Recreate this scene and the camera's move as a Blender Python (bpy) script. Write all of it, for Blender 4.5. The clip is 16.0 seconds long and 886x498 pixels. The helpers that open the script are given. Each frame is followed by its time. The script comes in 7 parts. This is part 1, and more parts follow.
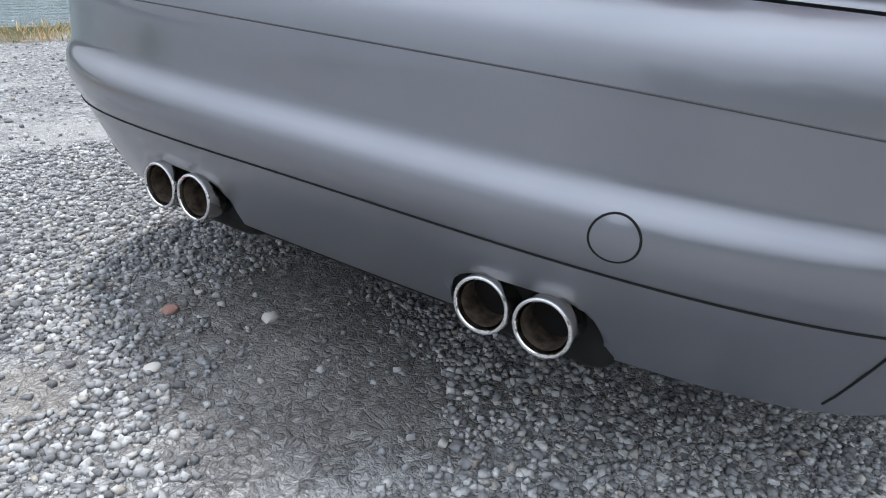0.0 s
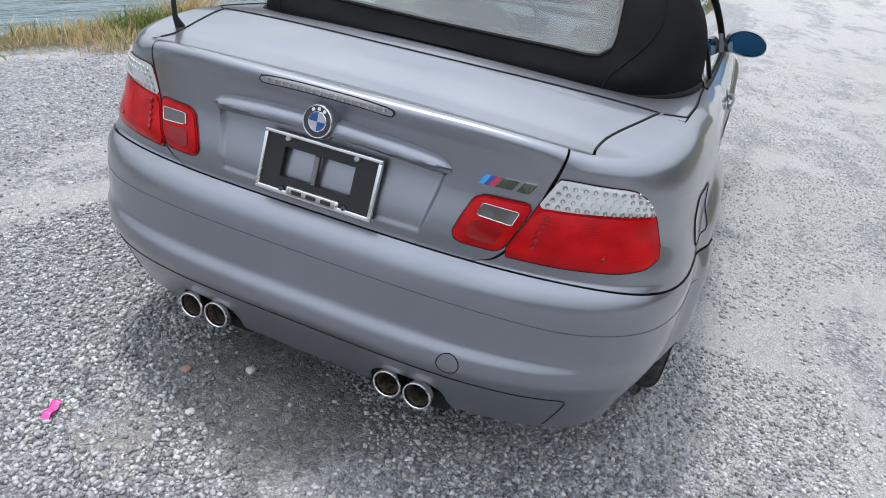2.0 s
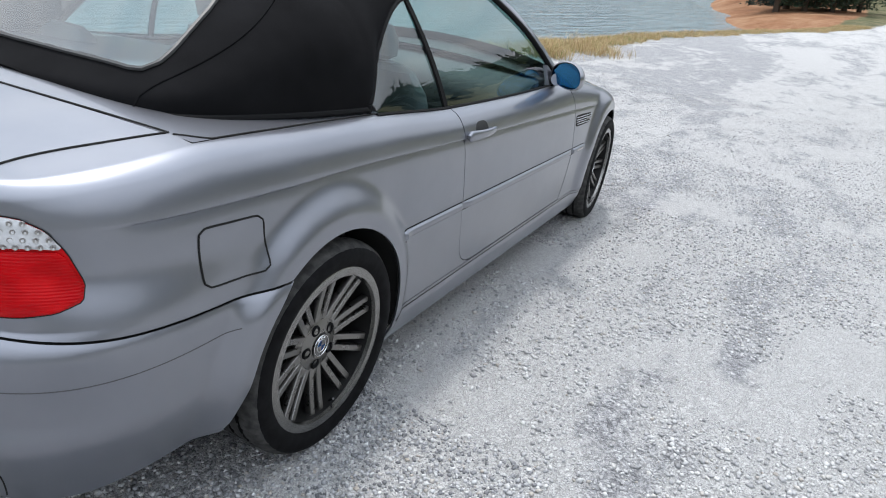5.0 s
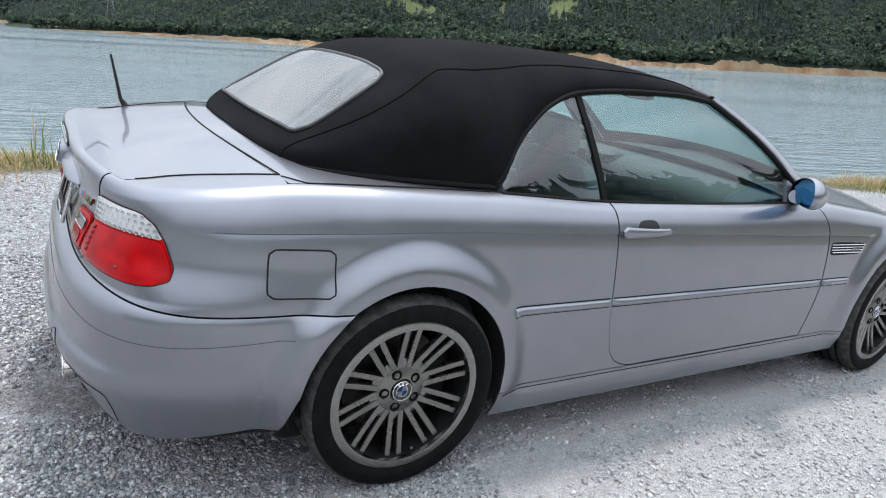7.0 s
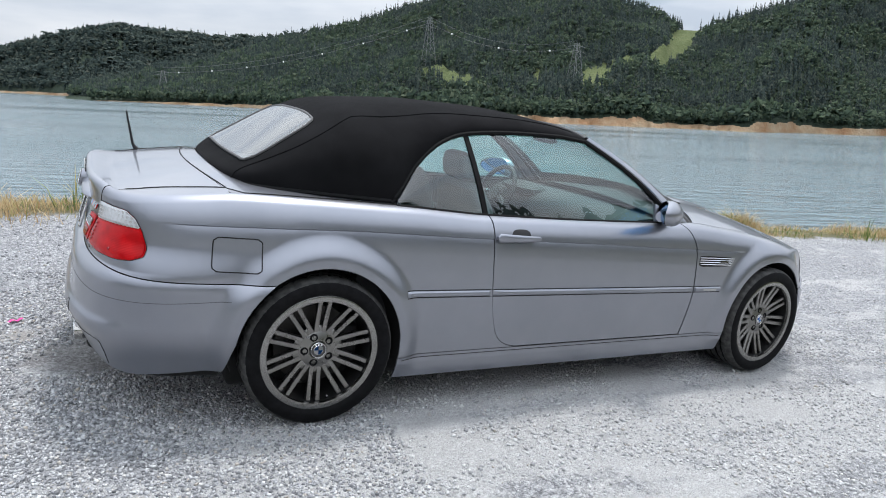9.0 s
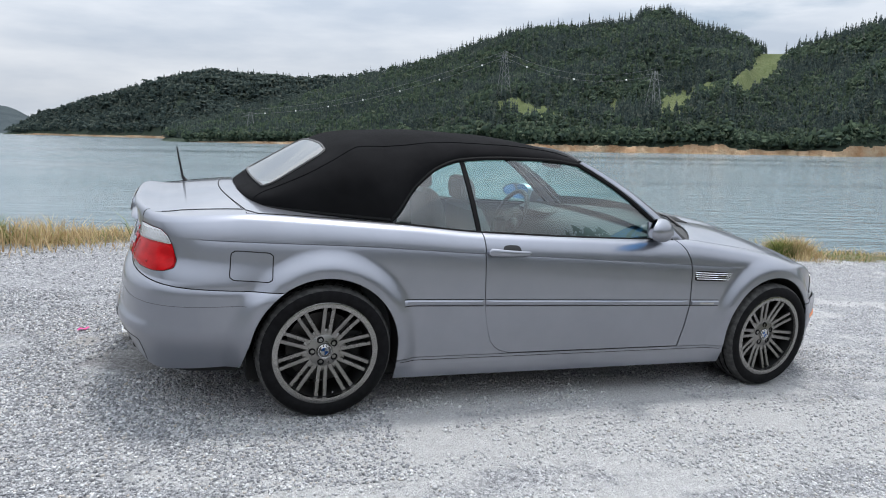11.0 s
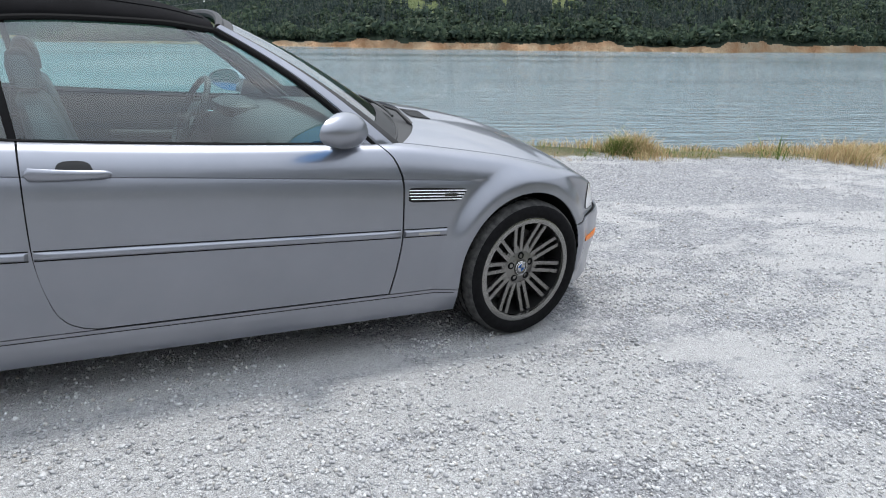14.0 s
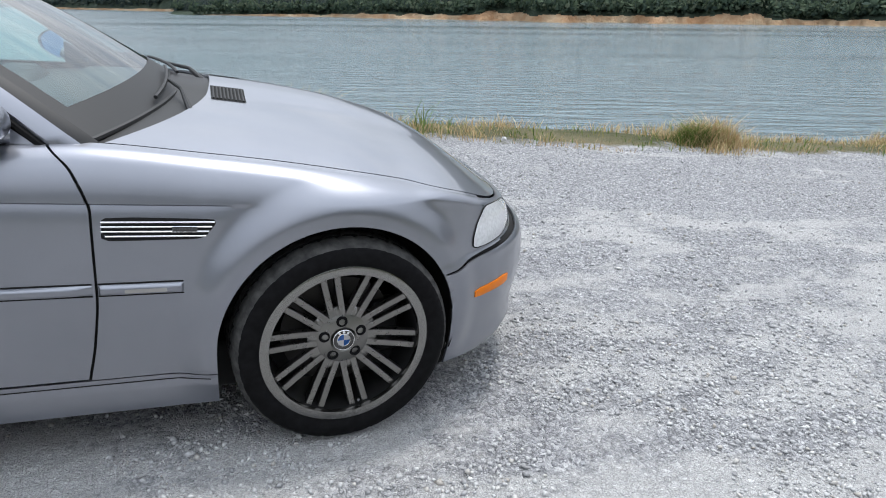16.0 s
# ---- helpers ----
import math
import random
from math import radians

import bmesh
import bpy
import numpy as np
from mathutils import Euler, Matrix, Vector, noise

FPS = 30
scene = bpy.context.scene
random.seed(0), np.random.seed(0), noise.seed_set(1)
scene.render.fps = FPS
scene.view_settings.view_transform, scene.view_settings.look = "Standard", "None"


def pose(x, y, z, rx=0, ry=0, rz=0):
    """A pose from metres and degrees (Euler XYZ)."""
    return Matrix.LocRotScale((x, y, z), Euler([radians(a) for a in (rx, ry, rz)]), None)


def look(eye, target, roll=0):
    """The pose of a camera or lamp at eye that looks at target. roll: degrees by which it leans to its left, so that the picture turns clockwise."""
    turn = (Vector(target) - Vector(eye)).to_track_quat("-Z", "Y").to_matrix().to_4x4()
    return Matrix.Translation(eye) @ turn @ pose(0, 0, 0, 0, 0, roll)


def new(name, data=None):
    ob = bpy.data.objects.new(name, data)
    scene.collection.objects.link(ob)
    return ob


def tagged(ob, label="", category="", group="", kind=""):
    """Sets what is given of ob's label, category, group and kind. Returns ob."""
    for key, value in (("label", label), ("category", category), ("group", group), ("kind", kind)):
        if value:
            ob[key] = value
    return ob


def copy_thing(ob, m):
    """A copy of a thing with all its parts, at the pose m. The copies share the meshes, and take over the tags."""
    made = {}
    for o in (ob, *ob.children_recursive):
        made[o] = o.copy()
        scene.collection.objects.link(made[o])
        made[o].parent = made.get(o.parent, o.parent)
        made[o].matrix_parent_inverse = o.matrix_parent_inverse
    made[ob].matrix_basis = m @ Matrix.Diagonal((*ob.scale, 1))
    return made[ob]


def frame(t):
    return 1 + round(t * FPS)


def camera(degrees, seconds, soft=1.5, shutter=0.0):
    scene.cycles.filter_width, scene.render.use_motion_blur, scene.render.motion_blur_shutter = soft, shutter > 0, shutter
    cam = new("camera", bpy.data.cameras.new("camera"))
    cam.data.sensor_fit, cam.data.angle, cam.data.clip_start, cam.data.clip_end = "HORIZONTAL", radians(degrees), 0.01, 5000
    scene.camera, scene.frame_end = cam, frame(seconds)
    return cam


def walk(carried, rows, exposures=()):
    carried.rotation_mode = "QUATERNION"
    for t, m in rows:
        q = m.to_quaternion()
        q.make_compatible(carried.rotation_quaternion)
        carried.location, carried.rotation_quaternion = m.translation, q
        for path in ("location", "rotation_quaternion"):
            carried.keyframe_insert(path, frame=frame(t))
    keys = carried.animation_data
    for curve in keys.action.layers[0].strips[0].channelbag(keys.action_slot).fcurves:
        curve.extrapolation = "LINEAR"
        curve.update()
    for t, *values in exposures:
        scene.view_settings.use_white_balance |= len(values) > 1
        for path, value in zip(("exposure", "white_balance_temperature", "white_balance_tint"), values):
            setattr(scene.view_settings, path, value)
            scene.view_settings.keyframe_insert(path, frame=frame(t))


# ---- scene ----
cam = camera(65.6, 16.0, soft=1.0)

# The car stands nose down on sloping gravel: the path and the car are laid out on the car's own plane, and TILT sets that plane level with the lake.
TILT = Vector((-0.058, 0.051, 1)).rotation_difference(Vector((0, 0, 1))).to_matrix().to_4x4()
PATH = [
    (0, (-1.569, -0.592, 0.658), (0.017, 0.346, -0.123), 5.8),
    (0.5, (-1.616, -0.632, 0.857), (-0.213, 0.197, -0.301), 3.7),
    (1, (-1.787, -0.648, 1.198), (-0.497, 0.331, 0.023), 3.0),
    (1.5, (-1.985, -0.688, 1.285), (-0.531, 0.259, 0.291), 7.0),
    (2, (-2.173, -0.785, 1.335), (-0.474, -0.197, 0.458), 9.6),
    (2.5, (-2.212, -1.020, 1.347), (-0.467, -0.430, 0.569), 8.9),
    (3, (-2.218, -1.225, 1.363), (-0.470, -0.614, 0.607), 11.0),
    (3.5, (-2.032, -1.378, 1.357), (-0.244, -0.846, 0.635), 10.9),
    (3.7, (-1.943, -1.453, 1.354), (-0.161, -0.901, 0.633), 10.5),
    (5.8, (-1.114, -2.118, 1.402), (0.297, -0.915, 0.65), 8.0),
    (6, (-1.046, -2.202, 1.373), (0.22, -0.832, 0.652), 9.0),
    (6.5, (-0.919, -2.329, 1.379), (0.054, -0.715, 0.709), 9.6),
    (7, (-0.951, -2.492, 1.395), (0.06, -0.873, 0.796), 7.8),
    (7.5, (-0.992, -2.712, 1.423), (0.135, -1.143, 0.904), 7.2),
    (8, (-0.965, -2.953, 1.421), (0.154, -1.37, 0.928), 6.4),
    (8.2, (-0.941, -3.069, 1.403), (0.123, -1.437, 0.947), 6.3),
    (10.3, (-0.719, -3.848, 1.444), (0.094, -2.072, 1.013), 6.1),
    (10.5, (-0.692, -3.9, 1.438), (0.085, -2.103, 1.031), 5.7),
    (11, (-0.648, -3.929, 1.45), (0.066, -2.098, 1.08), 5.1),
    (11.5, (-0.582, -3.85, 1.434), (0.073, -2.002, 1.041), 3.8),
    (12, (-0.453, -3.677, 1.428), (0.257, -1.875, 0.93), 6.2),
    (12.5, (-0.194, -3.596, 1.401), (0.626, -1.831, 0.938), 6.1),
    (13, (0.163, -3.507, 1.382), (1.012, -1.78, 0.839), 5.7),
    (13.5, (0.508, -3.347, 1.367), (1.416, -1.672, 0.758), 5.6),
    (14, (0.886, -3.233, 1.35), (1.856, -1.596, 0.735), 5.2),
    (14.5, (1.242, -3.093, 1.355), (2.124, -1.422, 0.7), 5.3),
    (15, (1.589, -2.898, 1.352), (2.447, -1.223, 0.675), 5.7),
    (15.5, (1.987, -2.758, 1.333), (2.767, -1.054, 0.634), 5.6),
    (16, (2.364, -2.607, 1.317), (3.015, -0.854, 0.606), 4.9),
]
walk(cam, [(t, TILT @ look(eye, target, roll)) for t, eye, target, roll in PATH], [(0, 0.12), (1.0, 0.02), (3.5, 0.0), (6, 0.18), (7.5, 0.27), (10.5, 0.10), (13, 0.09), (16, 0.02)])

# ---- world, sun ----
SUN_EL, SUN_AZ = 72, 38
world = bpy.data.worlds.new("sky")
scene.world = world
world.use_nodes = True
wt = world.node_tree
wn, wl = wt.nodes, wt.links
bg = wn["Background"]
sky = wn.new("ShaderNodeTexSky")
sky.sky_type, sky.sun_disc = "NISHITA", False
sky.sun_elevation, sky.sun_rotation = radians(SUN_EL), radians(90 - SUN_AZ)
gain = wn.new("ShaderNodeMix"); gain.data_type = "RGBA"; gain.blend_type = "MULTIPLY"; gain.inputs[0].default_value = 1
gain.inputs[7].default_value = (0.09, 0.09, 0.09, 1)
wl.new(sky.outputs[0], gain.inputs[6])
tc = wn.new("ShaderNodeTexCoord"); mp = wn.new("ShaderNodeMapping"); mp.inputs["Scale"].default_value = (1, 1, 4.5)
wl.new(tc.outputs["Generated"], mp.inputs["Vector"])
cloud = wn.new("ShaderNodeTexNoise"); cloud.inputs["Scale"].default_value = 2.2; cloud.inputs["Detail"].default_value = 7; cloud.inputs["Roughness"].default_value = 0.55
wl.new(mp.outputs[0], cloud.inputs["Vector"])
cover = wn.new("ShaderNodeValToRGB")
cover.color_ramp.elements[0].position, cover.color_ramp.elements[1].position = 0.20, 0.36
wl.new(cloud.outputs["Fac"], cover.inputs[0])
shade = wn.new("ShaderNodeValToRGB")
shade.color_ramp.elements[0].position, shade.color_ramp.elements[0].color = 0.35, (0.575, 0.655, 0.77, 1)
shade.color_ramp.elements[1].position, shade.color_ramp.elements[1].color = 0.68, (0.89, 0.937, 1.005, 1)
cloud2 = wn.new("ShaderNodeTexNoise"); cloud2.inputs["Scale"].default_value = 3.7; cloud2.inputs["Detail"].default_value = 8
wl.new(mp.outputs[0], cloud2.inputs["Vector"]); wl.new(cloud2.outputs["Fac"], shade.inputs[0])
lay = wn.new("ShaderNodeMix"); lay.data_type = "RGBA"
wl.new(cover.outputs[0], lay.inputs[0]); wl.new(gain.outputs[2], lay.inputs[6]); wl.new(shade.outputs[0], lay.inputs[7])
# an overcast sky is brighter towards the zenith
sep = wn.new("ShaderNodeSeparateXYZ"); wl.new(tc.outputs["Generated"], sep.inputs[0])
rise = wn.new("ShaderNodeMapRange"); rise.inputs[1].default_value, rise.inputs[2].default_value, rise.inputs[3].default_value, rise.inputs[4].default_value = 0.05, 0.95, 0.75, 2.35
wl.new(sep.outputs[2], rise.inputs[0])
wl.new(lay.outputs[2], bg.inputs[0])
wl.new(rise.outputs[0], bg.inputs[1])
sun_data = bpy.data.lights.new("sun", "SUN")
sun_data.energy, sun_data.angle, sun_data.color = 2.5, radians(9), (1, 0.975, 0.945)
sun = new("sun", sun_data)
sun.matrix_world = look((60 * math.cos(radians(SUN_AZ)) , 60 * math.sin(radians(SUN_AZ)), 60 * math.tan(radians(SUN_EL))), (0, 0, 0))
scene.view_settings.exposure = 0.0


# ---- materials ----
def mat(name, color, rough=0.5, metal=0.0, **more):
    m = bpy.data.materials.new(name)
    m.use_nodes = True
    b = m.node_tree.nodes["Principled BSDF"]
    b.inputs["Base Color"].default_value = (*color, 1)
    b.inputs["Roughness"].default_value, b.inputs["Metallic"].default_value = rough, metal
    for k, v in more.items():
        b.inputs[k.replace("_", " ")].default_value = v
    return m


def node(m, kind, **values):
    n = m.node_tree.nodes.new(kind)
    for k, v in values.items():
        n.inputs[k.replace("_", " ")].default_value = v
    return n


def noise_tex(m, scale, detail=4, rough=0.55, stretch=(1, 1, 1)):
    c = node(m, "ShaderNodeTexCoord")
    p = node(m, "ShaderNodeMapping", Scale=stretch)
    n = node(m, "ShaderNodeTexNoise", Scale=scale, Detail=detail, Roughness=rough)
    m.node_tree.links.new(c.outputs["Object"], p.inputs[0])
    m.node_tree.links.new(p.outputs[0], n.inputs["Vector"])
    return n


def ramp(m, source, stops):
    r = node(m, "ShaderNodeValToRGB")
    e = r.color_ramp.elements
    while len(e) < len(stops):
        e.new(0.5)
    for k, (pos, col) in zip(e, stops):
        k.position, k.color = pos, (*col, 1) if len(col) == 3 else col
    m.node_tree.links.new(source, r.inputs[0])
    return r


def mix(m, fac, a, b, blend="MIX"):
    x = node(m, "ShaderNodeMix")
    x.data_type, x.blend_type = "RGBA", blend
    for socket, v in ((x.inputs[0], fac), (x.inputs[6], a), (x.inputs[7], b)):
        if isinstance(v, (int, float)):
            socket.default_value = v
        elif isinstance(v, tuple):
            socket.default_value = (*v, 1)
        else:
            m.node_tree.links.new(v, socket)
    return x


def bump(m, height, strength, distance=0.01, into=None):
    b = node(m, "ShaderNodeBump", Strength=strength, Distance=distance)
    m.node_tree.links.new(height, b.inputs["Height"])
    if into is None:
        m.node_tree.links.new(b.outputs[0], m.node_tree.nodes["Principled BSDF"].inputs["Normal"])
    else:
        m.node_tree.links.new(b.outputs[0], into.inputs["Normal"])
    return b


def to(m, out, socket):
    m.node_tree.links.new(out, m.node_tree.nodes["Principled BSDF"].inputs[socket])


def make_paint():
    m = mat("silver_grey_paint", (0.27, 0.275, 0.295), 0.31, 0.9, Coat_Weight=0.85, Coat_Roughness=0.05, Coat_IOR=1.5)
    n = noise_tex(m, 6, 4)
    to(m, ramp(m, n.outputs["Fac"], [(0.3, (0.252, 0.262, 0.298)), (0.7, (0.270, 0.280, 0.318))]).outputs[0], "Base Color")
    d = noise_tex(m, 5, 6, 0.6)
    to(m, ramp(m, d.outputs["Fac"], [(0.35, (0.34, 0.34, 0.34)), (0.7, (0.38, 0.38, 0.38))]).outputs[0], "Roughness")
    return m


PAINT = make_paint()
BLACK = mat("black_plastic", (0.012, 0.012, 0.013), 0.55)
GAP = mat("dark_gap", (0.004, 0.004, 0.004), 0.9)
RUBBER = mat("tyre_rubber", (0.010, 0.010, 0.0105), 0.75, 0.0, Specular_IOR_Level=0.12)
SEAL = mat("black_rubber_seal", (0.006, 0.006, 0.0065), 0.75, 0.0, Specular_IOR_Level=0.15)
CHROME = mat("chrome", (0.75, 0.75, 0.76), 0.12, 1.0)
STEEL = mat("satin_alloy", (0.42, 0.41, 0.40), 0.32, 1.0)


def make_cloth():
    m = mat("black_canvas", (0.004, 0.004, 0.0042), 0.95)
    m.node_tree.nodes["Principled BSDF"].inputs["Specular IOR Level"].default_value = 0.06
    n = noise_tex(m, 1400, 2)
    weave = bump(m, n.outputs["Fac"], 0.25, 0.001)
    sag = node(m, "ShaderNodeBump", Strength=0.35, Distance=0.02)
    m.node_tree.links.new(noise_tex(m, 5.0, 3, 0.5, (1.0, 0.6, 1)).outputs["Fac"], sag.inputs["Height"])
    m.node_tree.links.new(sag.outputs[0], weave.inputs["Normal"])
    d = noise_tex(m, 7, 5)
    to(m, ramp(m, d.outputs["Fac"], [(0.3, (0.0060, 0.0060, 0.0066)), (0.75, (0.0105, 0.0105, 0.0115))]).outputs[0], "Base Color")
    return m


CLOTH = make_cloth()


def make_glass(name, tint, rough=0.0, gloss=0.10):
    m = mat(name, tint, rough, 0.0, Transmission_Weight=1.0, IOR=1.06)
    nt = m.node_tree
    out = nt.nodes["Material Output"]
    t = nt.nodes.new("ShaderNodeBsdfTransparent"); t.inputs[0].default_value = (*tint, 1)
    g = nt.nodes.new("ShaderNodeBsdfGlossy"); g.inputs["Roughness"].default_value = 0.0; g.inputs[0].default_value = (1, 1, 1, 1)
    f = nt.nodes.new("ShaderNodeLayerWeight"); f.inputs[0].default_value = 0.5
    e = nt.nodes.new("ShaderNodeMath"); e.operation = "POWER"; e.inputs[1].default_value = 4.0
    k = nt.nodes.new("ShaderNodeMath"); k.operation = "MULTIPLY_ADD"; k.inputs[1].default_value, k.inputs[2].default_value = 1 - gloss, gloss
    nt.links.new(f.outputs["Facing"], e.inputs[0]); nt.links.new(e.outputs[0], k.inputs[0])
    x = nt.nodes.new("ShaderNodeMixShader")
    nt.links.new(k.outputs[0], x.inputs[0]); nt.links.new(t.outputs[0], x.inputs[1]); nt.links.new(g.outputs[0], x.inputs[2])
    nt.links.new(x.outputs[0], out.inputs[0])
    return m


GLASS = make_glass("tinted_window_glass", (0.66, 0.88, 0.865))
# ---- helpers for building ----
def part(name, bm, material, parent, label="", crease=38):
    me = bpy.data.meshes.new(name)
    bm.to_mesh(me)
    bm.free()
    ob = new(name, me)
    for k in material if isinstance(material, (list, tuple)) else [material]:
        me.materials.append(k)
    if crease:
        me.polygons.foreach_set("use_smooth", [True] * len(me.polygons))
        me.set_sharp_from_angle(angle=radians(crease))
    ob.parent = parent
    return tagged(ob, label)


def pchip(x, xs, ys):
    """Smooth curve through a few stations, without overshoot."""
    x = np.asarray(x, float); xs = np.asarray(xs, float); ys = np.asarray(ys, float)
    h = np.diff(xs); d = np.diff(ys) / h
    m = np.zeros(len(xs))
    for i in range(1, len(xs) - 1):
        if d[i - 1] * d[i] > 0:
            w1, w2 = 2 * h[i] + h[i - 1], h[i] + 2 * h[i - 1]
            m[i] = (w1 + w2) / (w1 / d[i - 1] + w2 / d[i])
    m[0], m[-1] = d[0], d[-1]
    x = np.clip(x, xs[0], xs[-1])
    i = np.clip(np.searchsorted(xs, x) - 1, 0, len(h) - 1)
    t = (x - xs[i]) / h[i]
    return (2*t**3 - 3*t**2 + 1) * ys[i] + (t**3 - 2*t**2 + t) * h[i] * m[i] + (3*t**2 - 2*t**3) * ys[i+1] + (t**3 - t**2) * h[i] * m[i+1]


def step(a, b, x):
    t = np.clip((np.asarray(x, float) - a) / (b - a), 0, 1)
    return t * t * (3 - 2 * t)


def flipped(bm, side):
    """The same mesh, or its mirror twin on the car's left for side -1."""
    if side < 0:
        for w in bm.verts:
            w.co.y = -w.co.y
        bmesh.ops.reverse_faces(bm, faces=bm.faces)
    return bm


def tube(bm, pts, r, n=8, closed=False, caps=True):
    """A round bar through pts; r is one radius or one for each point."""
    pts = [Vector(p) for p in pts]
    rr = r if isinstance(r, (list, tuple)) else [r] * len(pts)
    rings = []
    ref = None
    for i, p in enumerate(pts):
        a = pts[i - 1] if i or closed else p
        b = pts[(i + 1) % len(pts)] if i < len(pts) - 1 or closed else p
        d = (b - a).normalized()
        if ref is None:
            ref = d.orthogonal().normalized()
        ref = (ref - d * ref.dot(d)).normalized()
        q = d.cross(ref)
        rings.append([bm.verts.new(p + (ref * math.cos(2 * math.pi * j / n) + q * math.sin(2 * math.pi * j / n)) * rr[i]) for j in range(n)])
    for i in range(len(rings) if closed else len(rings) - 1):
        a, b = rings[i], rings[(i + 1) % len(rings)]
        for j in range(n):
            bm.faces.new((a[j], a[(j + 1) % n], b[(j + 1) % n], b[j]))
    if caps and not closed:
        bm.faces.new(rings[0][::-1]), bm.faces.new(rings[-1])
    return bm


def box(bm, x0, x1, y0, y1, z0, z1, bevel=0.0, m=None):
    g = bmesh.ops.create_cube(bm, size=1, matrix=Matrix.Translation(((x0+x1)/2, (y0+y1)/2, (z0+z1)/2)) @ Matrix.Diagonal((x1-x0, y1-y0, z1-z0, 1)))["verts"]
    if bevel:
        e = list({k for w in g for k in w.link_edges})
        g = [w for w in bmesh.ops.bevel(bm, geom=e, offset=bevel, segments=3, profile=0.5, affect="EDGES")["verts"]]
    if m is not None:
        bmesh.ops.transform(bm, matrix=m, verts=list(set(g)))
    return bm


def lathe(profile, n=72, bm=None, closed=False):
    """Turns (radius, y) round the y axis."""
    bm = bm or bmesh.new()
    rings = []
    for i in range(n):
        a = 2 * math.pi * i / n
        rings.append([bm.verts.new((r * math.cos(a), y, r * math.sin(a))) for r, y in profile])
    for i in range(n):
        for j in range(len(profile) - 1):
            bm.faces.new((rings[i][j], rings[i][j + 1], rings[(i + 1) % n][j + 1], rings[(i + 1) % n][j]))
    bmesh.ops.remove_doubles(bm, verts=bm.verts, dist=1e-5)
    bmesh.ops.recalc_face_normals(bm, faces=bm.faces)
    return bm


# ---- the car's shape: a plan outline, and an inset by height that changes from tail to side to nose ----
XR, XF = -0.30, 2.55
REAR_A, FRONT_A = 0.645, 1.00


def outline():
    xs, ys = [], []
    for k in np.linspace(0, 1, 240):
        p = (k ** 1.6) * np.pi / 2
        xs.append(XR - REAR_A * np.cos(p) ** (2 / 3.4)); ys.append(0.862 * np.sin(p) ** (2 / 3.4))
    for x in np.linspace(XR, XF, 80)[1:-1]:
        xs.append(x); ys.append(pchip(x, [XR, 0.6, 1.6, XF], [0.862, 0.858, 0.858, 0.858]))
    for k in np.linspace(0, 1, 240):
        p = (1 - (1 - k) ** 1.6) * np.pi / 2
        xs.append(XF + FRONT_A * np.sin(p) ** (2 / 2.5)); ys.append(0.858 * np.cos(p) ** (2 / 2.5))
    xs, ys = np.array(xs), np.array(ys)
    s = np.concatenate([[0], np.cumsum(np.hypot(np.diff(xs), np.diff(ys)))])
    s += XR - np.interp(XR, xs, s)
    return s, xs, ys


OS, OX, OY = outline()
FINE = np.arange(OS[0], OS[-1], 0.004)
FX, FY = np.interp(FINE, OS, OX), np.interp(FINE, OS, OY)
kern = np.ones(15) / 15
FX = np.convolve(np.pad(FX, 7, mode="reflect"), kern, "valid")
FY = np.convolve(np.pad(FY, 7, mode="reflect", reflect_type="odd"), kern, "valid")
FY[0] = FY[-1] = 0
NXA, NYA = -np.gradient(FY), np.gradient(FX)
ln = np.hypot(NXA, NYA)
NXA, NYA = NXA / ln, NYA / ln  # outward for y >= 0
NXA[0], NYA[0], NXA[-1], NYA[-1] = -1, 0, 1, 0
S0, S1 = FINE[0], FINE[-1]
TAIL = FINE < XR


def s_rear(y):
    """Outline position at the tail for a distance y from the middle."""
    return np.interp(np.abs(y), FY[TAIL], FINE[TAIL])


def s_x(x):
    return np.interp(x, FX, FINE)


WHEEL_R, ARCH_R, AXLE_F = 0.322, 0.352, 2.731
ARCH_Z = 0.335


EDGE_X = [-0.95, -0.94, -0.923, -0.90, -0.883, -0.86, -0.80, -0.70, -0.55, -0.35, 0.33, 0.8, 1.6, 2.02, 2.4, 2.8, 3.1, 3.35, 3.56]
EDGE_Z = [0.953, 0.952, 0.945, 0.935, 0.929, 0.925, 0.924, 0.930, 0.941, 0.954, 0.930, 0.900, 0.886, 0.885, 0.852, 0.798, 0.735, 0.66, 0.61]


def z_crease(x):
    """Height of the crease that runs along the flank."""
    return pchip(x, [-0.7, 0.0, 0.72, 1.41, 2.06, 2.5, 3.0], [0.842, 0.836, 0.808, 0.785, 0.760, 0.745, 0.735])


def crease_depth(x):
    return 0.0060 * step(-0.66, -0.52, x) * (1 - step(2.36, 2.52, x))


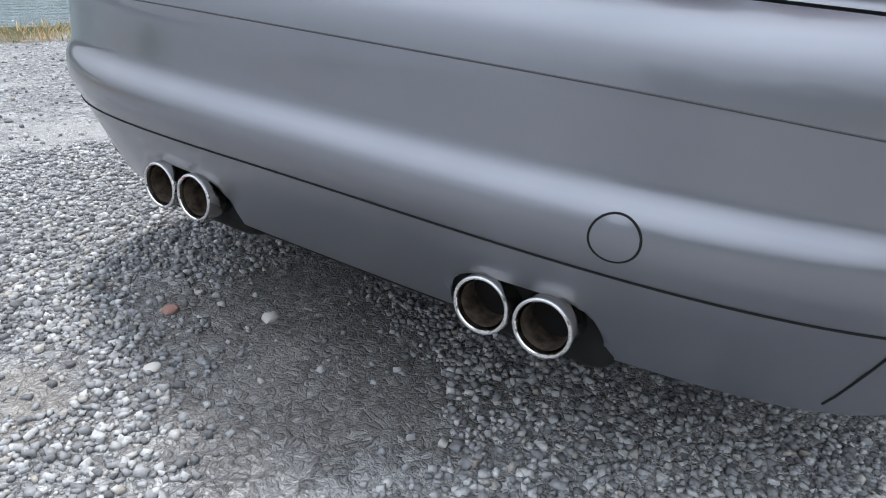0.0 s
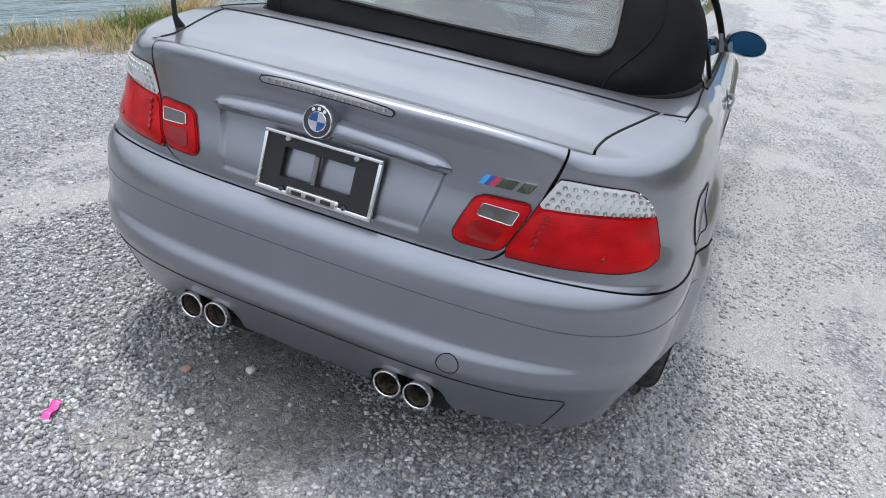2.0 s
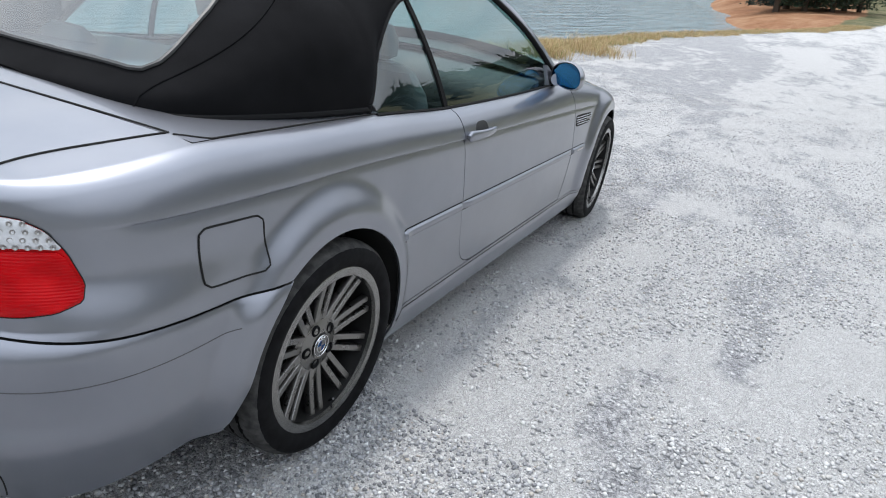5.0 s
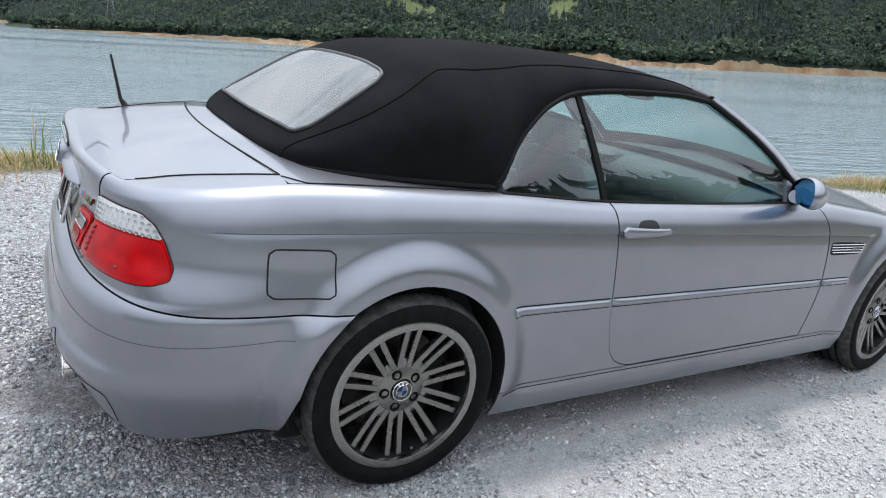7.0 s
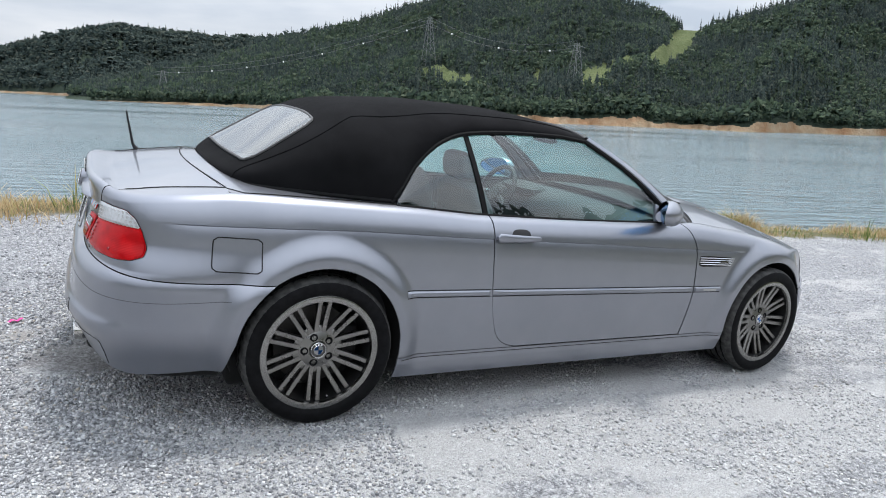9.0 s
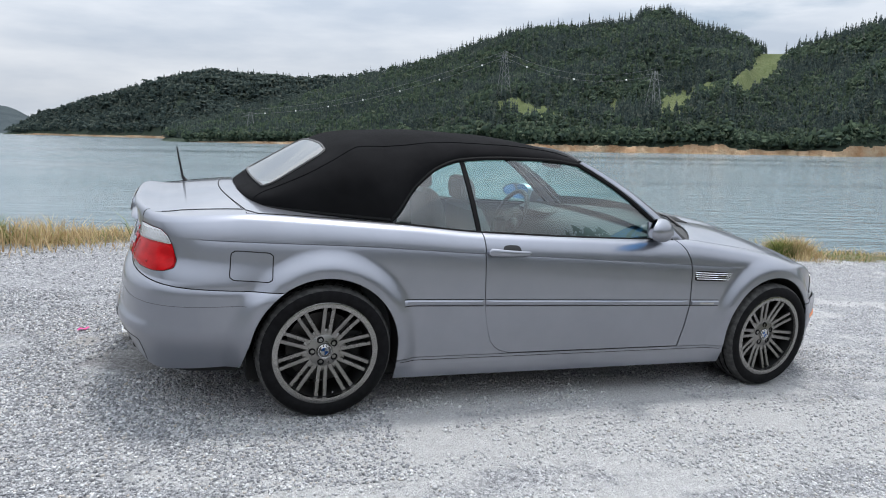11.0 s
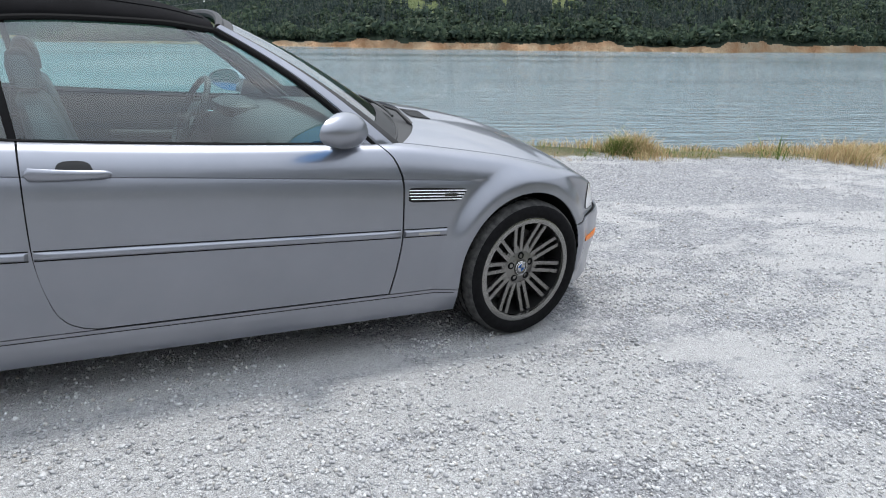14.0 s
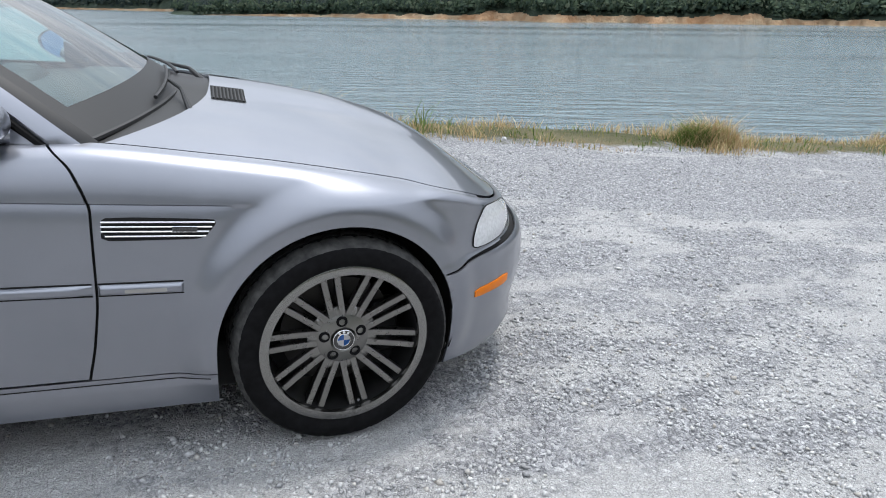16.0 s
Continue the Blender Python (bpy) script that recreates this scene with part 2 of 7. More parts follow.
def inset(x, y, nx, z):
    wr, wf = np.where(nx < 0, nx * nx, 0), np.where(nx > 0, nx * nx, 0)
    ws = 1 - wr - wf
    tail = pchip(z, [0.17, 0.22, 0.30, 0.365, 0.410, 0.430, 0.466, 0.57, 0.60, 0.625, 0.645, 0.655, 0.70, 0.82, 0.90, 0.955],
                 [0.15, 0.095, 0.05, 0.018, 0.001, 0.003, 0.022, 0.027, 0.032, 0.046, 0.068, 0.077, 0.070, 0.094, 0.090, 0.060])
    zc = z_crease(x)
    low = pchip(np.minimum(z * 0.79 / zc, 0.79), [0.15, 0.20, 0.30, 0.54, 0.60, 0.70, 0.775, 0.790], [0.03, 0.018, 0.010, 0.0, 0.003, 0.012, 0.021, 0.0235])
    # above the crease the shoulder leans in more and more
    ze = pchip(x, EDGE_X, EDGE_Z)
    t = np.clip((z - zc) / np.maximum(ze - zc, 0.03), 0, 1.1)
    low = low + np.where(z > zc, 0.021 * t + pchip(x, [-0.6, -0.15, 0.35, 1.0, 2.0], [0.032, 0.040, 0.044, 0.039, 0.037]) * np.maximum(t, 0) ** 2.4, 0)
    # under the crease the skin steps back a little and comes out again further down
    drop = np.maximum(zc - z, 0)
    low = low + crease_depth(x) * np.minimum(drop / 0.005, 1) * np.exp(-np.maximum(drop - 0.005, 0) / 0.026)
    nose = pchip(z, [0.15, 0.20, 0.25, 0.40, 0.48, 0.52, 0.545, 0.60, 0.70], [0.05, 0.02, 0.025, 0.0, 0.006, 0.022, 0.066, 0.088, 0.14])
    # number-plate recess in the boot lid
    yw = np.interp(z, [0.68, 0.85], [0.278, 0.318])
    dip = wr * (1 - step(yw - 0.012, yw, y)) * step(0.680, 0.691, z) * (1 - step(0.838, 0.846, z)) * np.where(x < -0.7, 1, 0)
    low = low + 0.060 * step(-0.16, -0.46, x) * (1 - step(0.20, 0.44, z))  # the rear bumper tucks in below
    # above the bumper the wing draws in towards the tail
    low = low + pchip(x, [-0.75, -0.5, -0.12], [0.042, 0.024, 0.0]) * step(0.63, 0.76, z)
    return wr * tail + ws * low + wf * nose + (0.007 + 0.013 * np.clip((z - 0.68) / 0.16, 0, 1)) * dip - 0.02 * wr * ws * step(0.85, 0.94, z)


def flare(x, z):
    f = 0
    for xc, amount in ((0.0, 0.036), (AXLE_F, 0.030)):
        r = np.hypot(x - xc, (z - ARCH_Z) * 0.97)
        behind_it = (1 - step(-0.42, -0.16, x)) * step(0.56, 0.66, z) if xc == 0 else 0.0
        f = f + (1 - behind_it) * amount * (1 - step(ARCH_R + 0.022, ARCH_R + 0.118, r)) * step(0.15, 0.30, z)
    return f


def z_edge(s):
    """Height of the shoulder edge, where the side turns into hood, belt or deck."""
    x = np.interp(s, FINE, FX)
    return pchip(x, EDGE_X, EDGE_Z)


def fil(s):
    """Radius of the rounded shoulder: tight over the tail."""
    return pchip(np.interp(s, FINE, FX), [-0.95, -0.7, -0.3, 0.3], [0.042, 0.030, 0.028, 0.028])


def z_bumper(s):
    """Top of the rear bumper."""
    x = np.interp(s, FINE, FX)
    return pchip(x, [-0.95, -0.86, -0.6, -0.2, 0.0], [0.652, 0.648, 0.630, 0.622, 0.622])


def bumper_lift(s, z):
    """The rear bumper stands proud of the wing, with a rounded upper edge."""
    x = np.interp(s, FINE, FX)
    k = step(-0.93, -0.7, x)
    d = np.clip((z_bumper(s) - z) / 0.045, 0, 1)
    return 0.011 * k * np.sqrt(np.clip(1 - (1 - d) ** 2, 0, 1))


def shell(s, z, lift=0.0):
    """Points of the right-hand body side at outline position s and height z, raised by lift along the outline's normal."""
    s, z = np.broadcast_arrays(np.asarray(s, float), np.asarray(z, float))
    x, y = np.interp(s, FINE, FX), np.interp(s, FINE, FY)
    nx, ny = np.interp(s, FINE, NXA), np.interp(s, FINE, NYA)
    l = np.hypot(nx, ny); nx, ny = nx / l, ny / l
    rad = fil(s)
    t = np.clip((z - (z_edge(s) - rad)) / rad, 0, 1)
    d = inset(x, y, nx, z) + rad * (1 - np.sqrt(np.clip(1 - t * t, 0, 1)))
    out = flare(x, z) * ny * ny - d + lift
    px, py = x + nx * out, np.maximum(y + ny * out, 0)
    return np.stack([px, -py, z], -1)


def crown(s):
    x = np.interp(s, FINE, FX)
    return pchip(x, [-0.95, -0.8, -0.6, -0.3, 0.3, 1.9, 2.2, 2.8, 3.2, 3.56], [0.0, 0.020, 0.032, 0.045, 0.05, 0.06, 0.075, 0.085, 0.07, 0.0])


def top(s, k, lift=0.0):
    """Points of the upper body at outline position s; k runs from -1 at the right edge to 1 at the left one."""
    s, k = np.broadcast_arrays(np.asarray(s, float), np.asarray(k, float))
    e = shell(s, z_edge(s))
    y = -e[..., 1] * k
    z = e[..., 2] + crown(s) * (1 - np.abs(k) ** 2.2) + lift
    x = e[..., 0]
    dome = np.where(x > 1.9, 0.018 * np.exp(-(y / 0.17) ** 4) * step(2.0, 2.3, x) * (1 - step(2.9, 3.3, x)), 0)
    return np.stack([x, y, z + dome], -1)


def grid(bm, pts, keep=None, flip=False):
    """Adds a sheet of faces through the array of points pts[i][j]."""
    a, b = pts.shape[:2]
    v = [[bm.verts.new(pts[i, j]) for j in range(b)] for i in range(a)]
    for i in range(a - 1):
        for j in range(b - 1):
            if keep is None or keep[i, j]:
                q = (v[i][j], v[i + 1][j], v[i + 1][j + 1], v[i][j + 1])
                bm.faces.new(q[::-1] if flip else q)
    bmesh.ops.remove_doubles(bm, verts=[x for r in v for x in r], dist=0.0004)
    loose = [x for x in bm.verts if not x.link_faces]
    bmesh.ops.delete(bm, geom=loose, context="VERTS")
    return bm


def turn_in(bm, back):
    """Turns the open border of a sheet in by that depth, so that the panel shows its thickness."""
    bm.normal_update()
    rim = [e for e in bm.edges if len(e.link_faces) == 1]
    twin = {}
    for e in rim:
        for w in e.verts:
            if w not in twin:
                twin[w] = bm.verts.new(w.co - w.normal * back)
    for e in rim:
        l = e.link_loops[0]
        a, b = l.vert, l.link_loop_next.vert
        bm.faces.new((b, a, twin[a], twin[b]))
    return bm


def arch_cut(pts, keep):
    """Pulls the points inside the wheel arches out to the arches' rims and drops the faces inside."""
    inside = np.zeros(pts.shape[:2], bool)
    for xc in (0.0, AXLE_F):
        dx, dz = pts[..., 0] - xc, pts[..., 2] - ARCH_Z
        dz2 = np.where(dz < 0, dz * 0.25, dz)  # below the axle the opening runs nearly straight down
        wide = np.where((dz < 0.05) & (dx < 0) & (xc < 1), 1 + 0.7 * (dz - 0.05), 1.0)  # and slants back under the tail
        r = np.hypot(dx * wide, dz2)
        m = (r < ARCH_R) & (np.abs(dx) < 0.6)
        g = np.where(m, ARCH_R / np.maximum(r, 1e-6), 1)
        pts[..., 0] = xc + dx * g
        pts[..., 2] = np.where(m & (dz >= 0), ARCH_Z + dz * g, pts[..., 2])
        inside |= m
    return inside, pts, keep & ~(inside[:-1, :-1] & inside[1:, :-1] & inside[1:, 1:] & inside[:-1, 1:])


def patch(su, zv, nu, nv, arches=False, lift=None, back=0.007, side=1, twin=False, holes=(), creased=False):
    """A piece of body side: su(u, v) gives the outline position, zv(s, v) the height, for u and v from 0 to 1."""
    u, v = np.meshgrid(np.linspace(0, 1, nu), np.linspace(0, 1, nv), indexing="ij")
    s = su(u, v)
    z = zv(s, v) + 0 * s
    if creased:  # one row of points runs along the crease, the next just under it
        zc = z_crease(np.interp(s, FINE, FX))
        row = int(np.argmin(np.abs(z[nu // 2] - zc[nu // 2])))
        lo, hi, at_row = z[:, :1], z[:, -1:], z[:, row:row + 1]
        goal = np.clip(zc[:, row:row + 1], lo + 0.02, hi - 0.02)
        j = np.arange(nv)[None, :]
        z = np.where(j <= row, lo + (z - lo) * (goal - lo) / (at_row - lo), goal + (z - at_row) * (hi - goal) / (hi - at_row))
        z[:, row - 1] = goal[:, 0] - 0.005
    raise_by = (lambda a, b: 0.0) if lift is None else lift
    pts = shell(s, z, raise_by(s, z))
    keep = np.ones((nu - 1, nv - 1), bool)
    if arches:
        moved, pts, keep = arch_cut(pts, keep)
        sx = np.interp(pts[..., 0], FX, FINE)
        q = shell(sx, pts[..., 2], raise_by(sx, pts[..., 2]))
        pts[..., 1] = np.where(moved, q[..., 1], pts[..., 1])
    for yc, zc, ry, rz in holes:  # openings at the lower edge of the tail
        dy, dz = pts[..., 1] - yc, pts[..., 2] - zc
        r = (np.abs(dy / ry) ** 4 + np.abs(np.where(dz < 0, 0, dz) / rz) ** 4) ** 0.25
        m = (r < 1) & (pts[..., 0] < -0.6)
        g = np.where(m, 1 / np.maximum(r, 1e-6), 1)
        pts[..., 1] = yc + dy * g
        pts[..., 2] = np.where(m & (dz >= 0), zc + dz * g, pts[..., 2])
        keep = keep & ~(m[:-1, :-1] & m[1:, :-1] & m[1:, 1:] & m[:-1, 1:])
    bm = bmesh.new()
    grid(bm, pts, keep)
    if twin:
        for w in bm.verts:
            if abs(w.co.y) < 0.004:
                w.co.y = 0
        geom = bmesh.ops.duplicate(bm, geom=bm.verts[:] + bm.edges[:] + bm.faces[:])["geom"]
        for w in geom:
            if isinstance(w, bmesh.types.BMVert):
                w.co.y = -w.co.y
        bmesh.ops.reverse_faces(bm, faces=[f for f in geom if isinstance(f, bmesh.types.BMFace)])
        bmesh.ops.remove_doubles(bm, verts=[w for w in bm.verts if abs(w.co.y) < 1e-4], dist=0.0005)
    if back:
        turn_in(bm, back)
    return flipped(bm, side)


def rounded(poly, times=2, k=0.22):
    """Cuts the corners of a closed outline."""
    p = [np.array(q, float) for q in poly]
    for _ in range(times):
        q = []
        for i in range(len(p)):
            a, b = p[i], p[(i + 1) % len(p)]
            q += [a + (b - a) * k, b + (a - b) * k]
        p = q
    return np.array(p)


def dense(poly, gap=0.012):
    out = []
    for i in range(len(poly)):
        a, b = poly[i], poly[(i + 1) % len(poly)]
        n = max(1, int(np.ceil(np.hypot(*(b - a)) / gap)))
        out += [a + (b - a) * j / n for j in range(n)]
    return np.array(out)


def blob(poly, lift=0.004, dome=0.0, rings=7, depth=0.006, side=1, where=shell, cut=2, k=0.22):
    """A plate that follows the body: poly is its outline as (outline position, height)."""
    b = dense(rounded(poly, cut, k) if cut else np.array(poly, float))
    c = b.mean(0)
    bm = bmesh.new()
    rows = []
    for r in list(np.linspace(0.08, 1, rings)):
        q = c + (b - c) * r
        rows.append(where(q[:, 0], q[:, 1], lift + dome * (1 - r ** 3)))
    q = b
    rows.append(where(q[:, 0], q[:, 1], lift * 0.5 - depth))
    v = [[bm.verts.new(p) for p in row] for row in rows]
    n = len(b)
    bm.faces.new(v[0])
    for i in range(len(v) - 1):
        for j in range(n):
            bm.faces.new((v[i][j], v[i][(j + 1) % n], v[i + 1][(j + 1) % n], v[i + 1][j]))
    bmesh.ops.recalc_face_normals(bm, faces=bm.faces)
    return flipped(bm, side)


def band(poly, width=0.004, lift=0.0015, closed=True, side=1, where=shell, cut=2, k=0.22, thick=0.003):
    """A narrow strip along an outline on the body."""
    b = (rounded(poly, cut, k) if closed else np.array(poly, float))
    if closed:
        b = dense(b)
    p = where(b[:, 0], b[:, 1], lift)
    bm = tube(bmesh.new(), [tuple(q) for q in p], width / 2, 6, closed)
    return flipped(bm, side)


Z_SILL = 0.275
GAPW = 0.0033


def z_tail_bottom(s):
    x = np.interp(s, FINE, FX)
    return pchip(x, [-0.95, -0.85, -0.6, -0.3], [0.238, 0.222, 0.242, 0.262])


def door_rear(z):
    return pchip(z, [0.27, 0.285, 0.31, 0.36, 0.55, 0.95], [1.0, 0.93, 0.885, 0.850, 0.805, 0.79])


def door_front(z):
    return pchip(z, [0.27, 0.40, 0.55, 0.75, 0.84, 0.90], [2.06, 2.085, 2.10, 2.10, 2.065, 1.99])


def lid_edge(z):
    """Outline position of the seam between boot lid and wing, by height."""
    return s_rear(pchip(z, [0.648, 0.655, 0.675, 0.88, 0.95], [0.36, 0.415, 0.462, 0.560, 0.580]))


def lid_k(s):
    """Share of the deck's half width at which the lid's side seam runs."""
    x = np.interp(s, FINE, FX)
    e = -shell(s, z_edge(s))[..., 1]
    return np.clip(pchip(x, [-0.95, -0.80, -0.36], [0.60, 0.582, 0.668]) / np.maximum(e, 1e-3), 0, 1)


def lid_front(k):
    """Outline position of the lid's front seam: nearer the tail at the middle."""
    return s_x(-0.372 - 0.095 * (1 - np.abs(k) ** 2))


def fillet_v(v):
    return 1 - (1 - v) ** 1.35


car = new("car")
car.matrix_world = TILT
tagged(car, "silver grey convertible, closed black canvas roof, parked on gravel", "car")

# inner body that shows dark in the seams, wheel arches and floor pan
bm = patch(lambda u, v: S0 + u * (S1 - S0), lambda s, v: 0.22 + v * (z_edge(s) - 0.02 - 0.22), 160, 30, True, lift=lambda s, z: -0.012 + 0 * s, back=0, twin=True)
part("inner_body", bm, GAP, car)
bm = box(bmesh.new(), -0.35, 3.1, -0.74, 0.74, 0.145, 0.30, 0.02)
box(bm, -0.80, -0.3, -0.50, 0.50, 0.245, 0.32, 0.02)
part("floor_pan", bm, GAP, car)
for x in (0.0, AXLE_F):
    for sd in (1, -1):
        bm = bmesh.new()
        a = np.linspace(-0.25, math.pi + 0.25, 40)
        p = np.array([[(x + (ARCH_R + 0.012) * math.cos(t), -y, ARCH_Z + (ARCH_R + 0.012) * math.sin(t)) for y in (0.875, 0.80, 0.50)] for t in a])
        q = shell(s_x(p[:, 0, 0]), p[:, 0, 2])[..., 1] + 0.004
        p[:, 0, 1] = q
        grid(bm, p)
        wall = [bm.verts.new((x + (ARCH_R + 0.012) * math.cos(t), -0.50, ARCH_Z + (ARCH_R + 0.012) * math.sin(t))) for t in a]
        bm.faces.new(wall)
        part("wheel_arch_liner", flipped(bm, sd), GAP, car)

# rear bumper, one piece from arch to arch, with the openings for the tail pipes
bm = patch(lambda u, v: S0 + u * (-0.02 - S0), lambda s, v: z_tail_bottom(s) + v * (z_bumper(s) - GAPW - z_tail_bottom(s)), 150, 56, True, lift=bumper_lift, twin=True, holes=((-0.301, 0.2, 0.104, 0.112),))
rear_bumper = part("rear_bumper", bm, PAINT, car)
# boot lid: upright face and deck
bm = patch(lambda u, v: S0 + u * (lid_edge(0.654 + fillet_v(v) * 0.296) - GAPW - S0), lambda s, v: z_bumper(s) + fillet_v(v) * (z_edge(s) - z_bumper(s)), 150, 76, back=0.0, twin=True)
u, v = np.meshgrid(np.linspace(0, 1, 70), np.linspace(-1, 1, 49), indexing="ij")
s = S0 + u * (lid_front(v * 0.93) - S0)
grid(bm, top(s, v * lid_k(s)))
bmesh.ops.recalc_face_normals(bm, faces=bm.faces)
trunk = part("trunk_lid", bm, PAINT, car)
# deck strip between lid and roof
u, v = np.meshgrid(np.linspace(0, 1, 24), np.linspace(-1, 1, 61), indexing="ij")
s0 = lid_front(v) + GAPW * 2
s = s0 + u * (0.36 - s0)
bm = grid(bmesh.new(), top(s, v * 0.995))
part("roof_box_lid", bm, PAINT, car)

def lid_seam(x, y):
    """Points of the deck by plan position on the right-hand half."""
    sx = s_x(x)
    return top(sx, -np.clip(y / -shell(sx, z_edge(sx))[..., 1], 0, 0.993), 0.0004)


kk = np.linspace(-0.97, 0.97, 60)
part("lid_seam", tube(bmesh.new(), [tuple(p) for p in top(lid_front(kk) + GAPW, kk * 0.93, 0.0003)], 0.0030, 6), GAP, trunk)
for sd in (1, -1):
    xx = np.linspace(-0.83, -0.372, 40)
    q = lid_seam(xx, -shell(s_x(xx), z_edge(s_x(xx)))[..., 1] * lid_k(s_x(xx)) + 0.003)
    part("lid_seam", flipped(tube(bmesh.new(), [tuple(p) for p in q], 0.0028, 6), sd), GAP, trunk)
    xx = np.linspace(-0.372, 0.335, 50)
    q = lid_seam(xx, pchip(xx, [-0.372, -0.30, -0.176, 0.0, 0.22, 0.335], [0.680, 0.742, 0.775, 0.778, 0.768, 0.764]))
    part("deck_seam", flipped(tube(bmesh.new(), [tuple(p) for p in q], 0.0026, 6), sd), GAP, car)

doors = {}
for side, hand in ((1, "right"), (-1, "left")):
    # rear wing: side, then the shoulder beside the lid
    bm = patch(lambda u, v: lid_edge(0.654 + fillet_v(v) * 0.296) + GAPW + u * (door_rear(Z_SILL + fillet_v(v) * 0.625) - 2 * GAPW - lid_edge(0.654 + fillet_v(v) * 0.296)),
               lambda s, v: np.where(s < -0.19, z_bumper(s), pchip(s, [-0.19, 0.20, 0.5], [0.622, Z_SILL, Z_SILL])) * (1 - fillet_v(v)) + z_edge(s) * fillet_v(v), 170, 110, True, creased=True)
    u, v = np.meshgrid(np.linspace(0, 1, 50), np.linspace(0, 1, 9), indexing="ij")
    s = s_rear(0.585) + u * (lid_front(1.0) - s_rear(0.585))
    k0 = lid_k(s) + 0.010
    grid(bm, top(s, -(k0 + v * (1 - k0))))
    bmesh.ops.recalc_face_normals(bm, faces=bm.faces)
    part("rear_wing", flipped(bm, side), PAINT, car)
    bm = patch(lambda u, v: door_rear(Z_SILL + fillet_v(v) * 0.625) + GAPW + u * (door_front(Z_SILL + fillet_v(v) * 0.61) - door_rear(Z_SILL + fillet_v(v) * 0.625) - 2 * GAPW),
               lambda s, v: Z_SILL + GAPW + fillet_v(v) * (z_edge(s) - Z_SILL - GAPW), 70, 110, side=side, creased=True)
    doors[side] = part("door", bm, PAINT, car)
    bm = patch(lambda u, v: door_front(Z_SILL + fillet_v(v) * 0.61) + GAPW + u * (s_x(3.32) - door_front(Z_SILL + fillet_v(v) * 0.61)),
               lambda s, v: pchip(s, [2.0, 2.46, 2.96, 3.0, 3.25, 4.2], [Z_SILL, Z_SILL, 0.509, 0.508, 0.535, 0.54]) * (1 - fillet_v(v)) + z_edge(s) * fillet_v(v), 110, 96, True, side=side, creased=True)
    part("front_wing", bm, PAINT, car)
    bm = patch(lambda u, v: 0.30 + u * 2.13, lambda s, v: 0.165 + v * (Z_SILL - GAPW - 0.165), 60, 14, True, lift=lambda s, z: 0.005 * step(0.262, 0.235, z) + 0 * s, side=side)
    sill = part("sill", bm, PAINT, car)
    xs_ = np.linspace(0.37, 2.36, 50)
    part("sill_seam", flipped(tube(bmesh.new(), [tuple(w) for w in shell(xs_, 0.258 + 0 * xs_, 0.0012)], 0.0016, 5), side), GAP, sill)
bm = patch(lambda u, v: 2.76 + u * (S1 - 2.76), lambda s, v: 0.17 + v * (pchip(s, [2.7, 3.0, 3.25, 4.2], [0.515, 0.505, 0.532, 0.537]) - GAPW - 0.17), 100, 36, True, lift=lambda s, z: 0.008 * step(3.0, 3.15, s) + 0 * z, twin=True)
part("front_bumper", bm, PAINT, car)
bm = patch(lambda u, v: s_x(3.32) + u * (S1 - s_x(3.32)), lambda s, v: 0.54 + v * (z_edge(s) - 0.54), 30, 14, twin=True)
part("nose_panel", bm, PAINT, car)


def hood_rear(k):
    return 2.135 + 0.265 * (1 - np.abs(k) ** 2.4)


u, v = np.meshgrid(np.linspace(0, 1, 70), np.linspace(-1, 1, 81), indexing="ij")
s = s_x(hood_rear(v)) + u * (S1 - s_x(hood_rear(v)))
hood = part("hood", turn_in(grid(bmesh.new(), top(s, v * 0.972)), 0.008), PAINT, car)
for sd in (1, -1):
    u, v = np.meshgrid(np.linspace(0, 1, 50), np.linspace(0, 1, 5), indexing="ij")
    s = s_x(1.99) + u * (s_x(3.25) - s_x(1.99))
    bm = grid(bmesh.new(), top(s, -(0.978 + 0.022 * v)))
    part("wing_edge", flipped(bm, sd), PAINT, car)
# scuttle under the windscreen
u, v = np.meshgrid(np.linspace(0, 1, 14), np.linspace(-1, 1, 41), indexing="ij")
x0 = 1.96 + 0.0 * v
s = s_x(x0 + u * (hood_rear(v) + 0.012 - x0))
part("scuttle", grid(bmesh.new(), top(s, v * 0.975, -0.012)), BLACK, car, "black plastic scuttle with drain slots")

# ---- canvas roof ----
def roof_base(x):
    zb = top(s_x(np.minimum(x, 0.33)), 0.9)[..., 2] - 0.004
    rail = pchip(x, [0.315, 0.36, 0.45, 0.58, 0.72, 1.0, 1.25, 1.43], [0.926, 0.985, 1.10, 1.202, 1.250, 1.275, 1.280, 1.266])
    return np.where(x < 0.315, zb, rail)


def roof_half(x):
    return pchip(x, [-0.375, -0.36, -0.33, -0.26, -0.1, 0.1, 0.315, 0.45, 0.72, 1.0, 1.43], [0.20, 0.36, 0.49, 0.60, 0.672, 0.708, 0.722, 0.652, 0.572, 0.56, 0.562])


def roof_top(x):
    return pchip(x, [-0.375, -0.33, -0.26, 0.05, 0.15, 0.22, 0.4, 0.7, 1.0, 1.25, 1.43], [1.003, 1.022, 1.062, 1.262, 1.312, 1.330, 1.352, 1.372, 1.372, 1.352, 1.315])


CANVAS_X, CANVAS_P = [-0.4, -0.2, 0.0, 0.16, 0.35, 0.7, 1.4], [0.45, 0.50, 0.56, 0.62, 0.74, 0.82, 0.86]


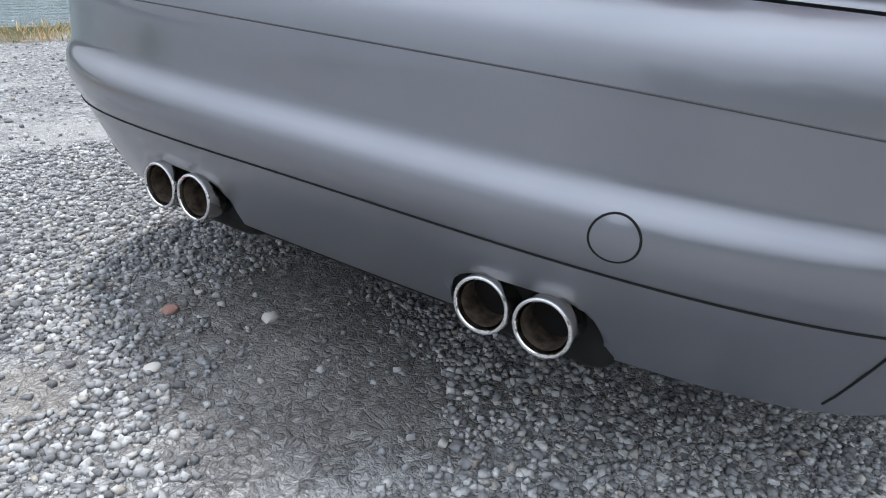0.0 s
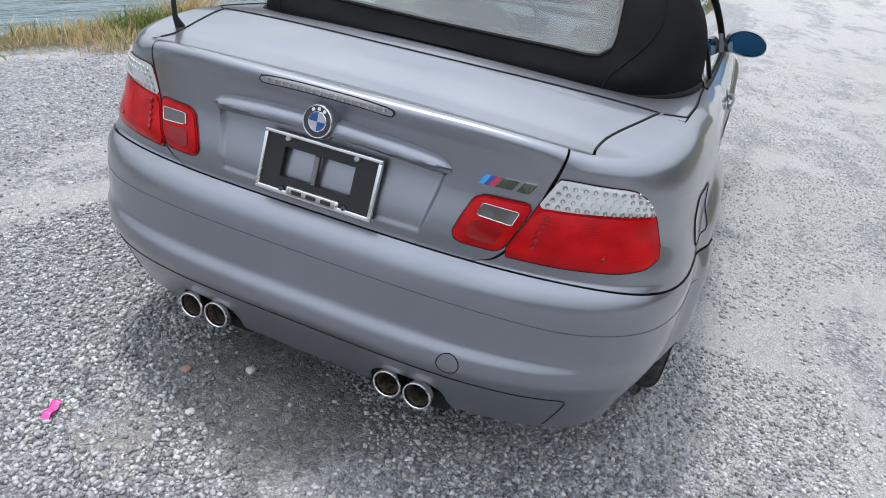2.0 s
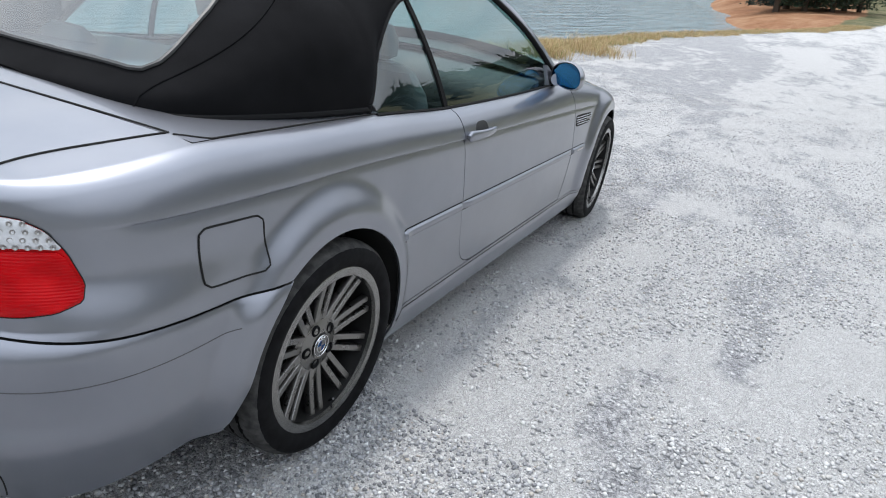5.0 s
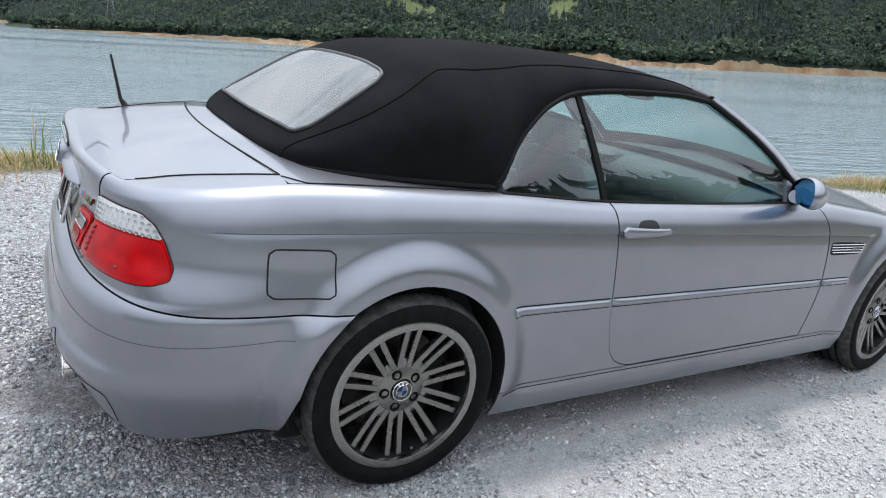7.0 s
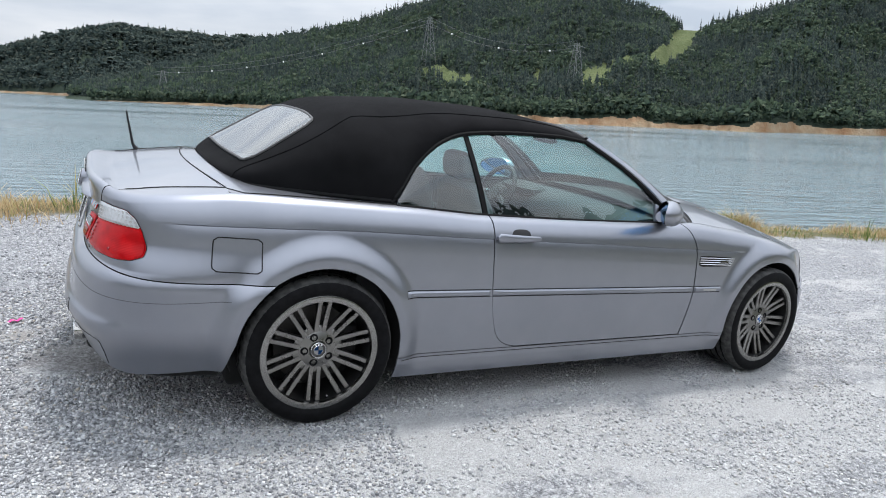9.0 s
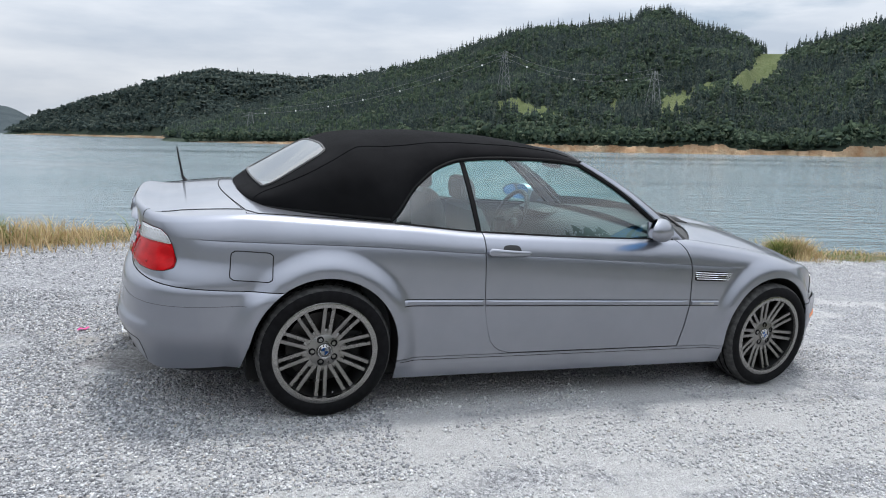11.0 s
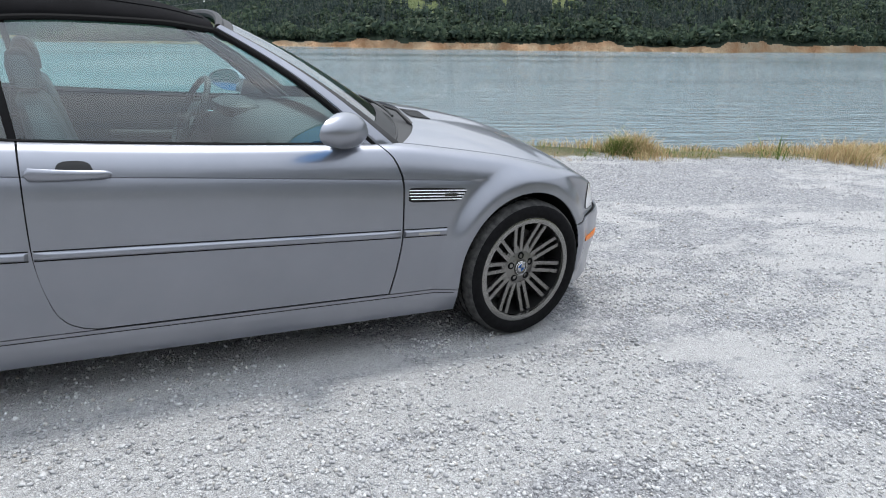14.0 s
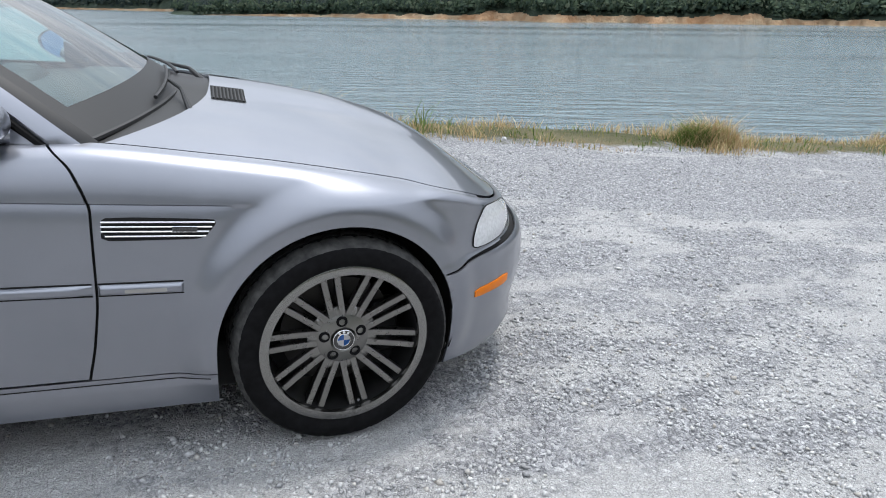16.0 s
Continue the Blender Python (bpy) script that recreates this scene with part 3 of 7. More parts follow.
def canvas(x, k, lift=0.0):
    """The roof's skin: k runs from -1 at the right lower edge to 1 at the left one."""
    x, k = np.broadcast_arrays(np.asarray(x, float), np.asarray(k, float))
    zb, w, zt = roof_base(x), roof_half(x), roof_top(x)
    th = k * np.pi / 2
    p = pchip(x, CANVAS_X, CANVAS_P)
    y = (w + lift) * np.sign(k) * np.abs(np.sin(th)) ** p
    z = zb + (zt + lift - zb) * np.abs(np.cos(th)) ** p
    return np.stack([x, y, z], -1)


u, v = np.meshgrid(np.linspace(0, 1, 120), np.linspace(-1, 1, 101), indexing="ij")
WIN = rounded([(-0.272, 0.50), (-0.285, 0.25), (-0.288, 0.0), (-0.285, -0.25), (-0.272, -0.50), (0.030, -0.445), (0.045, -0.22), (0.048, 0.0), (0.045, 0.22), (0.030, 0.445)], 2, 0.16)


def in_window(x, y):
    inside = np.zeros(x.shape, bool)
    for i in range(len(WIN)):
        (xa, ya), (xb, yb) = WIN[i], WIN[(i + 1) % len(WIN)]
        cross = (ya > y) != (yb > y)
        inside ^= cross & (x < (xb - xa) * (y - ya) / (yb - ya + 1e-12) + xa)
    return inside


pts = canvas(-0.375 + u * 1.805, v)
hole = in_window(pts[..., 0], pts[..., 1])
bm = grid(bmesh.new(), pts, ~(hole[:-1, :-1] & hole[1:, :-1] & hole[1:, 1:] & hole[:-1, 1:]))
roof = part("canvas_roof", turn_in(bm, 0.012), CLOTH, car, "black canvas")


def on_canvas(x, y, lift):
    """A point of the roof's skin over plan position x, y."""
    x, y = np.broadcast_arrays(np.asarray(x, float), np.asarray(y, float))
    p = pchip(x, CANVAS_X, CANVAS_P)
    th = np.arcsin(np.clip(np.abs(y) / roof_half(x), 0, 1) ** (1 / p))
    z = roof_base(x) + (roof_top(x) - roof_base(x)) * np.cos(th) ** p
    return np.stack([x, y, z + lift], -1)


# seams of the roof
for sd in (1, -1):
    a = np.linspace(0, 1, 24)
    x = -0.335 + a * 0.505
    y = -(0.50 + 0.105 * np.sin(a * 2.5) - 0.055 * a ** 2)
    pts = on_canvas(x, y, 0.001)
    x2 = np.linspace(0.178, 1.41, 30)
    p2 = on_canvas(x2, -pchip(x2, [0.17, 0.3, 0.7, 1.39], [0.508, 0.495, 0.470, 0.475]), 0.001)
    bm = tube(bmesh.new(), [tuple(q) for q in np.concatenate([pts, p2])], 0.0032, 6)
    part("roof_seam", flipped(bm, sd), CLOTH, roof)
    # rail over the side windows
    x3 = np.linspace(0.33, 1.43, 40)
    c = canvas(x3, -0.995)
    bm = tube(bmesh.new(), [(q[0], q[1] + 0.004, q[2] - 0.004) for q in c], 0.011, 8)
    part("roof_rail", flipped(bm, sd), SEAL, roof)
# rubber bead round the roof's foot
x = np.concatenate([np.linspace(0.33, -0.375, 60), ])
c = canvas(x, -1.0)
bead = [(q[0], q[1] - 0.004, q[2] + 0.006) for q in c]
bead = bead + [(q[0], -q[1], q[2]) for q in reversed(bead)]
part("roof_bead", tube(bmesh.new(), bead, 0.009, 8), SEAL, roof)

# rear window in the roof
win = dense(WIN, 0.02)
c0 = win.mean(0)
bm = bmesh.new()
rows = []
for r in np.linspace(0.04, 1, 12):
    q = c0 + (win - c0) * r
    rows.append([bm.verts.new(p) for p in on_canvas(q[:, 0], q[:, 1], 0.006)])
bm.faces.new(rows[0])
for i in range(len(rows) - 1):
    for j in range(len(win)):
        bm.faces.new((rows[i][j], rows[i][(j + 1) % len(win)], rows[i + 1][(j + 1) % len(win)], rows[i + 1][j]))
bmesh.ops.recalc_face_normals(bm, faces=bm.faces)
def make_pale_glass():
    """Window glass with a little pale diffuse colour mixed in."""
    m = make_glass("pale_rear_glass", (0.62, 0.76, 0.76), 0.0, 0.10)
    nt = m.node_tree
    out = nt.nodes["Material Output"]
    clean = out.inputs[0].links[0].from_socket
    d = nt.nodes.new("ShaderNodeBsdfDiffuse"); d.inputs[0].default_value = (0.55, 0.58, 0.58, 1)
    x = nt.nodes.new("ShaderNodeMixShader"); x.inputs[0].default_value = 0.05
    nt.links.new(clean, x.inputs[1]); nt.links.new(d.outputs[0], x.inputs[2]); nt.links.new(x.outputs[0], out.inputs[0])
    return m


PALE = make_pale_glass()
rear_pane = part("rear_window", bm, PALE, roof, "pale glass rear window")
rear_pane.visible_shadow = False
pts = [tuple(p) for p in on_canvas(win[:, 0], win[:, 1], 0.005)]
part("rear_window_frame", tube(bmesh.new(), pts, 0.0065, 6, True), mat("grey_rubber", (0.06, 0.06, 0.06), 0.5), roof)

# ---- windscreen, pillars, side glass ----
def belt(x):
    return np.stack([x, -0.742 + 0 * x - 0.006 * np.sin((x - 0.3) * 1.7), z_edge(x) - 0.006], -1)


def pillar(t):
    """The front edge of the door glass, from the belt (0) up to the roof (1)."""
    t = np.asarray(t, float)
    return np.stack([1.985 - 0.56 * t, -0.742 + 0.184 * np.clip(t, 0, 1) ** 1.15, 0.882 + 0.378 * t + 0.03 * np.sin(np.pi * t)], -1)


def rail_at(x):
    c = canvas(np.asarray(x, float), -0.999)
    return np.stack([c[..., 0], c[..., 1] + 0.006, c[..., 2] - 0.008], -1)


for sd in (1, -1):
    # door glass: a sheet between belt and rail, ending at the pillar
    u, v = np.meshgrid(np.linspace(0, 1, 30), np.linspace(0, 1, 14), indexing="ij")
    b = belt(0.795 + u * (1.985 - 0.795))
    t = rail_at(0.735 + u * (1.425 - 0.735))
    t[..., :] = np.where((u > 0.999)[..., None], pillar(1.0), t)
    q = b + (t - b) * v[..., None]
    q[..., 1] -= 0.020 * np.sin(np.pi * v)
    f = pillar(v)
    w = (u ** 6)[..., None]
    q = q * (1 - w) + f * w
    glass = part("door_window", flipped(grid(bmesh.new(), q), sd), GLASS, car, "greenish tinted glass")
    glass.visible_shadow = False
    b = belt(0.335 + u * (0.772 - 0.335))
    t = rail_at(0.345 + u * (0.712 - 0.345))
    q = b + (t - b) * v[..., None]
    q[..., 1] -= 0.012 * np.sin(np.pi * v)
    glass = part("quarter_window", flipped(grid(bmesh.new(), q), sd), GLASS, car, "greenish tinted glass")
    glass.visible_shadow = False
    # black strip between the two panes
    a, c = belt(np.array(0.784)), rail_at(np.array(0.724))
    mid = (a + c) / 2 + np.array([0, -0.017, 0])
    v = np.linspace(0, 1, 14)
    line = np.outer((1 - v) ** 2, a) + np.outer(2 * v * (1 - v), 2 * mid - (a + c) / 2) + np.outer(v ** 2, c)
    bm = bmesh.new()
    rows = []
    for p in line:
        rows.append([bm.verts.new((p[0] + dx, p[1] + dy, p[2])) for dx, dy in ((-0.014, 0.006), (-0.012, -0.004), (0.012, -0.004), (0.014, 0.006))])
    for i in range(13):
        for j in range(3):
            bm.faces.new((rows[i][j], rows[i][j + 1], rows[i + 1][j + 1], rows[i + 1][j]))
    part("window_divider", flipped(bm, sd), SEAL, car)
    # rubber along the belt, and up the pillar
    x = np.linspace(0.33, 1.99, 50)
    p = belt(x)
    part("belt_rubber", flipped(tube(bmesh.new(), [(q[0], q[1] - 0.006, q[2] + 0.005) for q in p], 0.007, 6), sd), SEAL, car)
    p = pillar(np.linspace(-0.02, 1.0, 24))
    part("pillar_rubber", flipped(tube(bmesh.new(), [(q[0] + 0.004, q[1] - 0.003, q[2] + 0.004) for q in p], 0.012, 8), sd), SEAL, car)


def screen(k, t):
    """The windscreen: k from -1 (right) to 1, t from the scuttle (0) up to the roof (1)."""
    k, t = np.broadcast_arrays(np.asarray(k, float), np.asarray(t, float))
    xb = 2.10 + 0.20 * (1 - np.abs(k) ** 2.2); zb = 0.885 + 0.045 * (1 - np.abs(k) ** 2)
    xt = 1.45 + 0.07 * (1 - np.abs(k) ** 2); zt = 1.272 + 0.042 * (1 - np.abs(k) ** 2)
    x = xb + (xt - xb) * t
    z = zb + (zt - zb) * t + 0.030 * np.sin(np.pi * t)
    y = k * (0.715 - 0.168 * t)
    return np.stack([x, y, z], -1)


k, t = np.meshgrid(np.linspace(-1, 1, 50), np.linspace(0, 1, 24), indexing="ij")
wind = part("windscreen", grid(bmesh.new(), screen(k * 0.985, t)), GLASS, car, "greenish windscreen glass")
wind.visible_shadow = False
for sd in (1, -1):
    tt = np.linspace(-0.06, 1.0, 30)
    a, b = pillar(tt), screen(-0.985, tt)
    bm = bmesh.new()
    rows = []
    for p, q in zip(a, b):
        o = np.array([0.010, -0.012, 0.014])
        rows.append([bm.verts.new(w) for w in (p + np.array([0.005, 0.0, 0.0]), p * 0.9 + q * 0.1 + o, p * 0.5 + q * 0.5 + o * 1.35, p * 0.1 + q * 0.9 + o * 0.9, q + np.array([-0.004, 0, -0.002]))])
    for i in range(len(rows) - 1):
        for j in range(4):
            bm.faces.new((rows[i][j], rows[i][j + 1], rows[i + 1][j + 1], rows[i + 1][j])).material_index = 1 if j > 1 else 0
    bmesh.ops.recalc_face_normals(bm, faces=bm.faces)
    part("windscreen_pillar", flipped(bm, sd), [PAINT, BLACK], car)
    # printed black border of the glass
    k, t = np.meshgrid(np.linspace(-0.985, -0.925, 4), np.linspace(0, 1, 24), indexing="ij")
    part("glass_border", flipped(grid(bmesh.new(), screen(k, t) + np.array([0.0012, 0, 0.0022])), sd), BLACK, wind)
k = np.linspace(-1, 1, 40)
for t0, t1 in ((0.0, 0.13), (0.93, 1.0)):
    kk, t = np.meshgrid(np.linspace(-0.925, 0.925, 40), np.linspace(t0, t1, 5), indexing="ij")
    part("glass_border", grid(bmesh.new(), screen(kk, t) + np.array([0.0012, 0, 0.0022])), BLACK, wind)
p = screen(k, 1.0)
part("windscreen_header", tube(bmesh.new(), [tuple(q) for q in p], 0.016, 8), BLACK, car)
p = screen(k, 0.0)
part("windscreen_seal", tube(bmesh.new(), [tuple(q) for q in p], 0.008, 6), BLACK, car)
# ---- wheels ----
ALLOY = mat("grey_alloy", (0.235, 0.229, 0.219), 0.26, 1.0)
n_ = noise_tex(ALLOY, 60, 5)
to(ALLOY, ramp(ALLOY, n_.outputs["Fac"], [(0.3, (0.24,) * 3), (0.75, (0.42,) * 3)]).outputs[0], "Roughness")
RIM = mat("brushed_rim_lip", (0.27, 0.265, 0.256), 0.24, 1.0)
# barrel and disc are near-black: the shade behind the spokes is in their colour
DARKMETAL = mat("shaded_barrel", (0.016, 0.016, 0.016), 0.5, 0.5)
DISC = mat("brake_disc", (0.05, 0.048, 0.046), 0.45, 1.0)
BLUE = mat("badge_blue", (0.03, 0.16, 0.55), 0.25, 0.0, Coat_Weight=1.0)
WHITE = mat("badge_white", (0.75, 0.76, 0.78), 0.25, 0.0, Coat_Weight=1.0)
BADGEBLACK = mat("badge_black", (0.01, 0.01, 0.012), 0.25, 0.0, Coat_Weight=1.0)
n_ = noise_tex(RUBBER, 40, 5)
to(RUBBER, ramp(RUBBER, n_.outputs["Fac"], [(0.35, (0.0032, 0.0032, 0.0036)), (0.75, (0.008, 0.008, 0.009))]).outputs[0], "Base Color")


def roundel(parent, m, r):
    """A round badge of black ring and blue and white quarters, facing -y before m."""
    bm = lathe([(0.0, -0.002), (r * 0.60, -0.002), (r * 0.97, -0.0015), (r, 0.002)], 48)
    bm.transform(m)
    base = part("badge", bm, BADGEBLACK, parent, "round black badge with blue and white quarters")
    for q in range(4):
        bm = bmesh.new()
        c = bm.verts.new((0, -0.0035, 0))
        arc = [bm.verts.new((r * 0.60 * math.cos(a), -0.003, r * 0.60 * math.sin(a))) for a in np.linspace(q * math.pi / 2, (q + 1) * math.pi / 2, 10)]
        for a, b in zip(arc, arc[1:]):
            bm.faces.new((c, a, b))
        bmesh.ops.extrude_face_region(bm, geom=bm.faces[:])
        bm.transform(m)
        part("badge_quarter", bm, WHITE if q % 2 == 0 else BLUE, base)
    for rr, w in ((r, 0.0016), (r * 0.61, 0.0012)):
        bm = tube(bmesh.new(), [(rr * math.cos(a), -0.0028, rr * math.sin(a)) for a in np.linspace(0, 2 * math.pi, 48)[:-1]], w, 6, True)
        bm.transform(m)
        part("badge_ring", bm, CHROME, base)
    # three plain marks on the ring
    for a in (60, 90, 120):
        bm = box(bmesh.new(), -r * 0.10, r * 0.10, -0.0035, -0.001, r * 0.70, r * 0.90)
        bm.transform(m @ Matrix.Rotation(radians(a - 90), 4, "Y"))
        part("badge_mark", bm, WHITE, base, crease=0)
    return base


# paler than the sidewall: dust, and the light on the tread put into colour
TREAD = mat("lit_dusty_tread", (0.045, 0.044, 0.042), 0.85, 0.0, Specular_IOR_Level=0.15)
to(TREAD, ramp(TREAD, noise_tex(TREAD, 35, 5).outputs["Fac"], [(0.35, (0.035, 0.035, 0.035)), (0.75, (0.085, 0.083, 0.080))]).outputs[0], "Base Color")


def make_wheel(face, turn):
    """A wheel with its hub at the origin, outer side towards -y; face is how far out the rim's lip stands."""
    R = 0.252
    prof = [(R - 0.030, -face + 0.016), (R - 0.028, -face + 0.003), (R - 0.008, -face), (R, -face + 0.004), (R - 0.004, -face + 0.012), (R - 0.012, -face + 0.02), (R - 0.022, -face + 0.05), (R - 0.030, -face + 0.12), (R - 0.012, -face + 0.215)]
    rim = part("wheel", lathe(prof, 96), RIM, car, "alloy wheel with ten pairs of slim spokes")
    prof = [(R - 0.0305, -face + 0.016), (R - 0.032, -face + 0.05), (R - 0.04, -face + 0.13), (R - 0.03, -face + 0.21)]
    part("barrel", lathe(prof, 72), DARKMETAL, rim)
    # tyre with grooved tread and shoulder blocks
    bm = bmesh.new()
    n = 240
    prof = [(R - 0.006, -face + 0.006, 0), (R + 0.006, -face - 0.004, 0), (R + 0.02, -face - 0.0075, 0), (R + 0.040, -face - 0.006, 0), (R + 0.054, -face + 0.001, 1), (WHEEL_R - 0.006, -face + 0.014, 2), (WHEEL_R, -face + 0.034, 2), (WHEEL_R, -face + 0.056, 2), (WHEEL_R - 0.007, -face + 0.058, 0), (WHEEL_R - 0.007, -face + 0.066, 0), (WHEEL_R, -face + 0.068, 2),
            (WHEEL_R, -face + 0.10, 2), (WHEEL_R - 0.007, -face + 0.102, 0), (WHEEL_R - 0.007, -face + 0.11, 0), (WHEEL_R, -face + 0.112, 2), (WHEEL_R, -face + 0.15, 2), (WHEEL_R - 0.007, -face + 0.152, 0), (WHEEL_R - 0.007, -face + 0.16, 0), (WHEEL_R, -face + 0.162, 2), (WHEEL_R, -face + 0.195, 2), (WHEEL_R - 0.007, -face + 0.197, 0), (WHEEL_R - 0.007, -face + 0.205, 0), (WHEEL_R, -face + 0.207, 2), (WHEEL_R - 0.003, -face + 0.232, 2), (R + 0.05, -face + 0.247, 0), (R - 0.004, -face + 0.23, 0)]
    rings = []
    for i in range(n):
        a = 2 * math.pi * i / n
        row = []
        for j, (r, y, g) in enumerate(prof):
            cut = (i + j // 2) % 6 == 0
            r2 = r - (0.0040 if g == 2 and cut else 0.0015 if g == 1 and cut else 0)
            row.append(bm.verts.new((r2 * math.cos(a), y, r2 * math.sin(a))))
        rings.append(row)
    for i in range(n):
        for j in range(len(prof) - 1):
            f = bm.faces.new((rings[i][j], rings[i][j + 1], rings[(i + 1) % n][j + 1], rings[(i + 1) % n][j]))
            f.material_index = 1 if prof[j][2] >= 1 and prof[j + 1][2] >= 1 else 0
    bmesh.ops.recalc_face_normals(bm, faces=bm.faces)
    part("tyre", bm, [RUBBER, TREAD], rim, "black low-profile tyre, tread painted lighter as dusty and lit", crease=30)
    hub_y = -face + 0.048
    # hub disc
    prof = [(0.0, hub_y - 0.002), (0.034, hub_y - 0.002), (0.040, hub_y - 0.006), (0.046, hub_y - 0.004), (0.076, hub_y + 0.002), (0.088, hub_y + 0.010), (0.088, hub_y + 0.05)]
    part("hub", lathe(prof, 60), ALLOY, rim)
    def bar(bm, off0, off1, w0, w1, a0=0.0):
        """One slim spoke, sunk at the hub and rising to the lip."""
        pts = []
        for t in np.linspace(0, 1, 9):
            r = 0.066 + t * (R - 0.028 - 0.066)
            o = off0 + (off1 - off0) * t ** 0.8
            y = hub_y + 0.004 - 0.026 * t ** 1.4
            w = w0 + (w1 - w0) * t
            pts.append((r, o, y, w))
        rows = []
        for r, o, y, w in pts:
            row = []
            for dx, dy in ((-w, 0.020), (-w, 0.003), (-w * 0.82, 0.0), (w * 0.82, 0.0), (w, 0.003), (w, 0.020)):
                x, z = r, o + dx
                row.append(bm.verts.new((x * math.cos(a0) - z * math.sin(a0), y + dy, x * math.sin(a0) + z * math.cos(a0))))
            rows.append(row)
        for i in range(len(rows) - 1):
            for j in range(6):
                bm.faces.new((rows[i][j], rows[i][(j + 1) % 6], rows[i + 1][(j + 1) % 6], rows[i + 1][j]))

    sheets = []
    for sgn in (1, -1):
        bm = bmesh.new()
        bar(bm, sgn * 0.0150, sgn * 0.0205, 0.0102, 0.0100)
        rows = []
        for r, w, d in ((0.055, 0.024, 0.006), (0.085, 0.025, 0.003), (0.096, 0.021, 0.003), (0.105, 0.008, 0.006)):
            rows.append([bm.verts.new((r, hub_y + d + q, sgn * z)) for z, q in ((0, -0.001), (w, 0.004))])
        for a, b in zip(rows, rows[1:]):
            bm.faces.new((a[0], a[1], b[1], b[0]))
        bmesh.ops.recalc_face_normals(bm, faces=bm.faces)
        spoke = part("spoke", bm, ALLOY, rim)
        spoke.rotation_euler = (0, radians(turn), 0)
        for i in range(1, 10):
            o = spoke.copy()
            scene.collection.objects.link(o)
            o.rotation_euler = (0, radians(turn + 36 * i), 0)
    for i in range(5):
        a = radians(turn + 18 + 72 * i)
        bm = lathe([(0.0, 0.004), (0.0085, 0.004), (0.0095, -0.002), (0.0145, -0.004), (0.0172, -0.001), (0.0178, 0.006)], 18)
        bm.transform(Matrix.Translation((0.057 * math.cos(a), hub_y - 0.0015, 0.057 * math.sin(a))))
        part("wheel_bolt", bm, RUBBER, rim)
    roundel(rim, Matrix.Translation((0, hub_y - 0.006, 0)), 0.032)
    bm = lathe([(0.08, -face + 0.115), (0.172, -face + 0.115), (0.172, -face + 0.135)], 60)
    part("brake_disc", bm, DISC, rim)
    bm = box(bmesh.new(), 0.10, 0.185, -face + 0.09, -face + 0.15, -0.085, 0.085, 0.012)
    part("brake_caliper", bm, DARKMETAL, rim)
    # valve
    bm = tube(bmesh.new(), [((R - 0.034) * math.cos(-1.35), -face + 0.03, (R - 0.034) * math.sin(-1.35)), ((R - 0.05) * math.cos(-1.35), -face + 0.012, (R - 0.05) * math.sin(-1.35))], 0.004, 8)
    part("valve", bm, BADGEBLACK, rim)
    return rim


rear_wheel = make_wheel(0.884, 21)
rear_wheel.location = (0, 0, WHEEL_R)
front_wheel = make_wheel(0.872, 5)
front_wheel.location = (AXLE_F, 0, WHEEL_R)
twin = copy_thing(rear_wheel, pose(0, 0, WHEEL_R, 0, 0, 180))
twin = copy_thing(front_wheel, pose(AXLE_F, 0, WHEEL_R, 0, 0, 180))
# the front wheels are steered a little to the left
for w, y0 in ((front_wheel, -0.76), (twin, 0.76)):
    mid = Matrix.Translation((AXLE_F, y0, WHEEL_R))
    w.matrix_basis = mid @ Matrix.Rotation(radians(4), 4, "Z") @ mid.inverted() @ w.matrix_basis

# ---- tail: lamps, badges, plate frame, tail pipes ----
RED = mat("red_lamp_lens", (0.42, 0.006, 0.010), 0.14, 0.0, Coat_Weight=0.0, Specular_IOR_Level=0.22, Subsurface_Weight=0.0)
w_ = node(RED, "ShaderNodeTexCoord"); wv = node(RED, "ShaderNodeTexWave", Scale=55.0, Distortion=0.4)
wv.bands_direction = "Z"
RED.node_tree.links.new(w_.outputs["Object"], wv.inputs["Vector"])
bump(RED, wv.outputs["Fac"], 0.10, 0.002)
n_ = noise_tex(RED, 16, 3, 0.5, (1, 1, 1.6))
to(RED, ramp(RED, n_.outputs["Fac"], [(0.30, (0.34, 0.001, 0.003)), (0.52, (0.45, 0.002, 0.005)), (0.75, (0.56, 0.005, 0.008))]).outputs[0], "Base Color")
DEEPRED = mat("deep_red_lens", (0.26, 0.002, 0.005), 0.15, 0.0, Coat_Weight=0.3)
CLEAR = mat("clear_lamp_lens", (0.62, 0.64, 0.66), 0.16, 0.15, Coat_Weight=1.0, Coat_Roughness=0.02)
n_ = noise_tex(CLEAR, 90, 3)
to(CLEAR, ramp(CLEAR, n_.outputs["Fac"], [(0.35, (0.56, 0.57, 0.59)), (0.65, (0.68, 0.69, 0.71))]).outputs[0], "Base Color")
SMOKE = mat("smoked_lamp_lens", (0.10, 0.09, 0.085), 0.15, 0.0, Coat_Weight=1.0)
BORE = mat("sooty_bore", (0.20, 0.155, 0.12), 0.42, 0.7)
to(BORE, ramp(BORE, noise_tex(BORE, 70, 4).outputs["Fac"], [(0.35, (0.10, 0.078, 0.062)), (0.7, (0.30, 0.24, 0.19))]).outputs[0], "Base Color")
ORANGE = mat("amber_lens", (0.80, 0.20, 0.005), 0.3, 0.0, Specular_IOR_Level=0.2)


def at_tail(y, z, lift=0.0):
    return shell(s_rear(y), z, lift)


def sr(*pairs):
    """(distance from the middle, height) pairs to outline positions, for the tail."""
    return [(float(s_rear(y)), z) for y, z in pairs]


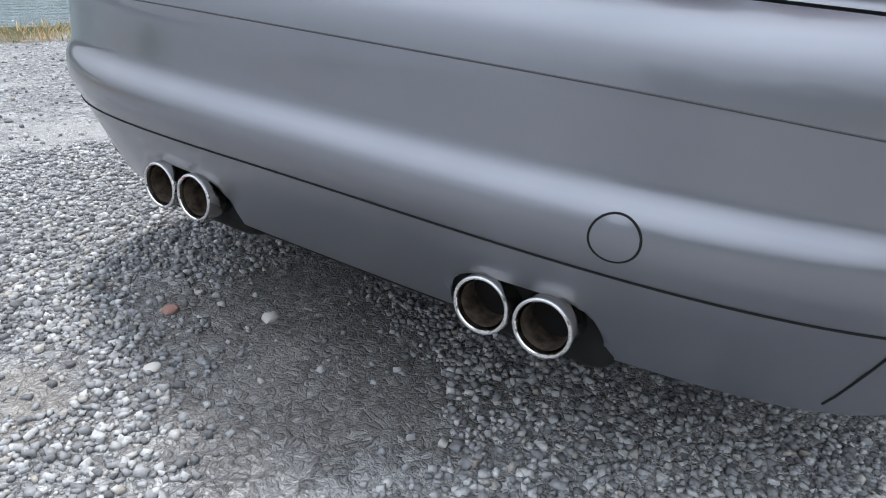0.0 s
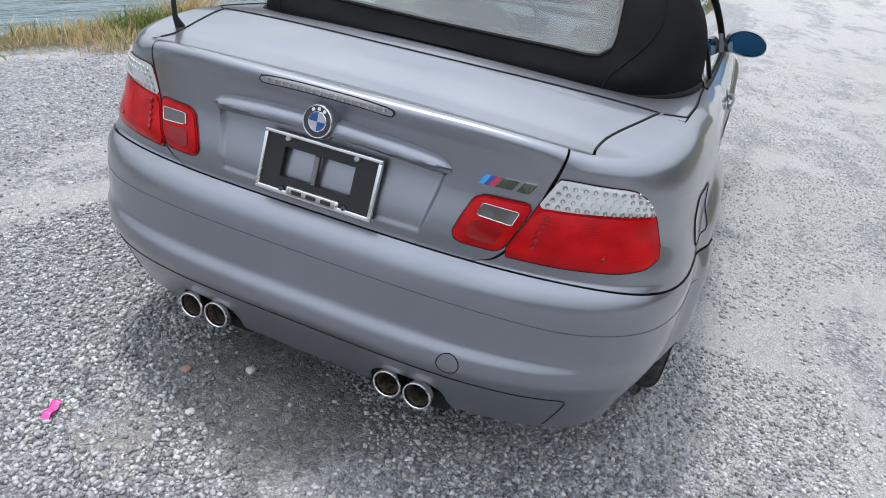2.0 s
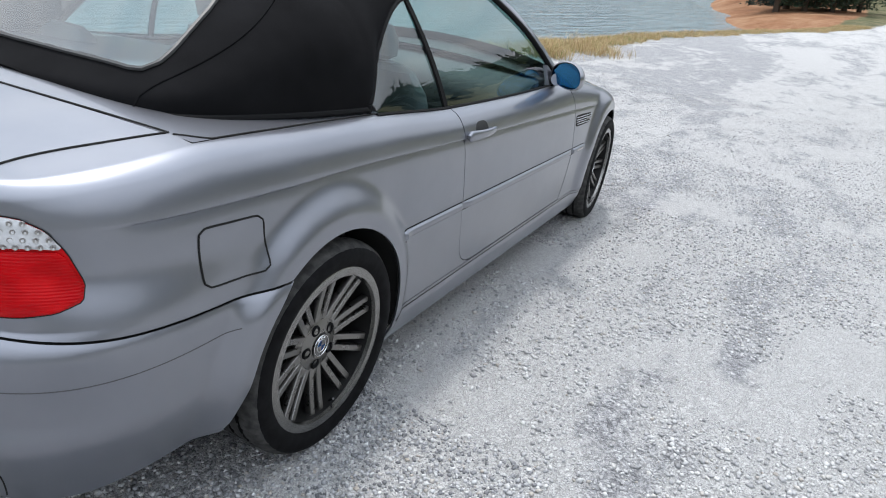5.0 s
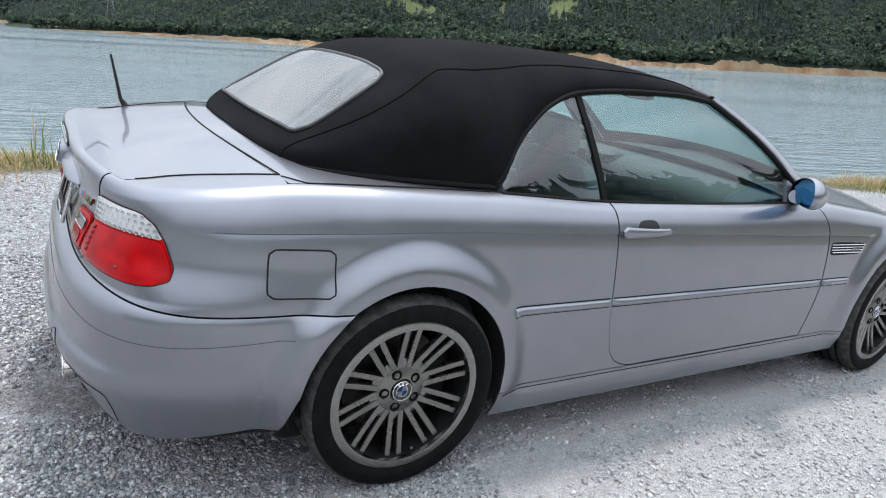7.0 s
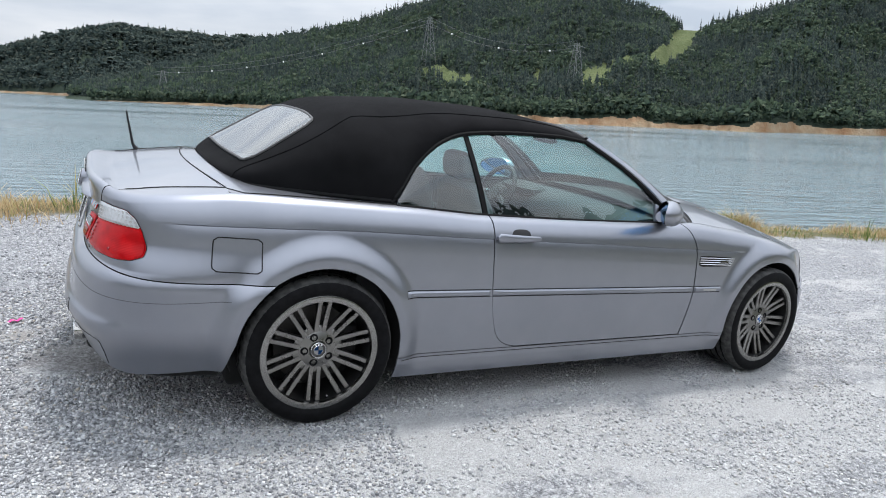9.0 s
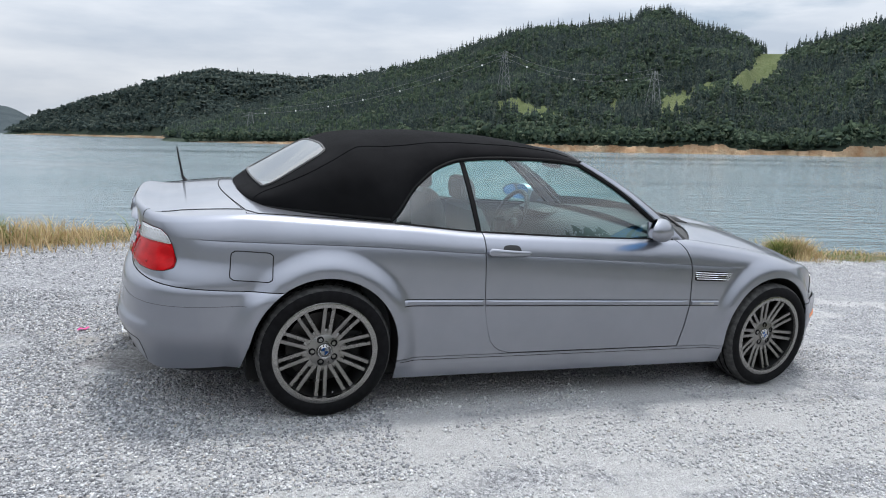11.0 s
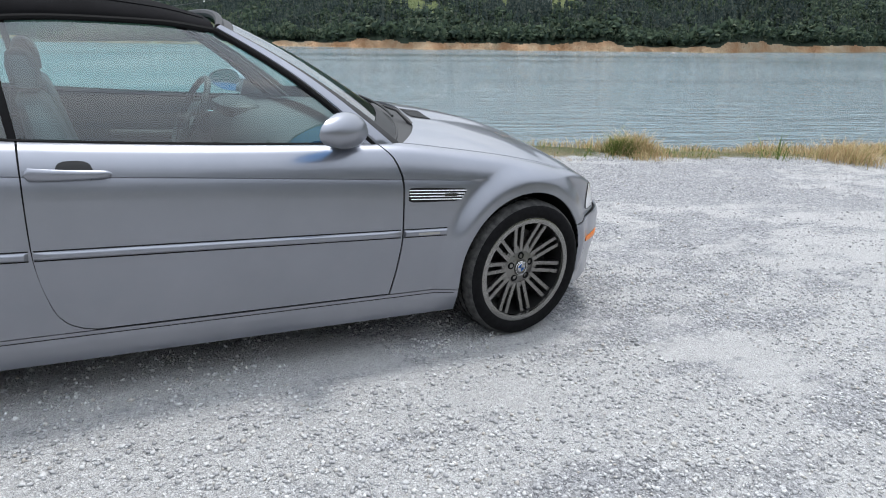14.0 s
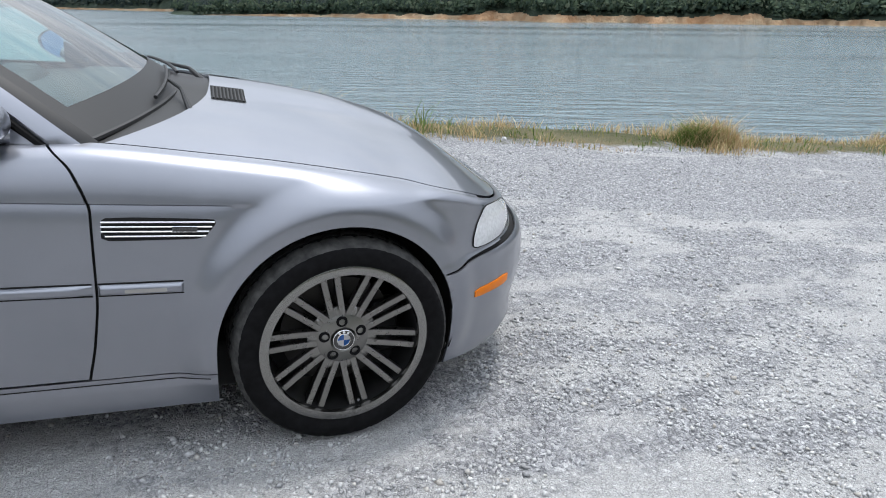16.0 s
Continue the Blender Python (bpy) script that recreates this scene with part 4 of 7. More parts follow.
for sd in (1, -1):
    # the outer lamp on the wing
    whole = sr((0.470, 0.682), (0.570, 0.872)) + [(s_rear(0.60), 0.873), (s_x(-0.785), 0.866), (s_x(-0.740), 0.842), (s_x(-0.708), 0.800), (s_x(-0.682), 0.740), (s_x(-0.690), 0.708), (s_x(-0.735), 0.690), (s_x(-0.79), 0.682), (s_rear(0.60), 0.680)]
    lamp = part("tail_lamp", blob(whole, 0.002, 0.0, 5, 0.004, sd, cut=1, k=0.12), RED, car, "red and clear tail lamp")
    red = sr((0.480, 0.687), (0.535, 0.797)) + [(s_rear(0.62), 0.799), (s_x(-0.78), 0.804), (s_x(-0.716), 0.802), (s_x(-0.689), 0.741), (s_x(-0.696), 0.713), (s_x(-0.735), 0.695), (s_x(-0.79), 0.687), (s_rear(0.60), 0.685)]
    part("red_lens", blob(red, 0.006, 0.005, 9, 0.002, sd, cut=1, k=0.15), RED, lamp)
    clear = sr((0.534, 0.803), (0.5705, 0.8705)) + [(s_rear(0.60), 0.8715), (s_x(-0.786), 0.8645), (s_x(-0.741), 0.8405), (s_x(-0.714), 0.807), (s_x(-0.78), 0.810), (s_rear(0.62), 0.805)]
    part("clear_lens", blob(clear, 0.006, 0.004, 7, 0.002, sd, cut=1, k=0.12), CLEAR, lamp)
    # little cups of the light diodes in the clear part, rows of them
    cups = []
    for row, (z, y0, x1, n) in enumerate(((0.857, 0.586, -0.775, 9), (0.842, 0.574, -0.752, 11), (0.827, 0.564, -0.736, 12), (0.813, 0.556, -0.730, 13))):
        for so in np.linspace(float(s_rear(y0)), float(s_x(x1)), n):
            p = shell(so, z, 0.0090)
            bm = lathe([(0.0010, 0.0012), (0.0030, -0.0002), (0.0050, -0.0010), (0.0054, 0.0015)], 12)
            nx = float(np.interp(so, FINE, NXA)); ny = float(np.interp(so, FINE, NYA))
            bm.transform(Matrix.Translation(Vector(p)) @ Matrix.Rotation(math.atan2(nx, ny), 4, "Z"))
            part("diode_cup", flipped(bm, sd), STEEL, lamp)
    for y, z in ((0.560, 0.785), (0.554, 0.769), (0.548, 0.753), (0.544, 0.737), (0.542, 0.721), (0.700, 0.715)):
        p = at_tail(y, z, 0.0125)
        bm = lathe([(0.0, -0.001), (0.005, -0.001), (0.0062, 0.002)], 14)
        nx = float(np.interp(s_rear(y), FINE, NXA)); ny = float(np.interp(s_rear(y), FINE, NYA))
        bm.transform(Matrix.Translation(Vector(p)) @ Matrix.Rotation(math.atan2(nx, ny), 4, "Z"))
        part("diode", flipped(bm, sd), DEEPRED, lamp)
    part("lamp_seal", band(whole, 0.0022, 0.002, True, sd, cut=1, k=0.12), GAP, lamp)
    # the inner lamp on the lid
    inner = sr((0.352, 0.712), (0.366, 0.752), (0.385, 0.793), (0.41, 0.806), (0.531, 0.806), (0.472, 0.689), (0.38, 0.689), (0.36, 0.695))
    il = part("lid_lamp", blob(inner, 0.003, 0.0, 5, 0.004, sd, cut=2, k=0.13), RED, trunk, "red reversing lamp unit")
    inner2 = sr((0.358, 0.714), (0.372, 0.753), (0.390, 0.789), (0.412, 0.801), (0.522, 0.801), (0.467, 0.694), (0.383, 0.694), (0.364, 0.699))
    part("red_lens", blob(inner2, 0.006, 0.004, 7, 0.002, sd, cut=2, k=0.13), RED, il)
    part("reversing_lens", blob(sr((0.402, 0.764), (0.412, 0.789), (0.497, 0.785), (0.484, 0.757)), 0.0125, 0.0, 4, 0.004, sd, cut=1, k=0.08), SMOKE, il)
    part("reversing_lens_rim", band(sr((0.401, 0.763), (0.411, 0.790), (0.498, 0.786), (0.485, 0.756)), 0.0022, 0.0128, True, sd, cut=1, k=0.08), CHROME, il)
    part("fog_lens", blob(sr((0.383, 0.712), (0.395, 0.752), (0.475, 0.745), (0.450, 0.706)), 0.0112, 0.0, 4, 0.004, sd, cut=1, k=0.15), DEEPRED, il)
    part("lamp_seal", band(inner, 0.0022, 0.003, True, sd, cut=2, k=0.13), GAP, il)
    # twin tail pipes
    for y in (0.260, 0.342):
        bm = bmesh.new()
        prof = [(0.0305, -0.075), (0.031, -0.012), (0.0335, -0.001), (0.0375, 0.0), (0.0385, -0.004), (0.0385, -0.030)]
        lathe([(r, -yy) for r, yy in prof], 40, bm)
        bm.transform(Matrix.Translation((-0.905, -y, 0.276)) @ Matrix.Rotation(radians(90), 4, "Z") @ Matrix.Rotation(radians(180), 4, "Z"))
        pipe = part("tail_pipe", flipped(bm, sd), mat("polished_steel", (0.55, 0.53, 0.50), 0.16, 1.0), car, "polished steel tail pipe, sooty inside")
        bm = lathe([(0.0302, 0.004), (0.0298, 0.016), (0.0296, 0.125)], 30)
        bm.transform(Matrix.Translation((-0.905, -y, 0.276)) @ Matrix.Rotation(radians(-90), 4, "Z"))
        part("pipe_bore", flipped(bm, sd), BORE, pipe, "brown sooty bore")
        # black disc closes the bore; its colour stands for the shade deep inside
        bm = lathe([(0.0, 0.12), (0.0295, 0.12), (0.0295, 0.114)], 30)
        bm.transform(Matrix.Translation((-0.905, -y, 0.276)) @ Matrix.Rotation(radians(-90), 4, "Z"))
        part("pipe_dark_disc", flipped(bm, sd), GAP, pipe)
        bm = tube(bmesh.new(), [(-0.893, -y, 0.276), (-0.70, -y, 0.276)], 0.0380, 24, caps=False)
        part("pipe_sleeve", flipped(bm, sd), BADGEBLACK, pipe)
        bm = tube(bmesh.new(), [(-0.906 , -y + 0.0355 * math.cos(a), 0.276 + 0.0355 * math.sin(a)) for a in np.linspace(0, 2 * math.pi, 40)[:-1]], 0.0028, 8, True)
        part("pipe_rim", flipped(bm, sd), CHROME, pipe)
    # near-black box behind the pipes, standing for the shade in the opening
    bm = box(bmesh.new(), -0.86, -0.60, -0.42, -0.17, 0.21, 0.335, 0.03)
    part("exhaust_shade_box", flipped(bm, sd), GAP, car)

# seams on the rear bumper: the lower valance line with its end, and the groove under the ledge
for sd in (1, -1):
    yy = np.linspace(0.0, 0.676, 40)
    zz = 0.372 - 0.012 * (yy / 0.6) ** 2
    pts = [tuple(p) for p in shell(s_rear(yy), zz, bumper_lift(s_rear(yy), zz) + 0.0002)]
    e = [(0.687, 0.352), (0.691, 0.344), (0.691, 0.328), (0.689, 0.305), (0.685, 0.280), (0.680, 0.255), (0.675, 0.240)]
    pts += [tuple(shell(s_rear(a), b, float(bumper_lift(s_rear(a), b)) + 0.0002)) for a, b in e]
    part("valance_seam", flipped(tube(bmesh.new(), pts, 0.0017, 6), sd), GAP, rear_bumper)
    ss = np.concatenate([s_rear(np.linspace(0.0, 0.7, 40)), np.linspace(float(s_rear(0.71)), s_x(-0.37), 40)])
    zz = pchip(np.interp(ss, FINE, FX), [-0.95, -0.85, -0.7, -0.37], [0.560, 0.544, 0.546, 0.558])
    pts = [tuple(p) for p in shell(ss, zz, bumper_lift(ss, zz) + 0.0)]
    part("bumper_groove", flipped(tube(bmesh.new(), pts, 0.0013, 6), sd), mat("groove_grey", (0.06, 0.06, 0.065), 0.6), rear_bumper)
# round cover of the towing eye
a = np.linspace(0, 2 * math.pi, 41)[:-1]
ring = [(float(s_rear(0.410 + 0.026 * math.cos(q))), 0.414 + 0.026 * math.sin(q)) for q in a]
bm = bmesh.new()
tow = part("towing_eye_cover", blob(ring, 0.0012, 0.0, 4, 0.003, 1, cut=0), PAINT, rear_bumper)
part("cover_seam", band(ring, 0.0030, 0.0006, True, 1, cut=0), GAP, tow)

# boot lid fittings: grip bar, third brake light, badge, plate frame, model badge
u, v = np.meshgrid(np.linspace(0, 1, 41), np.linspace(0, 1, 13), indexing="ij")
yy = -0.322 + u * 0.644
prof = np.sin(np.pi * v) ** 0.6
endf = np.clip(1 - np.abs(yy / 0.322) ** 10, 0, 1) ** 0.5
zz = 0.856 - 0.018 * (yy / 0.32) ** 2 + (v - 0.5) * 0.056 * (0.35 + 0.65 * endf)
base = shell(s_rear(np.abs(yy)), zz, -0.006 + prof * 0.036 * (0.25 + 0.75 * endf))
base[..., 1] = np.sign(-yy) * np.abs(base[..., 1])
part("grip_bar", grid(bmesh.new(), base), PAINT, trunk)
stop = [(0.168, 0.922), (0.175, 0.931), (0.168, 0.940), (0.10, 0.944), (0.0, 0.945)]
ring = [(-y, z) for y, z in stop] + [(y, z) for y, z in reversed(stop[:-1])] + [(y, z) for y, z in ((0.10, 0.926), (0.0, 0.927), (-0.10, 0.926))]


def across(y, z, lift):
    """The tail over both sides: y from the left (positive) to the right."""
    p = shell(s_rear(np.abs(y)), z, lift)
    p[..., 1] = np.where(np.asarray(y) < 0, p[..., 1], -p[..., 1])
    return p


light = part("brake_light", blob(ring, 0.003, 0.002, 5, 0.004, 1, across, 1, 0.2), mat("grey_lamp_lens", (0.26, 0.26, 0.27), 0.15, 0.0, Coat_Weight=1.0), trunk, "clear third brake light strip")
for y in np.linspace(-0.15, 0.15, 16):
    p = across(np.array(y), np.array(0.9345), 0.0065)
    bm = lathe([(0.0, 0.0), (0.002, -0.0003), (0.0040, -0.001), (0.0044, 0.001)], 12)
    bm.transform(Matrix.Translation(Vector(p)) @ Matrix.Rotation(radians(-90), 4, "Z"))
    part("diode_cup", bm, STEEL, light)
part("lamp_seal", band(ring, 0.004, 0.002, True, 1, across, 1, 0.2), GAP, light)
# big badge on a round boss
facing = Matrix.Rotation(radians(-90), 4, "Z")
bm = lathe([(0.0, -0.006), (0.0355, -0.006), (0.039, 0.0), (0.0415, 0.03)], 40)
boss = Matrix.Translation((-0.880, 0, 0.874)) @ Matrix.Rotation(radians(11), 4, "Y") @ facing
bm.transform(boss)
part("badge_boss", bm, PAINT, trunk)
roundel(trunk, boss @ Matrix.Translation((0, -0.0065, 0)), 0.0355)
# plate frame: chrome border, black insert with two openings, chrome plaque with three plain bars
PF = Matrix.Translation((-0.868, 0.0, 0.749)) @ Matrix.Rotation(radians(14.8), 4, "Y") @ facing @ Matrix.Diagonal((1, 1, 0.93, 1))
bm = bmesh.new()
for y0, y1, z0, z1 in ((-0.157, 0.157, 0.066, 0.076), (-0.157, -0.147, -0.076, 0.066), (0.147, 0.157, -0.076, 0.066), (-0.157, 0.157, -0.080, -0.068)):
    box(bm, y0, y1, -0.008, 0.004, z0, z1, 0.0025)
bm.transform(PF)
frame_ob = part("plate_frame", bm, CHROME, trunk, "chrome plate frame without a plate")
bm = bmesh.new()
for y0, y1, z0, z1 in ((-0.148, 0.148, 0.040, 0.067), (-0.148, -0.098, -0.069, 0.040), (0.092, 0.148, -0.069, 0.040), (-0.098, 0.092, -0.069, -0.036), (-0.014, 0.0, -0.036, 0.040)):
    box(bm, y0, y1, -0.003, 0.003, z0, z1)
bm.transform(PF)
part("plate_insert", bm, BLACK, frame_ob)
for i in range(15):
    bm = box(bmesh.new(), -0.012, -0.002, -0.0045, -0.002, -0.034 + i * 0.0048, -0.0318 + i * 0.0048)
    bm.transform(PF)
    part("insert_rib", bm, STEEL, frame_ob, crease=0)
bm = box(bmesh.new(), -0.072, 0.072, -0.010, -0.002, -0.078, -0.054, 0.006)
bm.transform(PF)
plaque = part("plaque", bm, CHROME, frame_ob)
bm = box(bmesh.new(), -0.064, 0.064, -0.0112, -0.008, -0.074, -0.058, 0.003)
bm.transform(PF)
part("plaque_field", bm, STEEL, plaque)
for y in (-0.040, 0.0, 0.040):
    bm = box(bmesh.new(), y - 0.014, y + 0.014, -0.0125, -0.009, -0.0715, -0.0605, 0.002)
    bm.transform(PF)
    part("plaque_bar", bm, BLACK, plaque)
for y, z in ((-0.092, 0.061), (0.092, 0.061), (-0.085, -0.066), (0.085, -0.066)):
    bm = lathe([(0.0, -0.009), (0.006, -0.0085), (0.008, -0.006), (0.008, 0.0)], 16)
    bm.transform(PF @ Matrix.Translation((y, 0, z)))
    part("screw", bm, STEEL if z > 0 else BADGEBLACK, frame_ob)
# model badge: three colour strokes and two chrome shapes
MB = Matrix.Translation(Vector(across(np.array(-0.455), np.array(0.838), 0.001))) @ Matrix.Rotation(radians(8), 4, "Z") @ Matrix.Rotation(radians(12), 4, "Y") @ facing


def plate(poly, y0, y1):
    """A flat piece in the xz plane, from y0 back to y1."""
    bm = bmesh.new()
    a = [bm.verts.new((x, y0, z)) for x, z in poly]
    b = [bm.verts.new((x, y1, z)) for x, z in poly]
    bm.faces.new(a), bm.faces.new(b[::-1])
    for i in range(len(poly)):
        bm.faces.new((a[i], b[i], b[(i + 1) % len(poly)], a[(i + 1) % len(poly)]))
    bmesh.ops.recalc_face_normals(bm, faces=bm.faces)
    return bm


badge = None
for x0, color in ((-0.062, (0.05, 0.33, 0.72)), (-0.050, (0.06, 0.07, 0.32)), (-0.038, (0.55, 0.04, 0.06))):
    bm = plate([(x0, -0.011), (x0 + 0.012, -0.011), (x0 + 0.026, 0.011), (x0 + 0.014, 0.011)], -0.0035, 0.001)
    bm.transform(MB)
    o = part("badge_stroke", bm, mat("badge_stroke", color, 0.3, 0.0, Coat_Weight=1.0), badge or trunk)
    badge = badge or o
for x0, w in ((-0.024, 0.036), (0.022, 0.028)):
    bm = plate([(x0, -0.011), (x0 + w, -0.011), (x0 + w + 0.014, 0.011), (x0 + 0.014, 0.011)], -0.004, 0.001)
    bm.transform(MB)
    part("badge_bar", bm, CHROME, badge)
# aerial
p = top(s_x(-0.70), 0.90)
bm = tube(bmesh.new(), [(p[0] + 0.02, p[1], p[2] - 0.004), (p[0] - 0.002, p[1], p[2] + 0.03), (p[0] - 0.037, p[1] - 0.012, p[2] + 0.205)], [0.015, 0.0075, 0.0042], 10)
part("aerial", bm, BLACK, car)

# ---- flanks: filler flap, mouldings, handles, vents, mirrors, lamps ----
for sd in (1, -1):
    if sd > 0:
        flap = [(-0.444, 0.671), (-0.258, 0.662), (-0.254, 0.792), (-0.438, 0.799)]
        fl = part("filler_flap", blob(flap, 0.0012, 0.0, 6, 0.003, sd, cut=2, k=0.1), PAINT, car)
        part("flap_seam", band(flap, 0.0050, 0.0008, True, sd, cut=2, k=0.1), GAP, fl)
    for name, x0, x1, parent in (("side_moulding", 0.372, 0.797, car), ("side_moulding", 0.812, 2.090, car), ("side_moulding", 2.104, 2.305, car)):
        za = lambda x: 0.560 - 0.0125 * (x - 0.37)
        u, v = np.meshgrid(np.linspace(x0, x1, 40), np.linspace(-1, 1, 9), indexing="ij")
        rise = 0.013 * np.clip(1 - np.abs(v) ** 3, 0, 1) ** 0.5 * np.clip(1 - np.abs(2 * (u - x0) / (x1 - x0) - 1) ** 40, 0, 1) ** 0.5
        mo = part(name, flipped(grid(bmesh.new(), shell(u, za(u) + 0.0145 * v, rise)), sd), PAINT, parent)
        # black lines above and below draw the moulding's shadow as geometry
        for dz_ in (-0.0165, 0.0160):
            xj = np.linspace(x0, x1, 30)
            part("moulding_shadow", flipped(tube(bmesh.new(), [tuple(w) for w in shell(xj, za(xj) + dz_, 0.0)], 0.0022, 5), sd), GAP, mo)
        if x0 > 2.1:
            part("moulding_inlay", blob([(2.165, 0.531), (2.265, 0.530), (2.265, 0.540), (2.165, 0.541)], 0.0135, 0.0, 3, 0.002, sd, cut=1, k=0.05), STEEL, mo)
    # door handle: flat cup, its hollow's shade put in as black, grip bar, lock
    dz = 0.812
    part("handle_cup_shade", blob([(0.90, dz - 0.035), (0.985, dz - 0.036), (1.0, dz), (0.985, dz + 0.036), (0.90, dz + 0.036), (0.885, dz)], 0.0012, 0.0, 5, 0.004, sd, cut=2), BLACK, doors[sd])
    part("handle_cup_floor", blob([(0.90, dz - 0.037), (0.985, dz - 0.038), (0.99, dz - 0.012), (0.895, dz - 0.012)], 0.0018, 0.0, 5, 0.004, sd, cut=2), PAINT, doors[sd])
    x = np.linspace(0, 1, 22)
    c = shell(0.805 + x * 0.245, dz + 0.0 * x - 0.004 * x, 0.020 * np.sin(np.pi * np.clip(x * 0.94 + 0.05, 0, 1)) ** 0.5 + 0.002)
    bm = bmesh.new()
    rows = []
    for i, p in enumerate(c):
        h = 0.0215 * (1 - 0.45 * x[i]) * min(1, (1 - abs(2 * x[i] - 1) ** 14) ** 0.5 + 0.25)
        rows.append([bm.verts.new((p[0], p[1] + 0.012 * math.cos(a) * 0.7, p[2] + h * math.sin(a))) for a in np.linspace(0, 2 * math.pi, 13)[:-1]])
    for a, b in zip(rows, rows[1:]):
        for j in range(12):
            bm.faces.new((a[j], a[(j + 1) % 12], b[(j + 1) % 12], b[j]))
    bm.faces.new(rows[0][::-1]), bm.faces.new(rows[-1])
    bmesh.ops.recalc_face_normals(bm, faces=bm.faces)
    hb = part("door_handle", flipped(bm, sd), PAINT, doors[sd])
    p = shell(np.array([0.865, 0.865]), np.array([dz - 0.016, dz + 0.016]), 0.0215)
    part("lock_seam", flipped(tube(bmesh.new(), [tuple(q) for q in p], 0.0012, 6), sd), GAP, hb)
    # vent in the front wing: dark well, four chrome bars, small plaque
    vent = part("side_vent", blob([(2.120, 0.672), (2.125, 0.722), (2.20, 0.722), (2.386, 0.712), (2.392, 0.702), (2.365, 0.668), (2.34, 0.662), (2.14, 0.664)], 0.001, 0.0, 5, 0.004, sd, cut=1, k=0.1), GAP, car, "dark side vent with chrome bars")
    for i in range(4):
        z0 = 0.678 + i * 0.0118
        xs_ = np.linspace(2.122 + (0.008 if i == 0 else 0), 2.366 + i * 0.0075, 16)
        p = shell(xs_, z0 - 0.030 * (xs_ - 2.12), 0.0045)
        part("vent_bar", flipped(tube(bmesh.new(), [tuple(q) for q in p], 0.0023, 6), sd), CHROME, vent)
    part("vent_plaque", blob([(2.285, 0.686), (2.345, 0.684), (2.345, 0.696), (2.285, 0.698)], 0.007, 0.0, 3, 0.003, sd, cut=1, k=0.05), BADGEBLACK, vent)
    # headlamp, amber marker
    hl = [(s_x(3.170), 0.552), (s_x(3.172), 0.590), (s_x(3.195), 0.632), (s_x(3.242), 0.672), (s_x(3.32), 0.660), (s_x(3.46), 0.625), (s_x(3.46), 0.555), (s_x(3.25), 0.548)]
    h = part("headlamp", blob(hl, 0.003, 0.006, 7, 0.004, sd, cut=2, k=0.18), CLEAR, car, "clear wrap-round headlamp")
    part("lamp_seal", band(hl, 0.004, 0.002, True, sd, cut=2, k=0.18), GAP, h)
    part("side_marker", blob([(s_x(3.170), 0.388), (s_x(3.170), 0.416), (s_x(3.335), 0.422), (s_x(3.335), 0.386)], 0.0115, 0.002, 5, 0.004, sd, cut=1, k=0.15), ORANGE, car, "amber side marker lamp")
    # door mirror
    ell = np.linspace(0, 2 * math.pi, 33)[:-1]
    bm = bmesh.new()
    rows = []
    for i, t in enumerate(np.linspace(0, 1, 14)):
        x = 1.768 + 0.160 * t
        r = 0.90 + 0.10 * math.sin(min(t / 0.28, 1) * math.pi / 2) if t < 0.28 else max(1 - ((t - 0.28) / 0.72) ** 2.1, 0) ** 0.55
        r = max(r, 0.02)
        rows.append([bm.verts.new((x + (0.018 * math.cos(a) + 0.030 * math.sin(a) ** 2) * (1 - t), -0.848 + 0.103 * r * np.sign(math.cos(a)) * abs(math.cos(a)) ** 0.97 + 0.02 * t, 0.953 + (0.069 if math.sin(a) > 0 else 0.062) * r * np.sign(math.sin(a)) * abs(math.sin(a)) ** 0.93 - 0.012 * t)) for a in ell])
    for a, b in zip(rows, rows[1:]):
        for j in range(32):
            bm.faces.new((a[j], a[(j + 1) % 32], b[(j + 1) % 32], b[j]))
    bm.faces.new(rows[-1])
    bmesh.ops.recalc_face_normals(bm, faces=bm.faces)
    for w in bm.verts:
        w.co.x += 0.50 * (w.co.y + 0.848)
    mirror = part("door_mirror", flipped(bm, sd), PAINT, doors[sd], "body-coloured mirror with blue glass")
    bm = bmesh.new()
    f = [bm.verts.new((1.775 + 0.018 * math.cos(a) + 0.026 * math.sin(a) ** 2, -0.848 + 0.090 * np.sign(math.cos(a)) * abs(math.cos(a)) ** 0.97, 0.953 + 0.057 * np.sign(math.sin(a)) * abs(math.sin(a)) ** 0.93)) for a in ell]
    g = [bm.verts.new((w.co.x + 0.02, w.co.y, w.co.z)) for w in f]
    bm.faces.new(f), bm.faces.new(g[::-1])
    for i in range(32):
        bm.faces.new((f[i], g[i], g[(i + 1) % 32], f[(i + 1) % 32]))
    bmesh.ops.recalc_face_normals(bm, faces=bm.faces)
    for w in bm.verts:
        w.co.x += 0.50 * (w.co.y + 0.848)
    part("mirror_glass", flipped(bm, sd), mat("blue_mirror", (0.09, 0.34, 0.68), 0.02, 1.0), mirror, "blue tinted mirror glass")
    bm = tube(bmesh.new(), [(1.83, -0.79, 0.925), (1.87, -0.765, 0.915), (1.93, -0.742, 0.905)], [0.030, 0.026, 0.022], 12)
    part("mirror_foot", flipped(bm, sd), PAINT, mirror)
    # painted corner piece between belt and pillar
    bm = bmesh.new()
    tri = ((1.835, -0.757, 0.884), (1.985, -0.757, 0.884), (1.965, -0.752, 0.90), (1.855, -0.722, 0.978), (1.842, -0.722, 0.978))
    f0 = [bm.verts.new(w) for w in tri]
    f1 = [bm.verts.new((w[0], w[1] + 0.02, w[2])) for w in tri]
    bm.faces.new(f0), bm.faces.new(f1[::-1])
